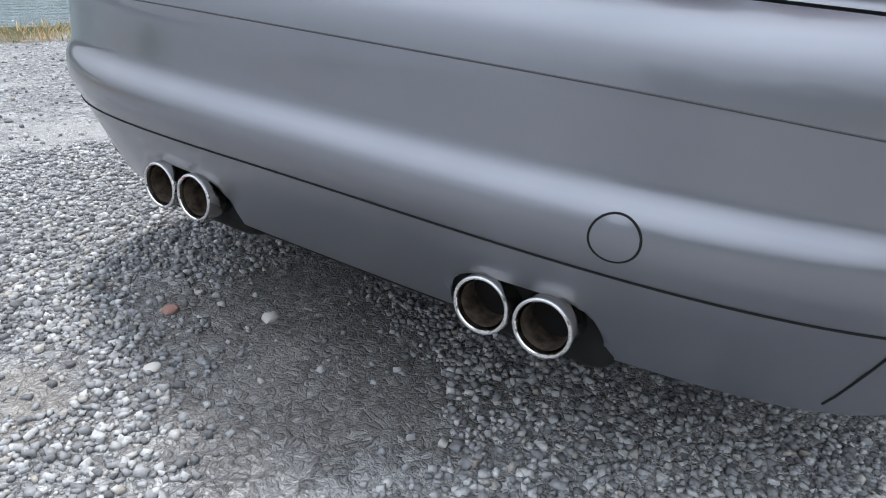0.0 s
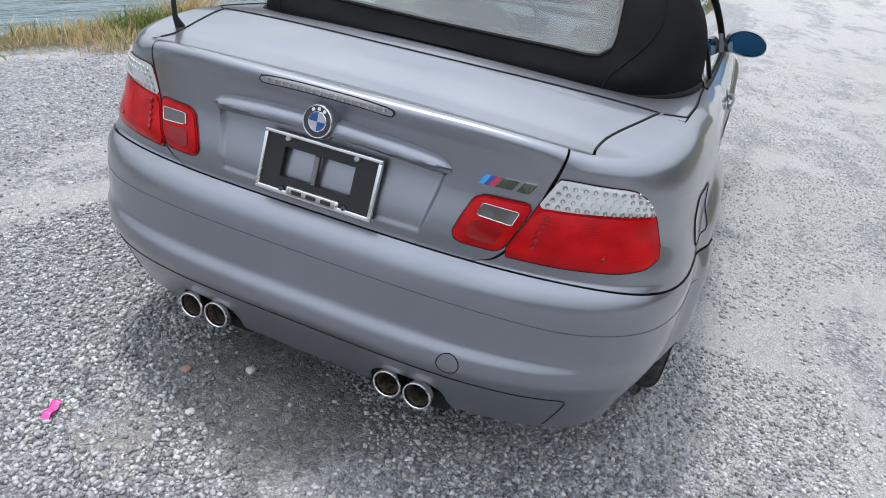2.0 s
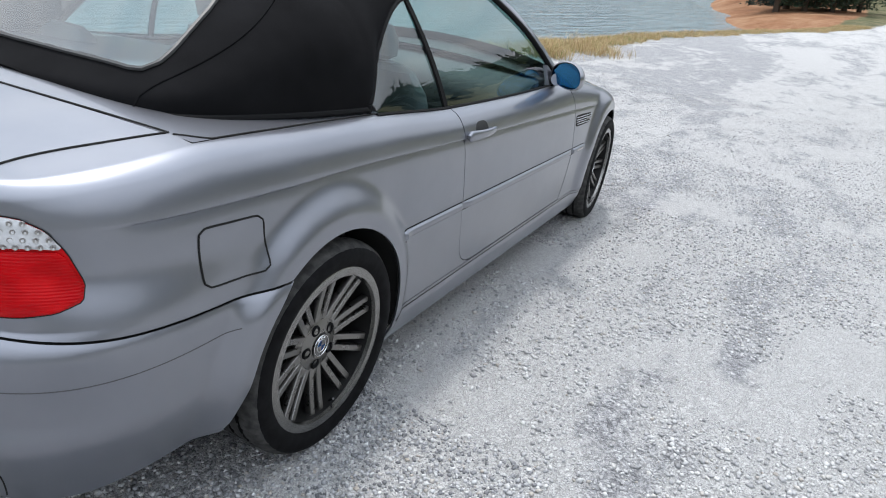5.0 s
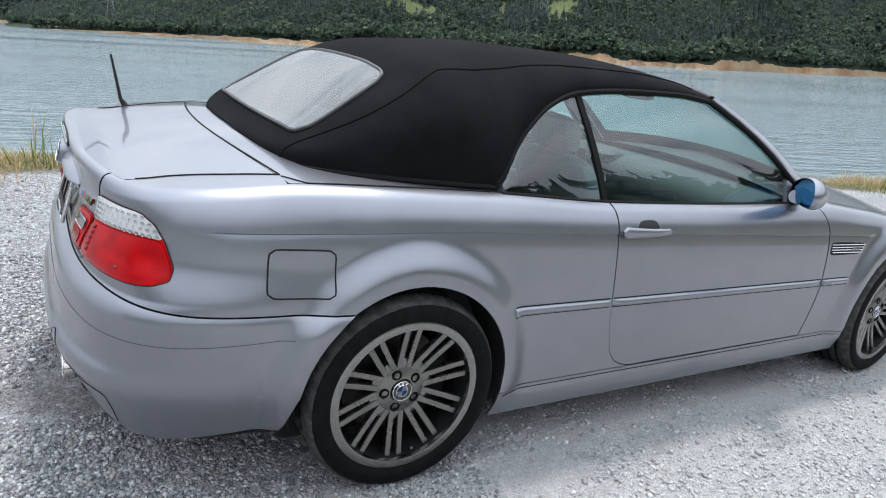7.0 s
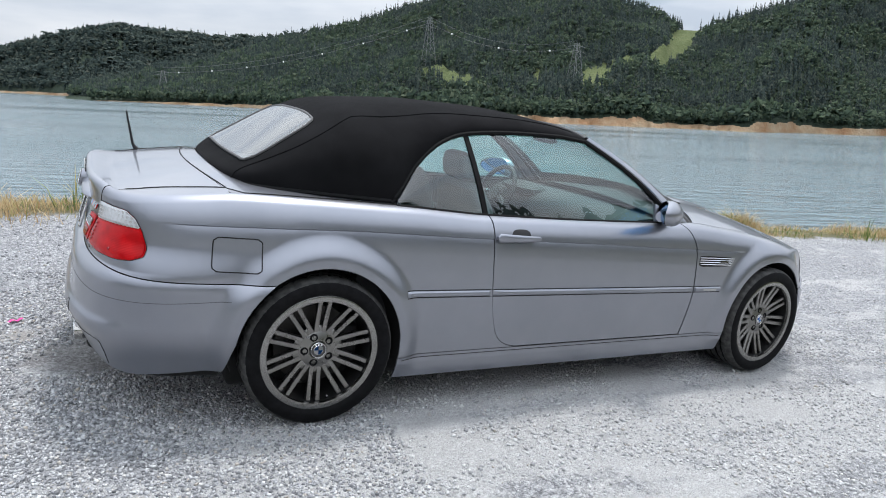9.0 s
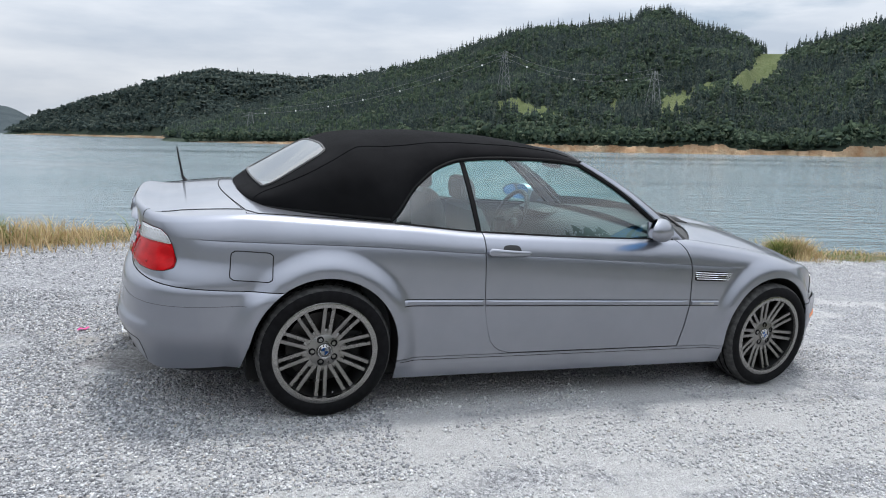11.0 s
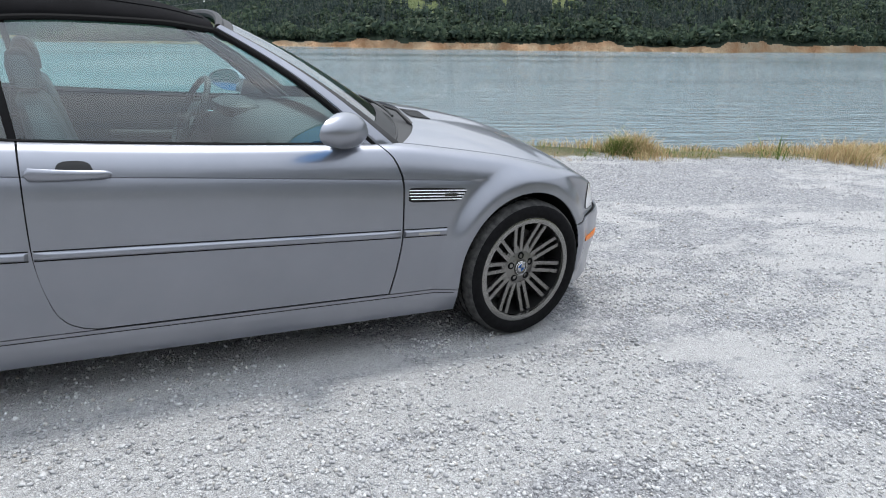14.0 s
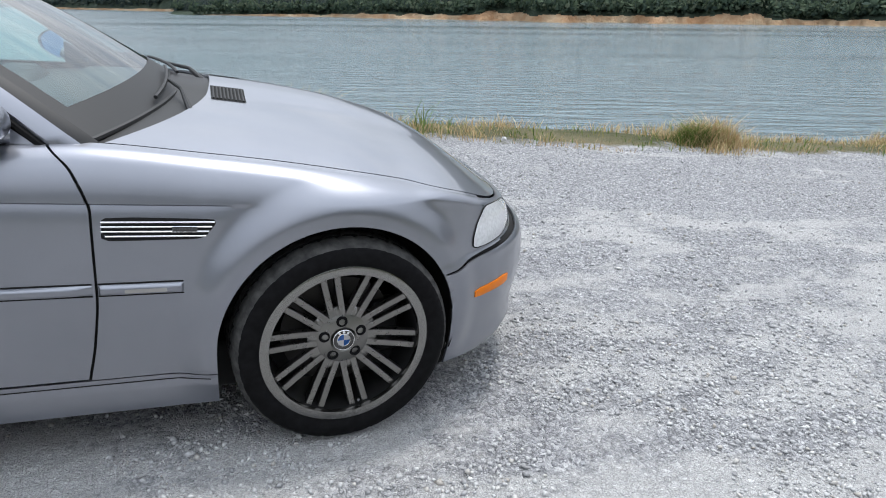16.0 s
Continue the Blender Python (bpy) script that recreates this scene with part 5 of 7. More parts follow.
    for i in range(5):
        bm.faces.new((f0[i], f1[i], f1[(i + 1) % 5], f0[(i + 1) % 5]))
    bmesh.ops.recalc_face_normals(bm, faces=bm.faces)
    part("mirror_corner", flipped(bm, sd), PAINT, mirror)
# hood vents and wipers
for sd in (1, -1):
    for i in range(9):
        x0 = 2.408 + i * 0.0115
        yy = np.linspace(0.135, 0.265, 8)
        e = -shell(s_x(x0), z_edge(s_x(x0)))[1]
        p = top(np.full(8, s_x(x0)), -yy / e, 0.002)
        part("hood_vent_slat", flipped(tube(bmesh.new(), [tuple(q) for q in p], 0.0036, 6), sd), BLACK, hood)
    xs_ = np.linspace(2.40, 2.508, 8)
    u, v = np.meshgrid(xs_, np.linspace(0.128, 0.272, 8), indexing="ij")
    e = -shell(s_x(u), z_edge(s_x(u)))[..., 1]
    part("hood_vent_well", flipped(grid(bmesh.new(), top(s_x(u), -v / e, 0.0015)), sd), GAP, hood)
for k0, k1, t1 in ((-0.55, 0.05, 0.10), (0.10, 0.66, 0.10)):
    kk = np.linspace(k0, k1, 16)
    p = screen(kk, 0.03 + 0.05 * (kk - k0) / (k1 - k0)) + np.array([0.018, 0, 0.014])
    bm = tube(bmesh.new(), [tuple(q) for q in p], 0.006, 6)
    wiper = part("wiper", bm, BLACK, car, "black wiper blade")
    a = p[8]; b = screen(k0 - 0.02, -0.05) + np.array([0.06, 0, 0.012])
    part("wiper_arm", tube(bmesh.new(), [tuple(b), tuple((a + b) / 2 + np.array([0.01, 0, 0.02])), tuple(a)], [0.011, 0.007, 0.006], 8), BLACK, wiper)

# ---- cabin ----
TRIM = mat("grey_trim", (0.045, 0.047, 0.050), 0.7)
n_ = noise_tex(TRIM, 300, 3)
bump(TRIM, n_.outputs["Fac"], 0.2, 0.002)
LEATHER = mat("grey_leather", (0.095, 0.097, 0.102), 0.5)
n_ = noise_tex(LEATHER, 120, 5)
bump(LEATHER, n_.outputs["Fac"], 0.25, 0.002)
DARKTRIM = mat("dark_trim", (0.02, 0.02, 0.021), 0.6)
bm = box(bmesh.new(), 0.0, 2.1, -0.70, 0.70, 0.28, 0.34, 0.02)
part("cabin_floor", bm, DARKTRIM, car)
for sd in (1, -1):
    # inner side trim under the window
    x = np.linspace(0.2, 2.08, 30)
    u, v = np.meshgrid(x, np.linspace(0, 1, 8), indexing="ij")
    p = np.stack([u, -0.715 + 0.03 * np.sin(np.pi * v) + 0 * u, 0.33 + v * (z_edge(u) - 0.016 - 0.33)], -1)
    part("door_trim", flipped(turn_in(grid(bmesh.new(), p), 0.01), sd), TRIM, car)
    bm = box(bmesh.new(), 1.15, 1.55, -0.70, -0.63, 0.66, 0.70, 0.014)
    part("armrest", flipped(bm, sd), DARKTRIM, car)
    bm = tube(bmesh.new(), [(1.60, -0.69, 0.80), (1.63, -0.675, 0.805), (1.70, -0.675, 0.80), (1.72, -0.69, 0.795)], 0.007, 8)
    part("inner_handle", flipped(bm, sd), CHROME, car)


def soft_block(bm, rows, n=24, p=0.62):
    """A cushion: rows of (centre x, centre y, z, half depth, half width), rounded in plan."""
    rr = []
    for x, y, z, a, b in rows:
        rr.append([bm.verts.new((x + a * np.sign(math.cos(t)) * abs(math.cos(t)) ** p, y + b * np.sign(math.sin(t)) * abs(math.sin(t)) ** p, z)) for t in np.linspace(0, 2 * math.pi, n + 1)[:-1]])
    for q, w in zip(rr, rr[1:]):
        for j in range(n):
            bm.faces.new((q[j], q[(j + 1) % n], w[(j + 1) % n], w[j]))
    bm.faces.new(rr[0][::-1]), bm.faces.new(rr[-1])
    bmesh.ops.recalc_face_normals(bm, faces=bm.faces)
    return bm


for y in (-0.36, 0.36):
    bm = soft_block(bmesh.new(), [(1.22, y, 0.36, 0.20, 0.22), (1.22, y, 0.42, 0.26, 0.26), (1.24, y, 0.50, 0.27, 0.265), (1.25, y, 0.545, 0.25, 0.24), (1.25, y, 0.55, 0.1, 0.1)])
    seat = part("front_seat", bm, LEATHER, car, "grey leather front seat")
    bm = soft_block(bmesh.new(), [(0.98, y, 0.48, 0.08, 0.24), (0.95, y, 0.60, 0.085, 0.27), (0.91, y, 0.75, 0.075, 0.265), (0.87, y, 0.90, 0.065, 0.245), (0.845, y, 0.98, 0.055, 0.20), (0.838, y, 1.005, 0.03, 0.14)])
    part("backrest", bm, LEATHER, seat)
    bm = soft_block(bmesh.new(), [(0.835, y, 1.01, 0.030, 0.09), (0.83, y, 1.03, 0.05, 0.125), (0.82, y, 1.09, 0.052, 0.13), (0.812, y, 1.135, 0.04, 0.11), (0.81, y, 1.15, 0.018, 0.07)])
    part("headrest", bm, LEATHER, seat)
for y in (-0.30, 0.30):
    bm = soft_block(bmesh.new(), [(0.36, y, 0.38, 0.24, 0.27), (0.36, y, 0.52, 0.25, 0.28), (0.35, y, 0.55, 0.2, 0.24)])
    rs = part("rear_seat", bm, LEATHER, car, "grey leather rear seat")
    bm = soft_block(bmesh.new(), [(0.20, y, 0.50, 0.06, 0.26), (0.15, y, 0.70, 0.06, 0.275), (0.10, y, 0.88, 0.05, 0.25), (0.09, y, 0.91, 0.02, 0.2)])
    part("backrest", bm, LEATHER, rs)
    bm = soft_block(bmesh.new(), [(0.095, y, 0.90, 0.03, 0.09), (0.09, y, 0.94, 0.045, 0.115), (0.085, y, 1.0, 0.04, 0.11), (0.083, y, 1.03, 0.018, 0.07)])
    part("headrest", bm, LEATHER, rs)
# dashboard, instrument hood, wheel, console
bm = bmesh.new()
yy = np.linspace(-0.70, 0.70, 30)
prof = [(1.72, 0.55), (1.66, 0.66), (1.66, 0.76), (1.70, 0.83), (1.78, 0.865), (1.95, 0.875), (2.12, 0.868)]
p = np.array([[(x - 0.03 * math.cos(y * 2), y, z + 0.02 * math.cos(y * 2)) for x, z in prof] for y in yy])
grid(bm, p)
dash = part("dashboard", turn_in(bm, 0.02), TRIM, car, "grey dashboard")
bm = soft_block(bmesh.new(), [(1.74, 0.36, 0.84, 0.10, 0.20), (1.72, 0.36, 0.89, 0.10, 0.18), (1.73, 0.36, 0.915, 0.06, 0.13), (1.74, 0.36, 0.918, 0.02, 0.05)])
part("instrument_hood", bm, DARKTRIM, dash)
SW = Matrix.Translation((1.50, 0.36, 0.835)) @ Matrix.Rotation(radians(24), 4, "Y")
bm = tube(bmesh.new(), [(0, 0.185 * math.cos(a), 0.185 * math.sin(a)) for a in np.linspace(0, 2 * math.pi, 49)[:-1]], 0.0155, 10, True)
for a in (200, 340, 270):
    tube(bm, [(0.03, 0, 0), (0, 0.185 * math.cos(radians(a)), 0.185 * math.sin(radians(a)))], [0.03, 0.014], 8)
bm.transform(SW)
steer = part("steering_wheel", bm, DARKTRIM, car, "black steering wheel")
bm = lathe([(0.0, -0.01), (0.05, -0.006), (0.075, 0.02), (0.07, 0.05)], 30)
bm.transform(SW @ Matrix.Rotation(radians(-90), 4, "Z"))
part("airbag_cover", bm, DARKTRIM, steer)
bm = box(bmesh.new(), 0.75, 1.75, -0.10, 0.10, 0.34, 0.56, 0.03)
part("console", bm, TRIM, car)
# roof lining and inside mirror
u, v = np.meshgrid(np.linspace(0.34, 1.42, 40), np.linspace(-0.96, 0.96, 41), indexing="ij")
part("roof_lining", grid(bmesh.new(), canvas(u, v, -0.022)), mat("grey_lining", (0.10, 0.10, 0.105), 0.9), car)
bm = soft_block(bmesh.new(), [(1.585, 0.0, 1.205, 0.012, 0.06), (1.58, 0.0, 1.215, 0.02, 0.115), (1.578, 0.0, 1.25, 0.02, 0.12), (1.58, 0.0, 1.262, 0.01, 0.08)])
tube(bm, [(1.60, 0, 1.24), (1.64, 0, 1.265)], 0.012, 8)
part("inside_mirror", bm, DARKTRIM, car)
# ---- ground, water, hills ----
def waves(x, y, seed, octaves=5, size=1.0):
    """Smooth uneven relief from crossed sine waves, about -1 to 1."""
    r = np.random.RandomState(seed)
    out, amp, total = 0, 1.0, 0
    f = 2 * np.pi / size
    for _ in range(octaves):
        for _ in range(4):
            a, p = r.uniform(0, 2 * np.pi, 2)
            g = f * r.uniform(0.7, 1.4)
            out = out + amp * np.sin((x * np.cos(a) + y * np.sin(a)) * g + p)
        total += amp * 2.2
        amp *= 0.52
        f *= 2.05
    return out / total


def mesh_of(name, verts, faces, mats=(), smooth_it=False, index=None):
    """A mesh from arrays of points and of triangles or quads."""
    me = bpy.data.meshes.new(name)
    k = faces.shape[1]
    me.vertices.add(len(verts)); me.vertices.foreach_set("co", np.ascontiguousarray(verts, np.float32).ravel())
    me.loops.add(faces.size); me.loops.foreach_set("vertex_index", np.ascontiguousarray(faces, np.int32).ravel())
    me.polygons.add(len(faces)); me.polygons.foreach_set("loop_start", np.arange(0, faces.size, k, dtype=np.int32))
    for m in mats:
        me.materials.append(m)
    if index is not None:
        me.polygons.foreach_set("material_index", np.ascontiguousarray(index, np.int32))
    if smooth_it:
        me.polygons.foreach_set("use_smooth", np.ones(len(faces), bool))
    me.update(calc_edges=True)
    me.validate()
    return me


def quads(n, m):
    i = np.arange(n * m).reshape(n, m)
    return np.stack([i[:-1, :-1], i[1:, :-1], i[1:, 1:], i[:-1, 1:]], -1).reshape(-1, 4)


def mass(verts, faces):
    """Joins many copies of one form: verts is (count, points, 3)."""
    n, v, _ = verts.shape
    return verts.reshape(-1, 3), (faces[None] + (np.arange(n) * v)[:, None, None]).reshape(-1, faces.shape[1])


def edge_y(x):
    """Where the gravel ends and the grassy bank begins."""
    return pchip(x, [-60, -10, -2, 0, 2, 5, 8, 12, 20, 31, 44, 65, 102, 200], [-1.5, 2.0, 2.85, 3.3, 3.45, 3.1, 2.65, 2.4, 2.0, 0.1, -3.9, -6.7, -7.4, -9])


def road_right(x):
    """The right-hand edge of the gravel, where the grassy slope begins."""
    return pchip(x, [-60, -10, 5, 18, 31, 47, 65, 102, 200], [-27, -26, -21, -12.0, -8.3, -8.1, -10.6, -11.4, -13])


WATER_Z = -3.2


def ground_z(x, y):
    x, y = np.asarray(x, float), np.asarray(y, float)
    along = pchip(x, [-200, -40, -15, 0, 15, 25, 60, 140, 300], [4, 2.0, 0.84, 0, -0.87, -1.3, -2.2, -2.3, -1.0])
    f = 1 - step(12, 18, np.abs(x))
    along = along * (1 - f) - 0.0582 * x * f
    across = np.interp(y, [-60, -30, -14, -9, 5, 9], [-0.6, -0.6, -0.6, -0.46, 0.2556, 0.3]) * (1 - step(20, 45, x) * 0.8)
    d = y - edge_y(x)
    bank = step(0.5, 8 + step(44, 62, x) * 9, d) * (4.0 + along + across)
    rise = np.maximum(road_right(x) - y, 0)
    hill = pchip(rise, [0, 2, 10, 40, 90, 160, 400, 1500], [0, 0.35, 2.2, 11, 26, 40, 60, 80]) * (1 - 0.35 * step(100, 300, np.abs(x))) * (0.2 + 0.8 * step(16, 42, x))
    # the bare spit beyond the gravel's far end
    spit = 2.2 * np.exp(-((x - 78) / 11) ** 2 - ((y - 5) / 4) ** 2) + 0.6 * np.exp(-((x - 56) / 12) ** 2 - ((y - 1.3) / 5) ** 2)
    rough = 0.14 * waves(x, y, 4, 3, 9.0) * step(0.4, 2.0, d) + 0.5 * waves(x, y, 5, 4, 20.0) * step(0, 8, rise)
    return along + across - bank + hill + spit + rough


TURF_STOPS = [(0.25, (0.058, 0.070, 0.032)), (0.45, (0.098, 0.100, 0.048)), (0.6, (0.165, 0.148, 0.082)), (0.8, (0.27, 0.23, 0.145))]
EARTH_STOPS = [(0.2, (0.12, 0.055, 0.03)), (0.45, (0.25, 0.12, 0.06)), (0.62, (0.34, 0.20, 0.115)), (0.82, (0.46, 0.36, 0.25))]


def make_gravel():
    m = mat("gravel", (0.35, 0.35, 0.36), 0.92)
    m.node_tree.nodes["Principled BSDF"].inputs["Specular IOR Level"].default_value = 0.25
    L = m.node_tree.links
    c = node(m, "ShaderNodeTexCoord")
    # single stones at two sizes
    va = node(m, "ShaderNodeTexVoronoi", Scale=62.0, Randomness=1.0)
    vb = node(m, "ShaderNodeTexVoronoi", Scale=150.0, Randomness=1.0)
    warp = node(m, "ShaderNodeTexNoise", Scale=30.0, Detail=3.0)
    L.new(c.outputs["Object"], warp.inputs["Vector"])
    shift = node(m, "ShaderNodeMix"); shift.data_type = "RGBA"; shift.blend_type = "LINEAR_LIGHT"; shift.inputs[0].default_value = 0.02
    L.new(c.outputs["Object"], shift.inputs[6]); L.new(warp.outputs["Color"], shift.inputs[7])
    for v in (va, vb):
        L.new(shift.outputs[2], v.inputs["Vector"])
    stone = ramp(m, va.outputs["Color"], [(0.05, (0.05, 0.052, 0.057)), (0.3, (0.19, 0.195, 0.207)), (0.7, (0.43, 0.436, 0.45)), (1.0, (0.85, 0.85, 0.85))])
    fine = ramp(m, vb.outputs["Color"], [(0.1, (0.08, 0.08, 0.085)), (0.5, (0.36, 0.362, 0.372)), (1.0, (0.82, 0.82, 0.815))])
    pieces = mix(m, 0.5, stone.outputs[0], fine.outputs[0])
    # pale trodden dust in patches and in streaks along the way cars drive
    big = noise_tex(m, 0.62, 5, 0.62, (0.32, 1.3, 1))
    mid = noise_tex(m, 3.3, 6, 0.68, (0.6, 1.2, 1))
    both = node(m, "ShaderNodeMath"); both.operation = "MULTIPLY_ADD"; both.inputs[1].default_value = 0.75
    L.new(mid.outputs["Fac"], both.inputs[0]); L.new(big.outputs["Fac"], both.inputs[2])
    # the driven part of the lot, ahead of and beside the car, is dustier than the heap at its tail
    place = node(m, "ShaderNodeSeparateXYZ"); L.new(c.outputs["Object"], place.inputs[0])
    ahead = node(m, "ShaderNodeMapRange", From_Min=-1.3, From_Max=-0.2, To_Min=-0.045, To_Max=0.015); L.new(place.outputs[0], ahead.inputs[0])
    aside = node(m, "ShaderNodeMapRange", From_Min=-0.70, From_Max=-1.20, To_Min=0.0, To_Max=0.11); L.new(place.outputs[1], aside.inputs[0])
    verge = node(m, "ShaderNodeMapRange", From_Min=0.9, From_Max=2.4, To_Min=0.0, To_Max=-0.085); L.new(place.outputs[1], verge.inputs[0])
    far_on = node(m, "ShaderNodeMapRange", From_Min=7.0, From_Max=18.0, To_Min=0.0, To_Max=-0.03); L.new(place.outputs[0], far_on.inputs[0])
    for extra in (ahead, aside, verge, far_on):
        plus = node(m, "ShaderNodeMath"); plus.operation = "ADD"
        L.new(both.outputs[0], plus.inputs[0]); L.new(extra.outputs[0], plus.inputs[1])
        both = plus
    dusty = ramp(m, both.outputs[0], [(0.86, (0, 0, 0)), (0.955, (1, 1, 1))])
    grain = noise_tex(m, 220, 5, 0.75)
    dust = ramp(m, grain.outputs["Fac"], [(0.34, (0.25, 0.248, 0.243)), (0.46, (0.50, 0.496, 0.485)), (0.62, (0.76, 0.754, 0.737))])
    cover = node(m, "ShaderNodeMath"); cover.operation = "MULTIPLY"; cover.inputs[1].default_value = 0.72
    L.new(dusty.outputs[0], cover.inputs[0])
    col = mix(m, cover.outputs[0], pieces.outputs[2], dust.outputs[0])
    # brown earth and dry sand behind the car, and a darker grey patch under it
    last = col
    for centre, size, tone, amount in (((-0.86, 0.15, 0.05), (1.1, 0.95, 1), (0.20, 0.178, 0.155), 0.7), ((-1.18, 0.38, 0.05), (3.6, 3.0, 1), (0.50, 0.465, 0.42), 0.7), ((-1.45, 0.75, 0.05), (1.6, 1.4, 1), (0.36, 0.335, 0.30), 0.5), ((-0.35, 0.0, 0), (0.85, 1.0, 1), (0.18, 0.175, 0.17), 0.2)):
        off = node(m, "ShaderNodeMapping", Scale=size); off.inputs["Location"].default_value = [-a * b for a, b in zip(centre, size)]
        L.new(c.outputs["Object"], off.inputs[0])
        ln_ = node(m, "ShaderNodeVectorMath"); ln_.operation = "LENGTH"
        L.new(off.outputs[0], ln_.inputs[0])
        add = node(m, "ShaderNodeMath"); add.operation = "MULTIPLY_ADD"; add.inputs[1].default_value = 1.1
        L.new(mid.outputs["Fac"], add.inputs[0]); L.new(ln_.outputs["Value"], add.inputs[2])
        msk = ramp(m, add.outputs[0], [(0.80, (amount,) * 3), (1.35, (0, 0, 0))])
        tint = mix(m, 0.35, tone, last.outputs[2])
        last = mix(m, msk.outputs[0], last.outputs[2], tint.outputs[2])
    # turf beyond the gravel's edge, and red earth on the spit, by the ground's own outline
    fringe = noise_tex(m, 1.6, 5, 0.7)
    for name_, stops, size in (("turf", TURF_STOPS, 0.8), ("earth", EARTH_STOPS, 0.35)):
        at = node(m, "ShaderNodeAttribute"); at.attribute_name = name_
        sh = node(m, "ShaderNodeMath"); sh.operation = "MULTIPLY_ADD"; sh.inputs[1].default_value = 1.2
        L.new(fringe.outputs["Fac"], sh.inputs[0]); L.new(at.outputs["Fac"], sh.inputs[2])
        k = ramp(m, sh.outputs[0], [(0.52, (0, 0, 0)), (0.74, (1, 1, 1))])
        n = noise_tex(m, size, 8, 0.7)
        last = mix(m, k.outputs[0], last.outputs[2], ramp(m, n.outputs["Fac"], stops).outputs[0])
    last = mix(m, 1.0, last.outputs[2], (0.97, 0.97, 0.98), "MULTIPLY")
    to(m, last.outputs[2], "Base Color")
    # relief
    # broken stone: flat-topped pieces of uneven height between narrow joints
    def facets(source, scale, amount):
        ve = node(m, "ShaderNodeTexVoronoi", Scale=scale, Randomness=1.0); ve.feature = "DISTANCE_TO_EDGE"
        L.new(shift.outputs[2], ve.inputs["Vector"])
        lim = node(m, "ShaderNodeMath"); lim.operation = "MINIMUM"; lim.inputs[1].default_value = 0.15
        L.new(ve.outputs["Distance"], lim.inputs[0])
        up = node(m, "ShaderNodeMath"); up.operation = "MULTIPLY"; up.inputs[1].default_value = 3.0 * amount
        L.new(lim.outputs[0], up.inputs[0])
        add = node(m, "ShaderNodeMath"); add.operation = "MULTIPLY_ADD"; add.inputs[1].default_value = 0.45 * amount
        L.new(source.outputs["Color"], add.inputs[0]); L.new(up.outputs[0], add.inputs[2])
        return add
    h = node(m, "ShaderNodeMath"); h.operation = "ADD"
    L.new(facets(va, 62.0, 1.0).outputs[0], h.inputs[0]); L.new(facets(vb, 150.0, 0.4).outputs[0], h.inputs[1])
    b1 = bump(m, h.outputs[0], 0.9, 0.012)
    g2 = noise_tex(m, 340, 3, 0.7)
    b2 = node(m, "ShaderNodeBump", Strength=0.35, Distance=0.004)
    L.new(g2.outputs["Fac"], b2.inputs["Height"]); L.new(b2.outputs[0], b1.inputs["Normal"])
    return m


GRAVEL = make_gravel()


def make_turf(name, stops, scale=2.0):
    m = mat(name, (0.1, 0.1, 0.05), 0.95)
    m.node_tree.nodes["Principled BSDF"].inputs["Specular IOR Level"].default_value = 0.1
    n = noise_tex(m, scale, 8, 0.7)
    to(m, ramp(m, n.outputs["Fac"], stops).outputs[0], "Base Color")
    f = noise_tex(m, scale * 9, 5, 0.7)
    bump(m, f.outputs["Fac"], 0.8, 0.25 / scale)
    return m


xs = np.concatenate([[-1500, -900, -500, -300, -200, -140, -100, -80, -60, -50, -40, -32, -25, -20, -16], np.arange(-12, 16, 0.4), np.arange(16, 130, 1.2), np.arange(130, 220, 5), [240, 280, 340, 420, 600, 900, 1500]])
ys = np.concatenate([[-1500, -900, -500, -300, -220, -170, -140, -120, -100, -88, -76, -66, -58, -51, -45, -40, -36, -32, -28, -25, -22, -19, -17], np.arange(-15, 14, 0.4), np.arange(14, 34, 1.0), [38, 50]])
X, Y = np.meshgrid(xs, ys, indexing="ij")
Z = ground_z(X, Y)
q = quads(*X.shape)
me = mesh_of("ground", np.stack([X, Y, Z], -1).reshape(-1, 3), q, (GRAVEL,), True)
gx, gy = X.reshape(-1), Y.reshape(-1)
# the -7.5 term adds unseen turf behind the car to darken the bumper's reflection
off = np.maximum(np.maximum(gy - edge_y(gx) - 0.25, road_right(gx) - gy), -7.5 - gx + 0.8 * waves(gx, gy, 9, 3, 5.0))
bare = np.minimum(np.minimum(gx - 26, 140 - gx), gy - edge_y(gx) - 2.4)
for name_, values in (("turf", off), ("earth", bare)):
    me.attributes.new(name_, "FLOAT", "POINT").data.foreach_set("value", np.clip(values, -5, 5).astype(np.float32))
ground = tagged(new("ground", me), "pale grey gravel lot beside a lake", "ground", kind="structure")


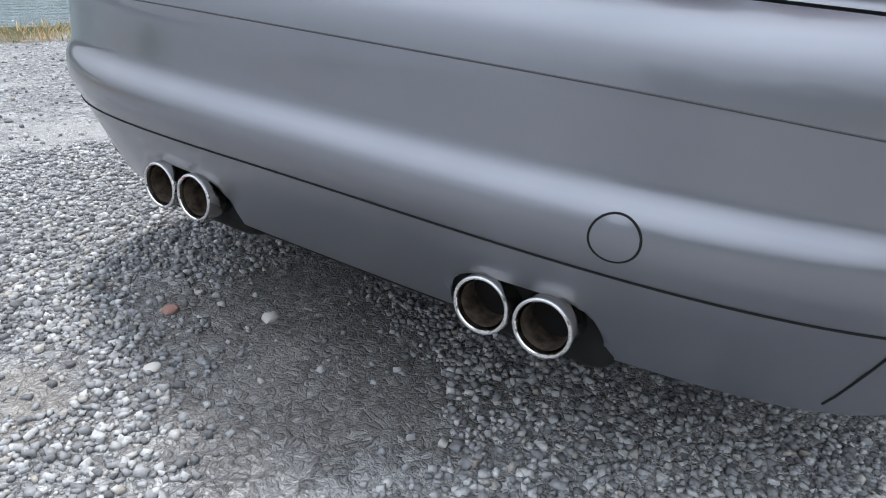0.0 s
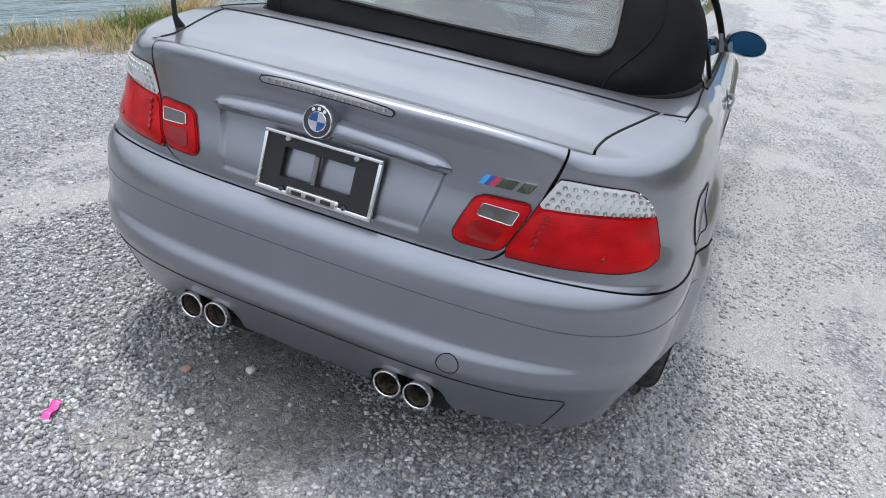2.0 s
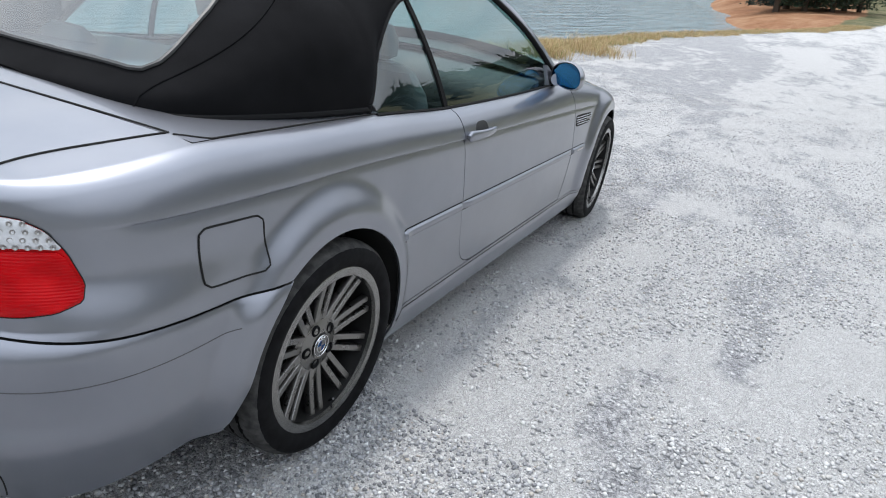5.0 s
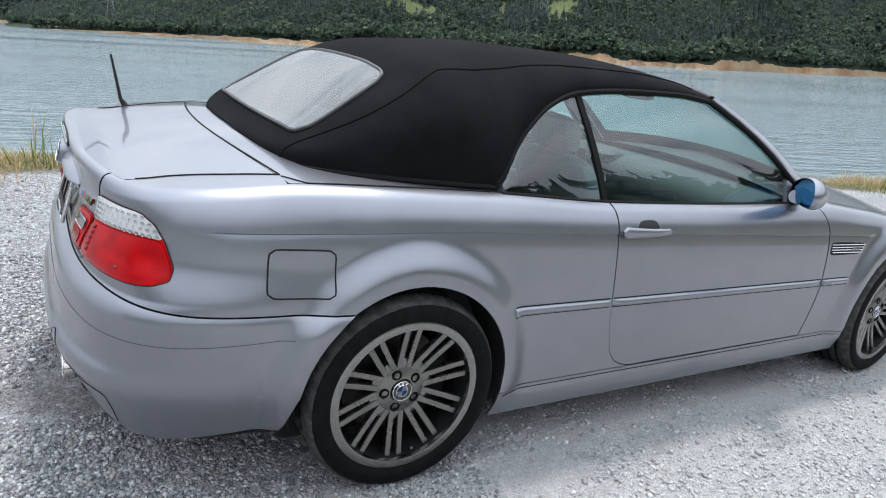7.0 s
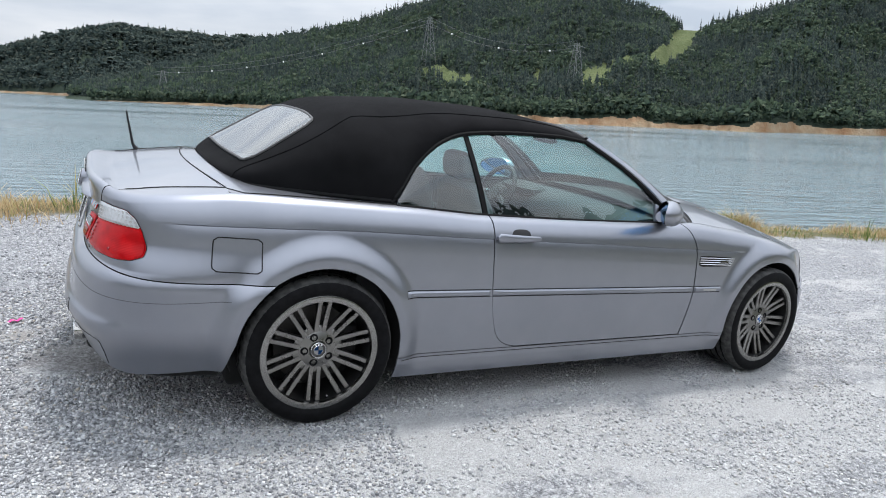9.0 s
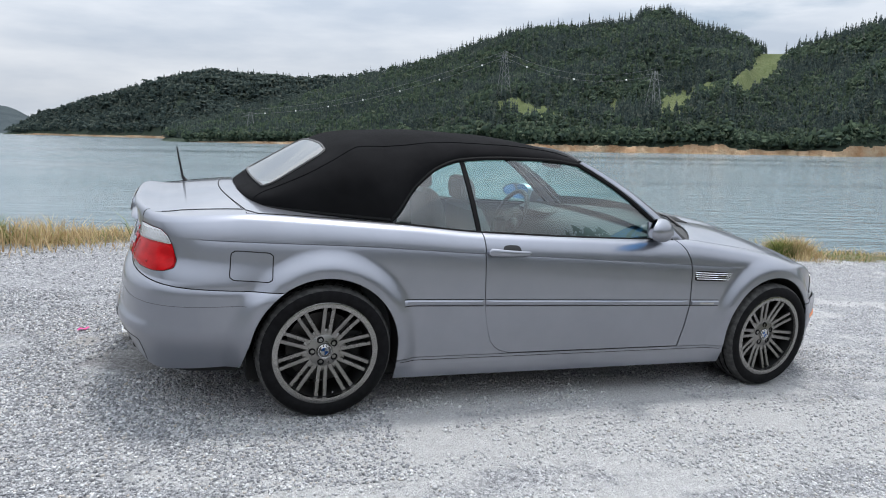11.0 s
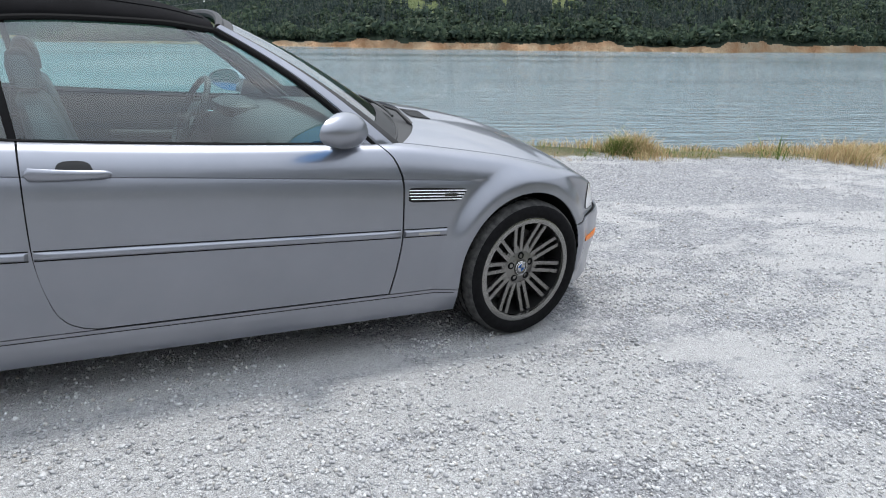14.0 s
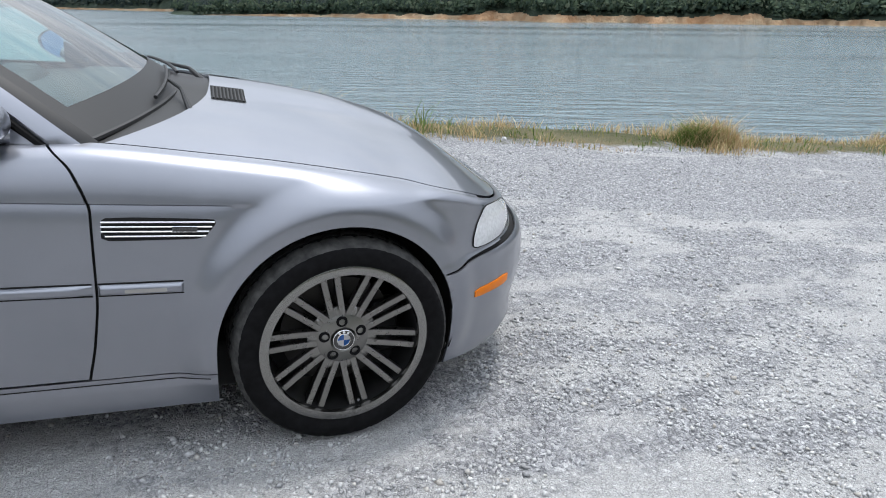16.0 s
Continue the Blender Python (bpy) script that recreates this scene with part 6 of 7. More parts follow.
def make_water():
    m = mat("lake_water", (0.15, 0.20, 0.22), 0.12, 0.0, IOR=1.33)
    L = m.node_tree.links
    c = node(m, "ShaderNodeTexCoord")
    turned = node(m, "ShaderNodeMapping"); turned.inputs["Rotation"].default_value = (0, 0, radians(22))
    L.new(c.outputs["Object"], turned.inputs[0])

    def drift(scale, detail, stretch):
        p = node(m, "ShaderNodeMapping", Scale=stretch)
        n = node(m, "ShaderNodeTexNoise", Scale=scale, Detail=detail, Roughness=0.55)
        L.new(turned.outputs[0], p.inputs[0]); L.new(p.outputs[0], n.inputs["Vector"])
        return n
    long = drift(1.0, 4, (0.22, 1.0, 1))
    short = drift(3.6, 3, (0.30, 1.0, 1))
    calm = drift(0.02, 5, (0.16, 1.5, 1))
    amount = ramp(m, calm.outputs["Fac"], [(0.36, (0.05,) * 3), (0.45, (0.32,) * 3), (0.60, (0.85,) * 3)])
    b1 = bump(m, long.outputs["Fac"], 0.5, 0.65)
    b2 = node(m, "ShaderNodeBump", Strength=0.5, Distance=0.22)
    L.new(short.outputs["Fac"], b2.inputs["Height"]); L.new(b2.outputs[0], b1.inputs["Normal"])
    L.new(amount.outputs[0], b1.inputs["Strength"]); L.new(amount.outputs[0], b2.inputs["Strength"])
    return m


gx, gy = np.meshgrid(np.linspace(-4000, 4000, 24), np.linspace(-30, 6000, 24), indexing="ij")
lake = tagged(new("water", mesh_of("water", np.stack([gx, gy, 0 * gx + WATER_Z], -1).reshape(-1, 3), quads(24, 24), (make_water(),), True)), "grey-green rippled lake water", "water", kind="structure")


# hills over the lake, by azimuth and distance: the near one, and a further one behind its left end
RIDGE = {"near": ([-5, 15, 25, 33, 38.8, 42.2, 43.2, 44.8, 46.4, 50, 52.3, 53.4, 55, 58, 63, 66, 70, 75, 79, 84.5, 88, 91, 93, 106], [3, 5, 7.8, 8.9, 7.7, 6.7, 6.45, 6.5, 7.2, 8.5, 9.55, 9.55, 8.9, 8.6, 8.2, 7.4, 6.1, 4.7, 3.4, 1.8, 0.8, 0.0, -1.2, -1.2]),
         "far": ([55, 66, 70, 73.5, 77, 81, 84, 88, 91, 95, 100, 101.5, 106], [4.2, 5.0, 5.0, 4.9, 4.5, 4.2, 4.3, 4.5, 3.85, 2.6, 0.8, 0.0, -1.0])}
SHORE = {"near": ([-5, 10, 28, 41, 60, 72, 80, 86, 91, 106], [700, 600, 430, 300, 290, 330, 400, 440, 470, 500]), "far": ([55, 84, 90, 95, 101, 106], [720, 720, 780, 980, 1500, 1700])}
DEPTH = {"near": ([0, 40, 53, 70, 84, 91], [320, 230, 290, 300, 210, 120]), "far": ([55, 90, 106], [330, 300, 250])}


def hill_point(a, k, which="near"):
    """Plan position and height at azimuth a (degrees); k is 0 at the shore, 1 at the ridge."""
    d0 = pchip(a, *SHORE[which])
    d1 = d0 + pchip(a, *DEPTH[which])
    kk = np.clip(k, 0, 1)
    wiggle = 14 * waves(a * 6, 0 * a, 21, 4, 50.0)
    d = d0 + wiggle * (1 - kk) + (d1 - d0) * k
    x, y = d * np.cos(np.radians(a)), d * np.sin(np.radians(a))
    h = np.tan(np.radians(pchip(a, *RIDGE[which]))) * d1 + 1.2
    # spurs and gullies run down the slope, so that the foot bulges and falls back
    spur = waves(a * 9 + 25 * kk, 60 * kk, 31, 4, 75.0)
    power = 1.12 + 0.42 * spur
    form = 0.08 * np.minimum(kk / 0.12, 1) ** 0.7 + 0.92 * kk ** power
    form = np.where(k < 1, form, 1.0 - (k - 1) * 1.4)
    gully = waves(x, y, 33, 4, 120.0) * 0.07 * np.sin(np.pi * kk) * np.maximum(h, 0)
    z = WATER_Z - 0.3 + (h - WATER_Z) * form + gully * step(0.06, 0.3, k)
    bank = 0.9 * step(0.0, 0.010, k) * np.clip((h - 2) / 20, 0, 1)
    return x, y, z + bank


def clearing(a, k):
    """Grassy openings in the forest: the cut under the saddle and a few glades."""
    cut = (np.abs(a - (43.8 + 3.6 * (1 - k) + 0.4 * np.sin(k * 9))) < 0.42 + 0.6 * k) & (k > 0.26)
    glade = ((a - 50.6 + (k - 0.25) * 5) / 1.7) ** 2 + ((k - 0.25) / 0.13) ** 2 < 1 + 0.4 * np.sin(a * 9)
    glade |= ((a - 48.4) / 1.0) ** 2 + ((k - 0.33) / 0.06) ** 2 < 1
    glade |= ((a - 62.5) / 2.6) ** 2 + ((k - 0.16) / 0.045) ** 2 < 1 + 0.4 * np.sin(a * 7)
    glade |= ((a - 55.5) / 0.5) ** 2 + ((k - 0.22) / 0.05) ** 2 < 1
    return cut | glade


FLOOR = make_turf("forest_floor", [(0.3, (0.034, 0.048, 0.036)), (0.6, (0.055, 0.075, 0.052)), (0.8, (0.085, 0.10, 0.066))], 0.06)
GLADE = make_turf("glade_grass", [(0.3, (0.09, 0.12, 0.05)), (0.6, (0.15, 0.175, 0.08)), (0.8, (0.24, 0.21, 0.13))], 0.05)
DRAWDOWN = make_turf("bare_shore", [(0.25, (0.30, 0.15, 0.075)), (0.42, (0.46, 0.27, 0.15)), (0.58, (0.56, 0.42, 0.28)), (0.8, (0.66, 0.58, 0.46))], 0.045)
for which, a0, a1, na, label in (("near", -5, 94, 560, "steep wooded hill across the lake"), ("far", 56, 103, 260, "further wooded hill along the lake")):
    nk = 96
    A, K = np.meshgrid(np.linspace(a0, a1, na), np.concatenate([np.linspace(0, 0.05, 20), np.linspace(0.06, 1.3, nk - 20)]), indexing="ij")
    HX, HY, HZ = hill_point(A, K, which)
    q = quads(na, nk)
    qa, qk = [b.reshape(-1)[q].mean(1) for b in (A, K)]
    bare = qk < (0.0125 + 0.006 * waves(qa * 6, 0 * qa, 77, 4, 14.0)) * (1.3 if which == "far" else 1)
    kind = np.where(bare, 2, np.where(clearing(qa, qk) & (qk > 0.07) & (which == "near"), 1, 0))
    tagged(new("hill", mesh_of("hill", np.stack([HX, HY, HZ], -1).reshape(-1, 3), q, (FLOOR, GLADE, DRAWDOWN), True, kind)), label, "hill", kind="structure")
# a last far hill low on the horizon, haze painted into its bluish tones
a = np.radians(np.linspace(100, 128, 60))
r_ = 2900
el = pchip(np.degrees(a), [100, 101.5, 103, 106, 112, 128], [1.1, 1.95, 2.1, 1.5, 0.8, 0.5])
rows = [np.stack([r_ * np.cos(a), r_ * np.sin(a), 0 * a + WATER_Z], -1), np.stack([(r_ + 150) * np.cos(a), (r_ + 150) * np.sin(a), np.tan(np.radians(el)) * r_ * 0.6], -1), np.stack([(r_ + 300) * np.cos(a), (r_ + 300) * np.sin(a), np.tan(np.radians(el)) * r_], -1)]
tagged(new("far_hill", mesh_of("far_hill", np.concatenate(rows), quads(3, 60), (make_turf("hazed_forest", [(0.3, (0.055, 0.070, 0.078)), (0.7, (0.085, 0.105, 0.112))], 0.02),), True)), "low wooded hill far along the lake", "hill", kind="structure")


def make_leaf(name, stops):
    m = mat(name, (0.05, 0.08, 0.03), 0.85)
    m.node_tree.nodes["Principled BSDF"].inputs["Specular IOR Level"].default_value = 0.12
    g = node(m, "ShaderNodeNewGeometry")
    tone = ramp(m, g.outputs["Random Per Island"], stops).outputs[0]
    to(m, tone, "Base Color")
    nt = m.node_tree
    thin = node(m, "ShaderNodeBsdfTranslucent"); nt.links.new(tone, thin.inputs[0])
    x = node(m, "ShaderNodeMixShader"); x.inputs[0].default_value = 0.4
    nt.links.new(nt.nodes["Principled BSDF"].outputs[0], x.inputs[1]); nt.links.new(thin.outputs[0], x.inputs[2])
    nt.links.new(x.outputs[0], nt.nodes["Material Output"].inputs[0])
    return m


# greens shifted towards blue: the hills' haze is put into the leaf colours
PINE = make_leaf("pine_needles", [(0.0, (0.029, 0.044, 0.043)), (0.5, (0.050, 0.071, 0.066)), (0.85, (0.078, 0.100, 0.083)), (1.0, (0.108, 0.122, 0.100))])
LEAF = make_leaf("broad_leaves", [(0.0, (0.045, 0.068, 0.054)), (0.5, (0.072, 0.105, 0.072)), (0.85, (0.101, 0.138, 0.086)), (1.0, (0.137, 0.163, 0.112))])


def pine_form(r, tiers=5, arms=6):
    """Points and triangles of one conifer, one metre high."""
    v, f = [], []
    for t in range(tiers):
        k = t / (tiers - 1)
        z = 0.10 + 0.74 * k
        rad = 0.20 * (1 - k) ** 0.85 + 0.035
        c = len(v)
        v.append((0, 0, z + 0.20 - 0.04 * k))
        turn = r.uniform(0, 6)
        for i in range(arms):
            a = turn + 2 * np.pi * i / arms + r.uniform(-0.2, 0.2)
            q = rad * (r.uniform(0.85, 1.25) if i % 2 else r.uniform(0.35, 0.6))
            v.append((q * np.cos(a), q * np.sin(a), z - (0.03 if i % 2 else -0.02) + r.uniform(-0.02, 0.02)))
        for i in range(arms):
            f.append((c, c + 1 + i, c + 1 + (i + 1) % arms))
    return np.array(v), np.array(f)


def broad_form(r, clumps=9):
    """Points and triangles of one round-crowned tree, one metre high: leaf sprays about a lumpy crown."""
    v, f = [], []
    lobes = [(r.uniform(-0.22, 0.22), r.uniform(-0.22, 0.22), r.uniform(0.42, 0.75), r.uniform(0.18, 0.30)) for _ in range(5)]
    for i in range(clumps):
        x, y, z, q = lobes[i % 5]
        d = r.normal(size=3); d /= np.linalg.norm(d); d[2] = abs(d[2]) * 0.9 - 0.15
        p = np.array([x, y, z]) + d * q
        n = d + r.normal(size=3) * 0.35
        n /= np.linalg.norm(n)
        a = np.cross(n, [0.3, 0.1, 1]); a /= np.linalg.norm(a); b = np.cross(n, a)
        s = r.uniform(0.15, 0.24)
        c = len(v)
        ang = np.sort(r.uniform(0, 2 * np.pi, 5))
        v.append(p + n * s * 0.35)
        for t in ang:
            v.append(p + (a * np.cos(t) + b * np.sin(t)) * s * r.uniform(0.7, 1.2) - n * s * 0.2)
        for j in range(5):
            f.append((c, c + 1 + j, c + 1 + (j + 1) % 5))
    return np.array(v), np.array(f)


def plant(form, x, y, z, height, spread, r):
    """Copies of one form at many places, each turned and sized."""
    v, f = form
    a = r.uniform(0, 2 * np.pi, len(x))
    c, s = np.cos(a)[:, None], np.sin(a)[:, None]
    w = (height * spread)[:, None]
    px = (v[None, :, 0] * c - v[None, :, 1] * s) * w + x[:, None]
    py = (v[None, :, 0] * s + v[None, :, 1] * c) * w + y[:, None]
    pz = v[None, :, 2] * height[:, None] + z[:, None]
    return mass(np.stack([px, py, pz], -1), f)


def woods(name, label, count, forms, material, seed, pick, hmin, hmax, spread):
    r = np.random.RandomState(seed)
    vs, fs, base = [], [], 0
    for form in forms:
        x, y, z = pick(r, count // len(forms))
        far = np.clip((np.hypot(x, y) - 280) / 600, 0, 1.2) if hmax < 9 else 0
        h = (r.uniform(hmin, hmax, len(x)) + 4.5 * far) * np.where(r.uniform(size=len(x)) < 0.12, 1.35, 1)
        v, f = plant(form, x, y, z - 0.3, h, r.uniform(spread * 0.8, spread * 1.25, len(x)), r)
        vs.append(v); fs.append(f + base); base += len(v)
    me = mesh_of(name, np.concatenate(vs), np.concatenate(fs), (material,))
    return tagged(new(name, me), label, "woods", kind="stuff")


rr = np.random.RandomState(7)
PINES = [pine_form(rr) for _ in range(5)]
BROADS = [broad_form(rr) for _ in range(5)]


def on_hills(low, high, bias, sign, which="near"):
    """Places on a hill; conifers and round crowns keep to patches of their own."""
    def pick(r, n):
        a = r.uniform(*((14, 92) if which == "near" else (62, 101.5)), n * 4)
        k = low + (high - low) * r.uniform(size=n * 4) ** bias
        patchy = waves(a * 14, k * 420, 55, 4, 110.0)
        keep = (r.uniform(size=n * 4) < 0.5 + sign * 0.9 * patchy)
        if which == "near":
            keep &= ~clearing(a, k)
        a, k = a[keep][:n], k[keep][:n]
        x, y, z = hill_point(a, k, which)
        ok = z > WATER_Z + 2
        return x[ok], y[ok], z[ok]
    return pick


woods("pine_woods", "dense dark green conifers on the hill", 20000, PINES, PINE, 11, on_hills(0.020, 1.05, 0.9, 1), 3.6, 7.2, 0.8)
woods("broadleaf_woods", "mid green round-crowned trees on the hill", 17000, BROADS, LEAF, 12, on_hills(0.017, 1.0, 1.1, -1), 2.4, 4.2, 1.2)
woods("far_woods", "trees on the further hill", 9000, PINES[:2] + BROADS[:2], PINE, 17, on_hills(0.03, 1.04, 0.9, 0.5, "far"), 4.0, 7, 1.5)


def on_ridge(r, n):
    a = r.uniform(16, 90, n)
    k = r.uniform(0.985, 1.02, n)
    keep = (np.abs(a - 45) > 1.4)
    return hill_point(a[keep], k[keep])


woods("ridge_pines", "conifers standing along the skyline", 260, PINES, PINE, 13, on_ridge, 3, 8, 0.6)


def on_shore(r, n):
    a = r.uniform(24, 90, n)
    return hill_point(a, r.uniform(0.0145, 0.035, n))


woods("shore_trees", "trees standing along the bare shore", 1500, BROADS + PINES[:2], LEAF, 14, on_shore, 2.6, 6.0, 1.05)


# slope behind the camera and the way ahead
def behind(r, n):
    x = r.uniform(-120, 220, n)
    y = road_right(x) - np.where(x > 22, 6, 38) - r.uniform(0, 1, n) ** 0.8 * 110
    keep = ~((x > 20) & (y > road_right(x) - 24))
    x, y = x[keep], y[keep]
    return x, y, ground_z(x, y)


woods("slope_pines", "conifers on the slope above the lot", 620, PINES, PINE, 15, behind, 9, 18, 1.1)
woods("slope_trees", "round-crowned trees on the slope above the lot", 420, BROADS, LEAF, 16, behind, 6, 12, 1.1)


# unseen trees behind the tail, added so that the paint there reflects something dark
def uphill(r, n):
    x = r.uniform(-130, -34, n); y = r.uniform(-60, -1.0, n)
    return x, y, ground_z(x, y)


woods("unseen_tail_woods", "unseen round-crowned trees added to darken the tail's reflections", 260, BROADS, LEAF, 18, uphill, 4, 8, 1.1)
# ---- trees by the spit and on the far slope, each a tree of its own ----
BARK = mat("bark", (0.10, 0.07, 0.05), 0.9)
bump(BARK, noise_tex(BARK, 12, 5, 0.6, (1, 1, 0.2)).outputs["Fac"], 0.8, 0.05)


def tree(x, y, height, width, seed, label, conifer=False):
    """A tapered trunk with limbs, and a crown of many small leaf sprays with gaps."""
    r = np.random.RandomState(seed)
    z = float(ground_z(x, y)) - 0.05
    t = tagged(new("tree"), label, "tree", "trees at the lot's far end")
    t.location = (x, y, z)
    bm = bmesh.new()
    tube(bm, [(0, 0, 0), (0.05, 0.02, height * 0.3), (0.0, 0.05, height * 0.65), (0.03, 0, height * 0.97)], [height * 0.030, height * 0.022, height * 0.012, 0.02], 8)
    tips = []
    for i in range(16):
        h = height * (0.06 + 0.86 * (i + r.uniform(0, 0.6)) / 16)
        k = h / height
        reach = width * (1.05 - k if conifer else math.sin(math.pi * min(0.95, k * 0.75 + 0.2))) * r.uniform(0.75, 1.1)
        a = i * 2.4 + r.uniform(-0.4, 0.4)
        e = (reach * math.cos(a), reach * math.sin(a), h + (-0.05 if conifer else 0.22) * reach)
        tube(bm, [(0.03 * math.cos(a), 0.03 * math.sin(a), h - 0.1), (e[0] * 0.5, e[1] * 0.5, h + 0.02), e], [height * 0.009, height * 0.005, 0.012], 5)
        tips.append((h, a, reach))
    part("trunk", bm, BARK, t)
    vs, fs, base = [], [], 0
    n = 4200
    pts = []
    for i in range(n):
        h, a, reach = tips[r.randint(len(tips))]
        d = reach * r.uniform(0.15, 1.08) ** 0.7
        p = np.array([d * math.cos(a), d * math.sin(a), h + (0.2 * d if not conifer else -0.05 * d)]) + r.normal(size=3) * width * (0.10 if conifer else 0.17)
        pts.append(p)
    pts = np.array(pts)
    pts = np.concatenate([pts, np.stack([r.normal(size=80) * width * 0.08, r.normal(size=80) * width * 0.08, height * r.uniform(0.75, 1.03, 80)], -1)])
    pts[:, 2] = np.maximum(pts[:, 2], height * 0.06)
    m = len(pts)
    nrm = r.normal(size=(m, 3)); nrm[:, 2] = np.abs(nrm[:, 2]) + 0.3; nrm /= np.linalg.norm(nrm, axis=1)[:, None]
    u_ = np.cross(nrm, r.normal(size=(m, 3))); u_ /= np.linalg.norm(u_, axis=1)[:, None]; w_ = np.cross(nrm, u_)
    s = (width * r.uniform(0.035, 0.075, m))[:, None]
    quad = np.stack([pts - u_ * s, pts - w_ * s * 0.45 + nrm * s * 0.2, pts + u_ * s, pts + w_ * s * 0.45 + nrm * s * 0.2], 1)
    v, f = mass(quad, np.array([[0, 1, 2, 3]]))
    ob = new("crown", mesh_of("crown", v, f, (PINE if conifer else LEAF,)))
    ob.parent = t
    return t


for i, (x, y, h, w, con) in enumerate(((60, 2.0, 8.5, 2.8, True), (61, 0.1, 7.5, 3.2, False), (63, 1.5, 9.0, 3.0, True), (65, -0.6, 9.0, 3.4, False), (68, 0.2, 11, 3.2, True), (70, 2.2, 8.5, 3.4, False), (62, -1.8, 7.0, 2.8, False), (64, -2.6, 8.0, 2.4, True), (75, -1.7, 10.5, 3.2, True), (80, 0.6, 9, 3.6, False), (66, -3.7, 6.5, 2.6, False), (86, -2.9, 10, 3.4, True), (96, -3.2, 10, 3.6, True), (106, -4.9, 11, 3.6, False))):
    tree(x, y, h, w, 40 + i, "dark green conifer at the water's edge" if con else "bushy dark green tree at the water's edge", con)
for i, (x, y, h, w, con) in enumerate(((60, -12.9, 3.4, 1.3, False), (63, -18.1, 4.6, 1.7, True), (74, -19.3, 5.5, 2.0, False), (90, -17.1, 5, 1.8, True), (105, -23.0, 7, 2.4, False), (120, -23.9, 8, 2.6, True), (125, -14.5, 6, 2.2, False), (48, -17.2, 3.0, 1.3, False))):
    tree(x, y, h, w, 60 + i, "lone conifer on the dry grass slope" if con else "lone bushy tree on the dry grass slope", con)

# ---- grass along the bank, and on the slope ----
def grass(name, label, count, seed, place, hmin, hmax, material):
    r = np.random.RandomState(seed)
    x, y, hs = place(r, count)
    n = len(x)
    z = ground_z(x, y) - 0.02
    h = r.uniform(hmin, hmax, n) * hs
    a = r.uniform(0, 2 * np.pi, n); lean = r.uniform(0.2, 1.5, n) * h
    w = r.uniform(0.002, 0.005, n) * (1 + 0.7 * h)
    dx, dy = np.cos(a), np.sin(a)
    bx, by = -dy * w, dx * w
    P = np.stack([x, y, z], -1)
    D = np.stack([dx, dy, 0 * dx], -1); B = np.stack([bx, by, 0 * bx], -1); U = np.array([0, 0, 1.0])
    v = np.stack([P - B, P + B, P + D * (lean * 0.35)[:, None] + U * (h * 0.6)[:, None] + B * 0.8, P + D * (lean * 0.35)[:, None] + U * (h * 0.6)[:, None] - B * 0.8, P + D * lean[:, None] + U * h[:, None]], 1)
    va, fa = mass(v, np.array([[0, 1, 2], [0, 2, 3], [3, 2, 4]]))
    return tagged(new(name, mesh_of(name, va, fa, (material,))), label, "grass", kind="stuff")


STRAW = make_leaf("straw_grass", [(0.0, (0.31, 0.21, 0.11)), (0.4, (0.46, 0.34, 0.19)), (0.75, (0.60, 0.48, 0.29)), (0.9, (0.36, 0.31, 0.14)), (1.0, (0.19, 0.22, 0.07))])
GREEN = make_leaf("green_grass", [(0.0, (0.06, 0.10, 0.025)), (0.5, (0.11, 0.17, 0.04)), (0.8, (0.20, 0.23, 0.07)), (1.0, (0.36, 0.28, 0.12))])


def strip(x0, x1, width, clump):
    def place(r, n):
        x = r.uniform(x0, x1, n)
        y = edge_y(x) + 0.1 + 0.25 * waves(x, 0 * x, 71, 3, 2.5) + r.uniform(0, 1, n) ** 1.2 * width
        c = waves(x, y, 72, 3, clump)
        keep = r.uniform(size=n) < 0.45 + 0.9 * c
        x, y, c = x[keep], y[keep], c[keep]
        return x, y, (0.6 + 0.55 * np.clip(c + 0.35, 0, 1.2)) * np.where(x < 1.5, 0.6, 1.0)
    return place


grass("straw_grass", "dry straw-coloured grass along the bank", 85000, 81, strip(-14, 46, 1.5, 2.4), 0.04, 0.18, STRAW)
grass("green_grass", "green grass and weeds along the bank", 9000, 82, strip(-14, 20, 1.3, 1.2), 0.04, 0.13, GREEN)


def tuft(cx, cy, size, tall):
    def place(r, n):
        x = cx + r.normal(size=n) * size; y = cy + r.normal(size=n) * size * 0.7
        d = np.hypot(x - cx, y - cy) / size
        return x, y, tall * np.clip(1.25 - 0.3 * d, 0.2, 1.2)
    return place


for cx, cy, size, tall, mt in ((7.45, 3.25, 0.20, 1.0, STRAW), (7.25, 3.25, 0.13, 0.8, GREEN), (3.2, 3.9, 0.28, 1.1, STRAW), (2.7, 3.85, 0.3, 0.8, GREEN), (-2.4, 3.3, 0.16, 0.9, GREEN), (-1.9, 3.3, 0.4, 0.8, STRAW), (10.9, 2.5, 0.3, 1.1, STRAW), (13.0, 2.3, 0.5, 1.2, STRAW)):
    grass("grass_tuft", "tall tuft of dry grass on the bank" if mt is STRAW else "tall tuft of green weeds on the bank", 900, int(100 + cx * 10), tuft(cx, cy, size, tall), 0.12, 0.32, mt)


for cx, cy in ((7.15, 3.35), (-2.6, 3.35), (4.4, 3.6), (9.6, 2.75), (-0.9, 3.6)):
    grass("weed_stalks", "thin tall weed stalks on the bank", 34, int(200 + cx * 10), tuft(cx, cy, 0.13, 1.4), 0.10, 0.30, GREEN)


def slope_strip(r, n):
    x = r.uniform(14, 75, n); y = road_right(x) - r.uniform(0, 1, n) ** 1.6 * 16
    return x, y, np.ones(n) * 1.5


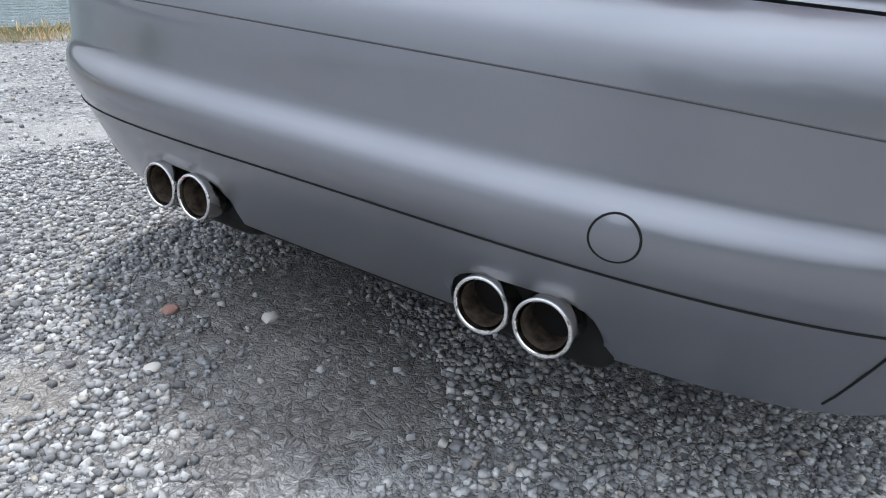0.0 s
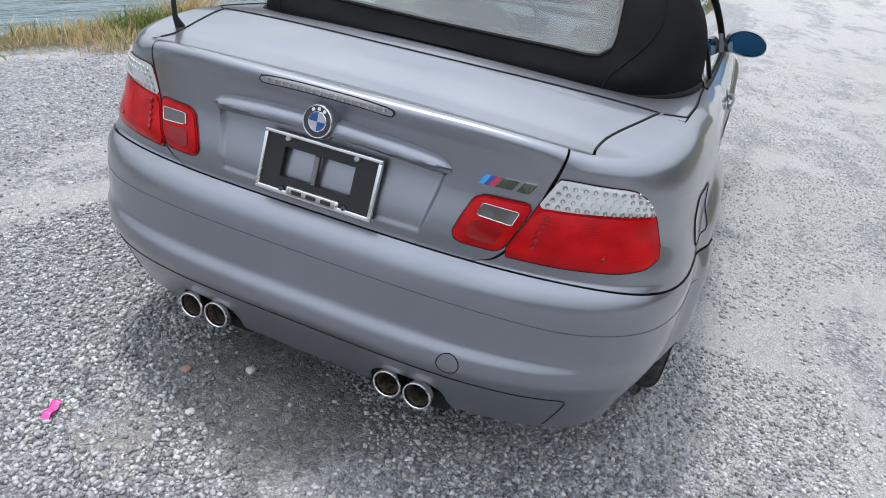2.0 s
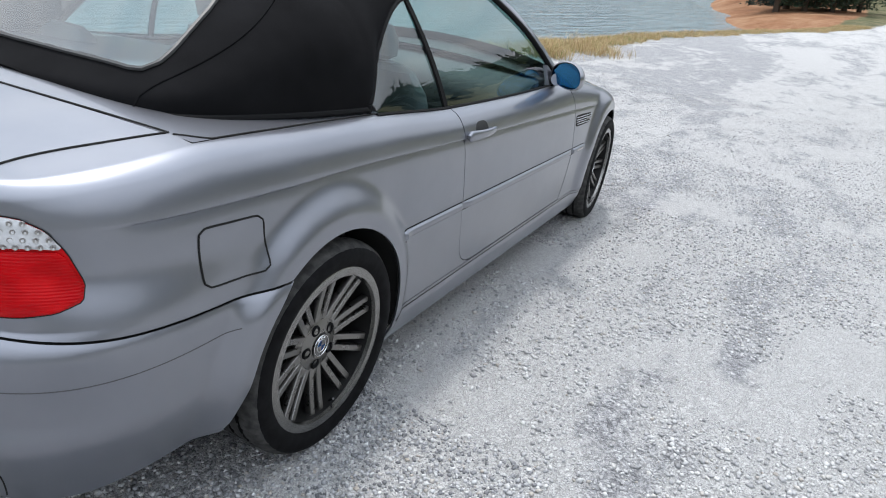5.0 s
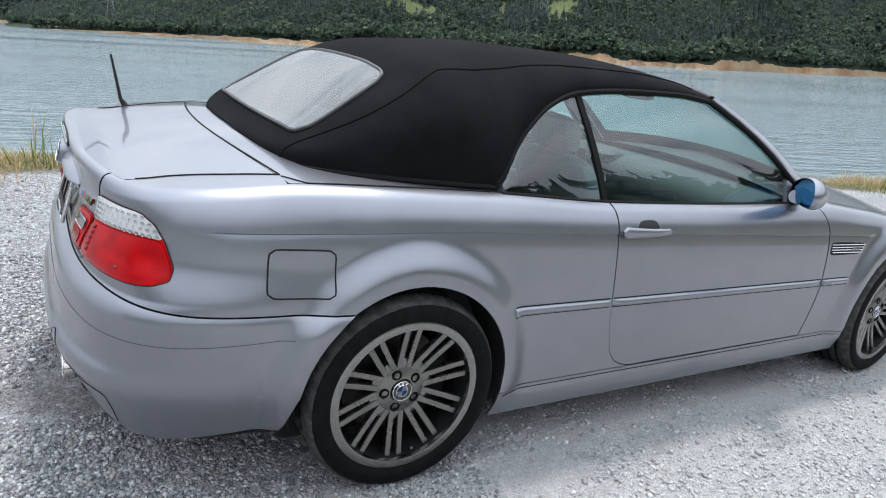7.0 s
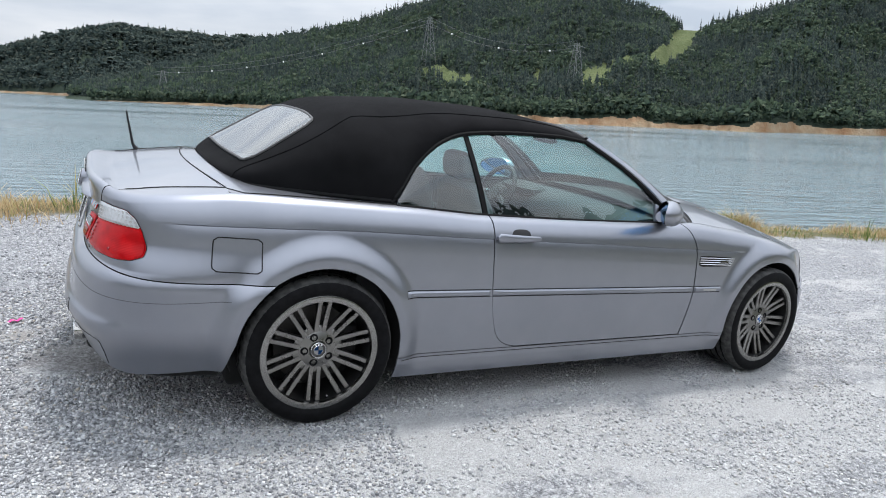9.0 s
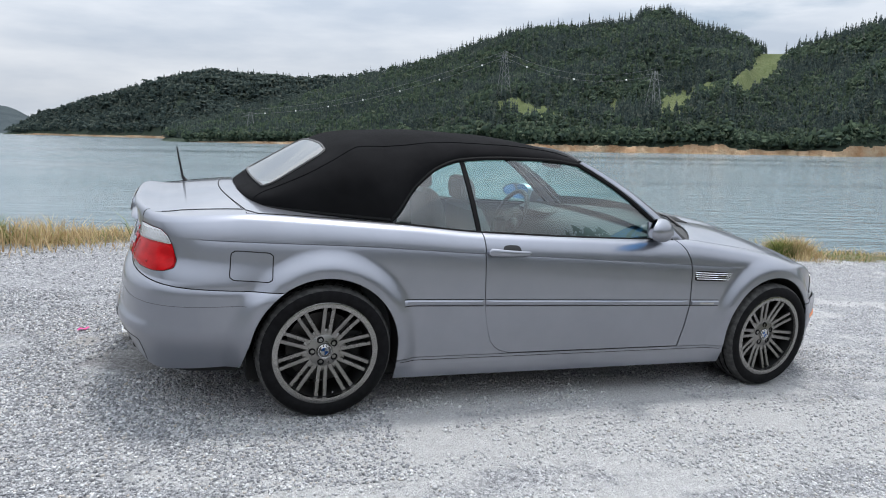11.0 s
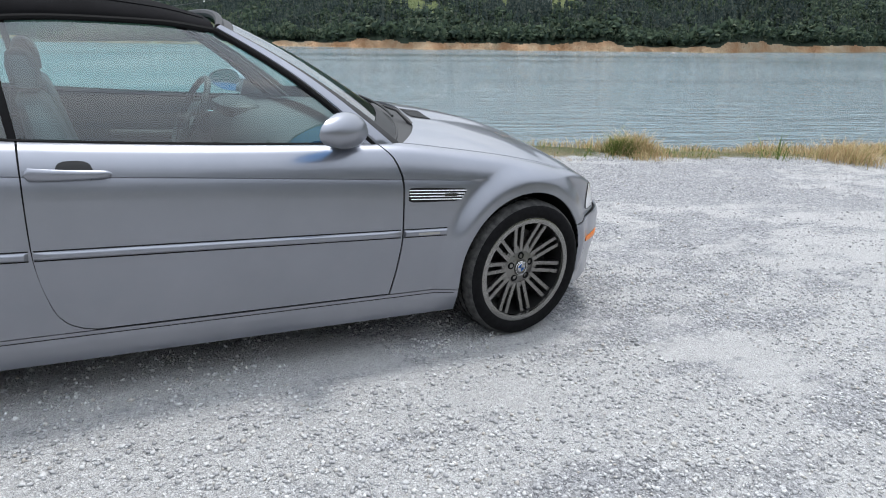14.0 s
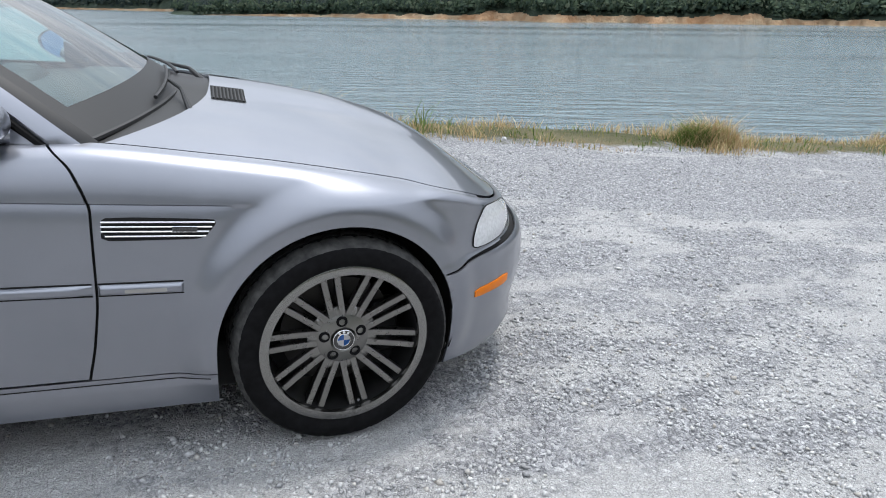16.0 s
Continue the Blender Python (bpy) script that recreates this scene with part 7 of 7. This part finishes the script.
grass("slope_grass", "yellow-green grass on the slope beside the road", 16000, 85, slope_strip, 0.15, 0.5, GREEN)

# ---- loose stones of the lot ----
BV = np.array([(x, y, z) for x in (-1, 1) for y in (-1, 1) for z in (-1, 1)], float) * 0.72
BF = np.array([(0, 1, 3), (0, 3, 2), (4, 6, 7), (4, 7, 5), (0, 4, 5), (0, 5, 1), (2, 3, 7), (2, 7, 6), (0, 2, 6), (0, 6, 4), (1, 5, 7), (1, 7, 3)])
def make_stone(name, stops):
    m = mat(name, (0.3, 0.3, 0.3), 0.9)
    g = node(m, "ShaderNodeNewGeometry")
    n = noise_tex(m, 120, 4)
    c = ramp(m, g.outputs["Random Per Island"], stops)
    x = mix(m, 0.55, c.outputs[0], ramp(m, n.outputs["Fac"], [(0.3, (0.45,) * 3), (0.7, (1.0,) * 3)]).outputs[0], "MULTIPLY")
    to(m, x.outputs[2], "Base Color")
    m.node_tree.nodes["Principled BSDF"].inputs["Specular IOR Level"].default_value = 0.2
    return m


STONE = make_stone("loose_stone", [(0.0, (0.17, 0.173, 0.182)), (0.3, (0.31, 0.315, 0.33)), (0.65, (0.46, 0.466, 0.48)), (0.88, (0.66, 0.664, 0.67)), (0.95, (0.44, 0.40, 0.35)), (1.0, (0.78, 0.78, 0.78))])
DUSTY_STONE = make_stone("dusty_stone", [(0.0, (0.32, 0.322, 0.328)), (0.3, (0.47, 0.472, 0.48)), (0.65, (0.59, 0.59, 0.593)), (0.88, (0.70, 0.698, 0.69)), (0.95, (0.46, 0.43, 0.39)), (1.0, (0.70, 0.695, 0.68))])


OV = np.array([(1, 0, 0), (0, 1, 0), (-1, 0, 0), (0, -1, 0), (0, 0, 1), (0, 0, -1)], float) * 1.05
OF = np.array([(0, 1, 4), (1, 2, 4), (2, 3, 4), (3, 0, 4), (1, 0, 5), (2, 1, 5), (3, 2, 5), (0, 3, 5)])


def stones(count, x0, x1, y0, y1, smin, smax, seed, power=2.2):
    IV, IF = (BV, BF) if seed < 3 else (OV, OF)
    r = np.random.RandomState(seed)
    x, y = r.uniform(x0, x1, count), r.uniform(y0, y1, count)
    bare = waves(x, y, 91, 3, 1.4)
    keep = (bare < 0.28 + r.uniform(-0.2, 0.3, count)) & (y < edge_y(x) + 0.2) & ~((np.hypot((x + 1.14) / 0.10, (y - 0.40) / 0.12) < 1) & (r.uniform(size=count) < 0.85))
    # trodden earth behind the tail carries few stones
    keep &= ~((np.hypot((x + 0.82) / 0.22, (y - 0.16) / 0.34) + 0.35 * waves(x, y, 92, 3, 0.3) < 1) & (r.uniform(size=count) < 0.8))
    x, y = x[keep], y[keep]
    n = len(x)
    s = smin + (smax - smin) * r.uniform(size=n) ** power
    v = IV[None] * (1 + r.uniform(-0.45, 0.25, (n, len(IV), 3)))
    v = v * np.stack([r.uniform(0.75, 1.35, n), r.uniform(0.7, 1.1, n), r.uniform(0.55, 0.95, n)], -1)[:, None]
    a, b = r.uniform(0, 2 * np.pi, n), r.uniform(-0.9, 0.9, n)
    ca, sa, cb, sb = np.cos(a), np.sin(a), np.cos(b), np.sin(b)
    R = np.zeros((n, 3, 3))
    R[:, 0] = np.stack([ca, -sa * cb, sa * sb], -1); R[:, 1] = np.stack([sa, ca * cb, -ca * sb], -1); R[:, 2] = np.stack([0 * a, sb, cb], -1)
    v = np.einsum("nij,nkj->nki", R, v) * s[:, None, None]
    v += np.stack([x, y, ground_z(x, y) + s * 0.28], -1)[:, None]
    return mass(v, IF)


sets = [stones(48000, -2.1, 0.3, -1.5, 1.5, 0.0032, 0.0088, 1, 1.4), stones(7000, -1.7, -0.5, -0.9, 0.9, 0.005, 0.0105, 2), stones(42000, 0.3, 5.2, -2.8, -0.2, 0.0025, 0.013, 3, 3.4), stones(18000, -2.4, 3.0, -3.6, -1.4, 0.003, 0.013, 4, 3.4), stones(28000, 3.2, 10, -3.5, 3.0, 0.003, 0.015, 5, 3.2), stones(9000, -5, 3, 0.9, 3.4, 0.004, 0.013, 6), stones(12000, 2, 14, -7, -2, 0.004, 0.013, 7)]
for name_, label, material, chosen in (("loose_gravel", "loose grey crushed stone on the lot", STONE, (0, 1, 5)), ("dusty_gravel", "pale dusty stones strewn over the driven ground", DUSTY_STONE, (2, 3, 4, 6))):
    base, vs, fs = 0, [], []
    for v, f in [sets[i] for i in chosen]:
        vs.append(v); fs.append(f + base); base += len(v)
    tagged(new(name_, mesh_of(name_, np.concatenate(vs), np.concatenate(fs), (material,))), label, "gravel", kind="stuff")

# single stones that stand out, and a scrap of pink plastic
def pebble(x, y, size, flat, color, label, seed):
    r = np.random.RandomState(seed)
    bm = bmesh.new()
    bmesh.ops.create_icosphere(bm, subdivisions=2, radius=size)
    for w in bm.verts:
        w.co *= 1 + r.uniform(-0.18, 0.18)
        w.co.z *= flat
    ob = part("stone", bm, mat("pebble", color, 0.9), None)
    ob.location = (x, y, float(ground_z(x, y)) + size * flat * 0.35)
    ob.rotation_euler = (0, 0, r.uniform(0, 3))
    return tagged(ob, label, "stone")


def lot_point(x, y):
    p = TILT @ Vector((x, y, 0))
    return p.x, p.y


pebble(*lot_point(-0.755, 0.25), 0.017, 0.6, (0.62, 0.60, 0.57), "whitish lump of stone on the gravel", 1)
pebble(*lot_point(-0.994, 0.271), 0.015, 0.35, (0.58, 0.56, 0.53), "flat pale stone on the gravel", 2)
pebble(*lot_point(-0.856, 0.406), 0.016, 0.6, (0.34, 0.20, 0.17), "reddish stone on the gravel", 3)
pebble(*lot_point(0.2, 3.2), 0.03, 0.5, (0.5, 0.49, 0.47), "pale stone at the foot of the grass", 4)
pebble(*lot_point(5.1, 3.35), 0.03, 0.7, (0.5, 0.5, 0.5), "pale boulder in the grass", 5)
px, py = lot_point(-1.191, 0.556)
bm = bmesh.new()
rows = []
for i, t in enumerate(np.linspace(0, 1, 9)):
    z = 0.006 + 0.010 * math.sin(t * 5) ** 2
    rows.append([bm.verts.new((-0.034 + 0.068 * t, w, z + (0.004 if j == 1 else 0))) for j, w in enumerate((-0.011, 0.0, 0.011))])
for a, b in zip(rows, rows[1:]):
    for j in range(2):
        bm.faces.new((a[j], a[j + 1], b[j + 1], b[j]))
turn_in(bm, 0.002)
PINK = mat("pink_plastic", (0.85, 0.06, 0.32), 0.4)
scrap = tagged(part("plastic_scrap", bm, PINK, None), "crumpled scrap of bright pink plastic on gravel", "litter")
scrap.location = (px, py, float(ground_z(px, py)))
scrap.rotation_euler = (0, 0, radians(20))

# ---- two cars parked far up the road ----
def far_car(x, y, yaw, color, label):
    z = float(ground_z(x, y))
    c = tagged(new("car"), label, "car", "cars parked far up the road")
    c.matrix_world = pose(x, y, z, 0, 0, yaw)
    body = mat("far_car_paint", color, 0.35, 0.2, Coat_Weight=0.6)
    bm = bmesh.new()
    prof = [(-2.1, 0.35), (-2.15, 0.75), (-2.0, 0.95), (1.0, 0.98), (2.0, 0.82), (2.15, 0.6), (2.1, 0.35)]
    rows = [[bm.verts.new((a, b, h)) for a, h in prof] for b in (-0.85, -0.8, 0.8, 0.85)]
    for p, q in zip(rows, rows[1:]):
        for j in range(len(prof)):
            bm.faces.new((p[j], p[(j + 1) % len(prof)], q[(j + 1) % len(prof)], q[j]))
    bm.faces.new(rows[0]), bm.faces.new(rows[-1][::-1])
    bmesh.ops.recalc_face_normals(bm, faces=bm.faces)
    part("body", bm, body, c)
    bm = bmesh.new()
    lo, hi = [(-1.9, 0.95), (0.9, 0.97)], [(-1.55, 1.5), (0.2, 1.48)]
    v = [bm.verts.new((a, s * (0.78 if h < 1 else 0.62), h)) for s in (-1, 1) for a, h in lo + hi[::-1]]
    bm.faces.new(v[:4]), bm.faces.new(v[4:][::-1])
    for j in range(4):
        bm.faces.new((v[j], v[(j + 1) % 4], v[4 + (j + 1) % 4], v[4 + j]))
    bmesh.ops.recalc_face_normals(bm, faces=bm.faces)
    part("cabin", bm, BADGEBLACK, c)
    for a in (-1.35, 1.35):
        for s in (-0.76, 0.76):
            bm = lathe([(0.0, -0.1), (0.30, -0.1), (0.33, -0.06), (0.33, 0.1), (0.0, 0.1)], 20)
            bm.transform(Matrix.Translation((a, s, 0.33)))
            part("wheel", bm, RUBBER, c)
    return c


far_car(112, -5.8, 168, (0.02, 0.022, 0.025), "dark parked car far up the gravel road")
far_car(124, -5.9, 172, (0.35, 0.36, 0.38), "pale parked car far up the gravel road")

# ---- power line with marker balls in front of the hills ----
def pylon(a, k, height):
    x, y, z = [float(w) for w in hill_point(np.array(a), np.array(k))]
    t = tagged(new("pylon"), "grey lattice power pylon among the trees", "pylon", "power pylons")
    t.location = (x, y, z)
    GREY = mat("galvanised_steel", (0.22, 0.225, 0.23), 0.6, 0.3)
    for sx in (-1, 1):
        for sy in (-1, 1):
            part("leg", tube(bmesh.new(), [(sx * 3, sy * 3, 0), (sx * 0.7, sy * 0.7, height)], 0.10, 5), GREY, t)
    n = 7
    for i in range(n):
        w0, w1 = 3 - 2.3 * i / n, 3 - 2.3 * (i + 1) / n
        for sx, sy, tx, ty in ((-1, -1, 1, -1), (1, -1, 1, 1), (1, 1, -1, 1), (-1, 1, -1, -1)):
            part("brace", tube(bmesh.new(), [(sx * w0, sy * w0, height * i / n), (tx * w1, ty * w1, height * (i + 1) / n)], 0.05, 4), GREY, t)
    for h in (0.78, 0.9):
        part("crossarm", tube(bmesh.new(), [(-5, 0, height * h), (0, 0, height * h + 1), (5, 0, height * h)], 0.08, 5), GREY, t)
    return x, y, z + height * 0.9


ends = [pylon(64.5, 0.20, 24), pylon(52.6, 0.14, 20), pylon(85, 0.22, 14)]
WIRE = mat("power_cable", (0.25, 0.25, 0.26), 0.6)
BALL = mat("white_marker", (0.85, 0.85, 0.83), 0.5)
for a, b, k in ((ends[2], ends[0], 7), (ends[0], ends[1], 3)):
    for off in (0, 3.0):
        w = tagged(new("power_cable"), "power cable with white marker balls", "cable", "power cables")
        pts = [Vector(a).lerp(Vector(b), t) + Vector((0, 0, off - 26 * t * (1 - t))) for t in np.linspace(0, 1, 24)]
        w.location = (0, 0, 0)
        part("strand", tube(bmesh.new(), pts, 0.06, 4), WIRE, w)
        if not off:
            for i in range(k):
                t = (i + 0.5) / k
                bm = bmesh.new()
                bmesh.ops.create_icosphere(bm, subdivisions=2, radius=0.5, matrix=Matrix.Translation(Vector(a).lerp(Vector(b), t) + Vector((0, 0, -26 * t * (1 - t)))))
                part("marker_ball", bm, BALL, w)
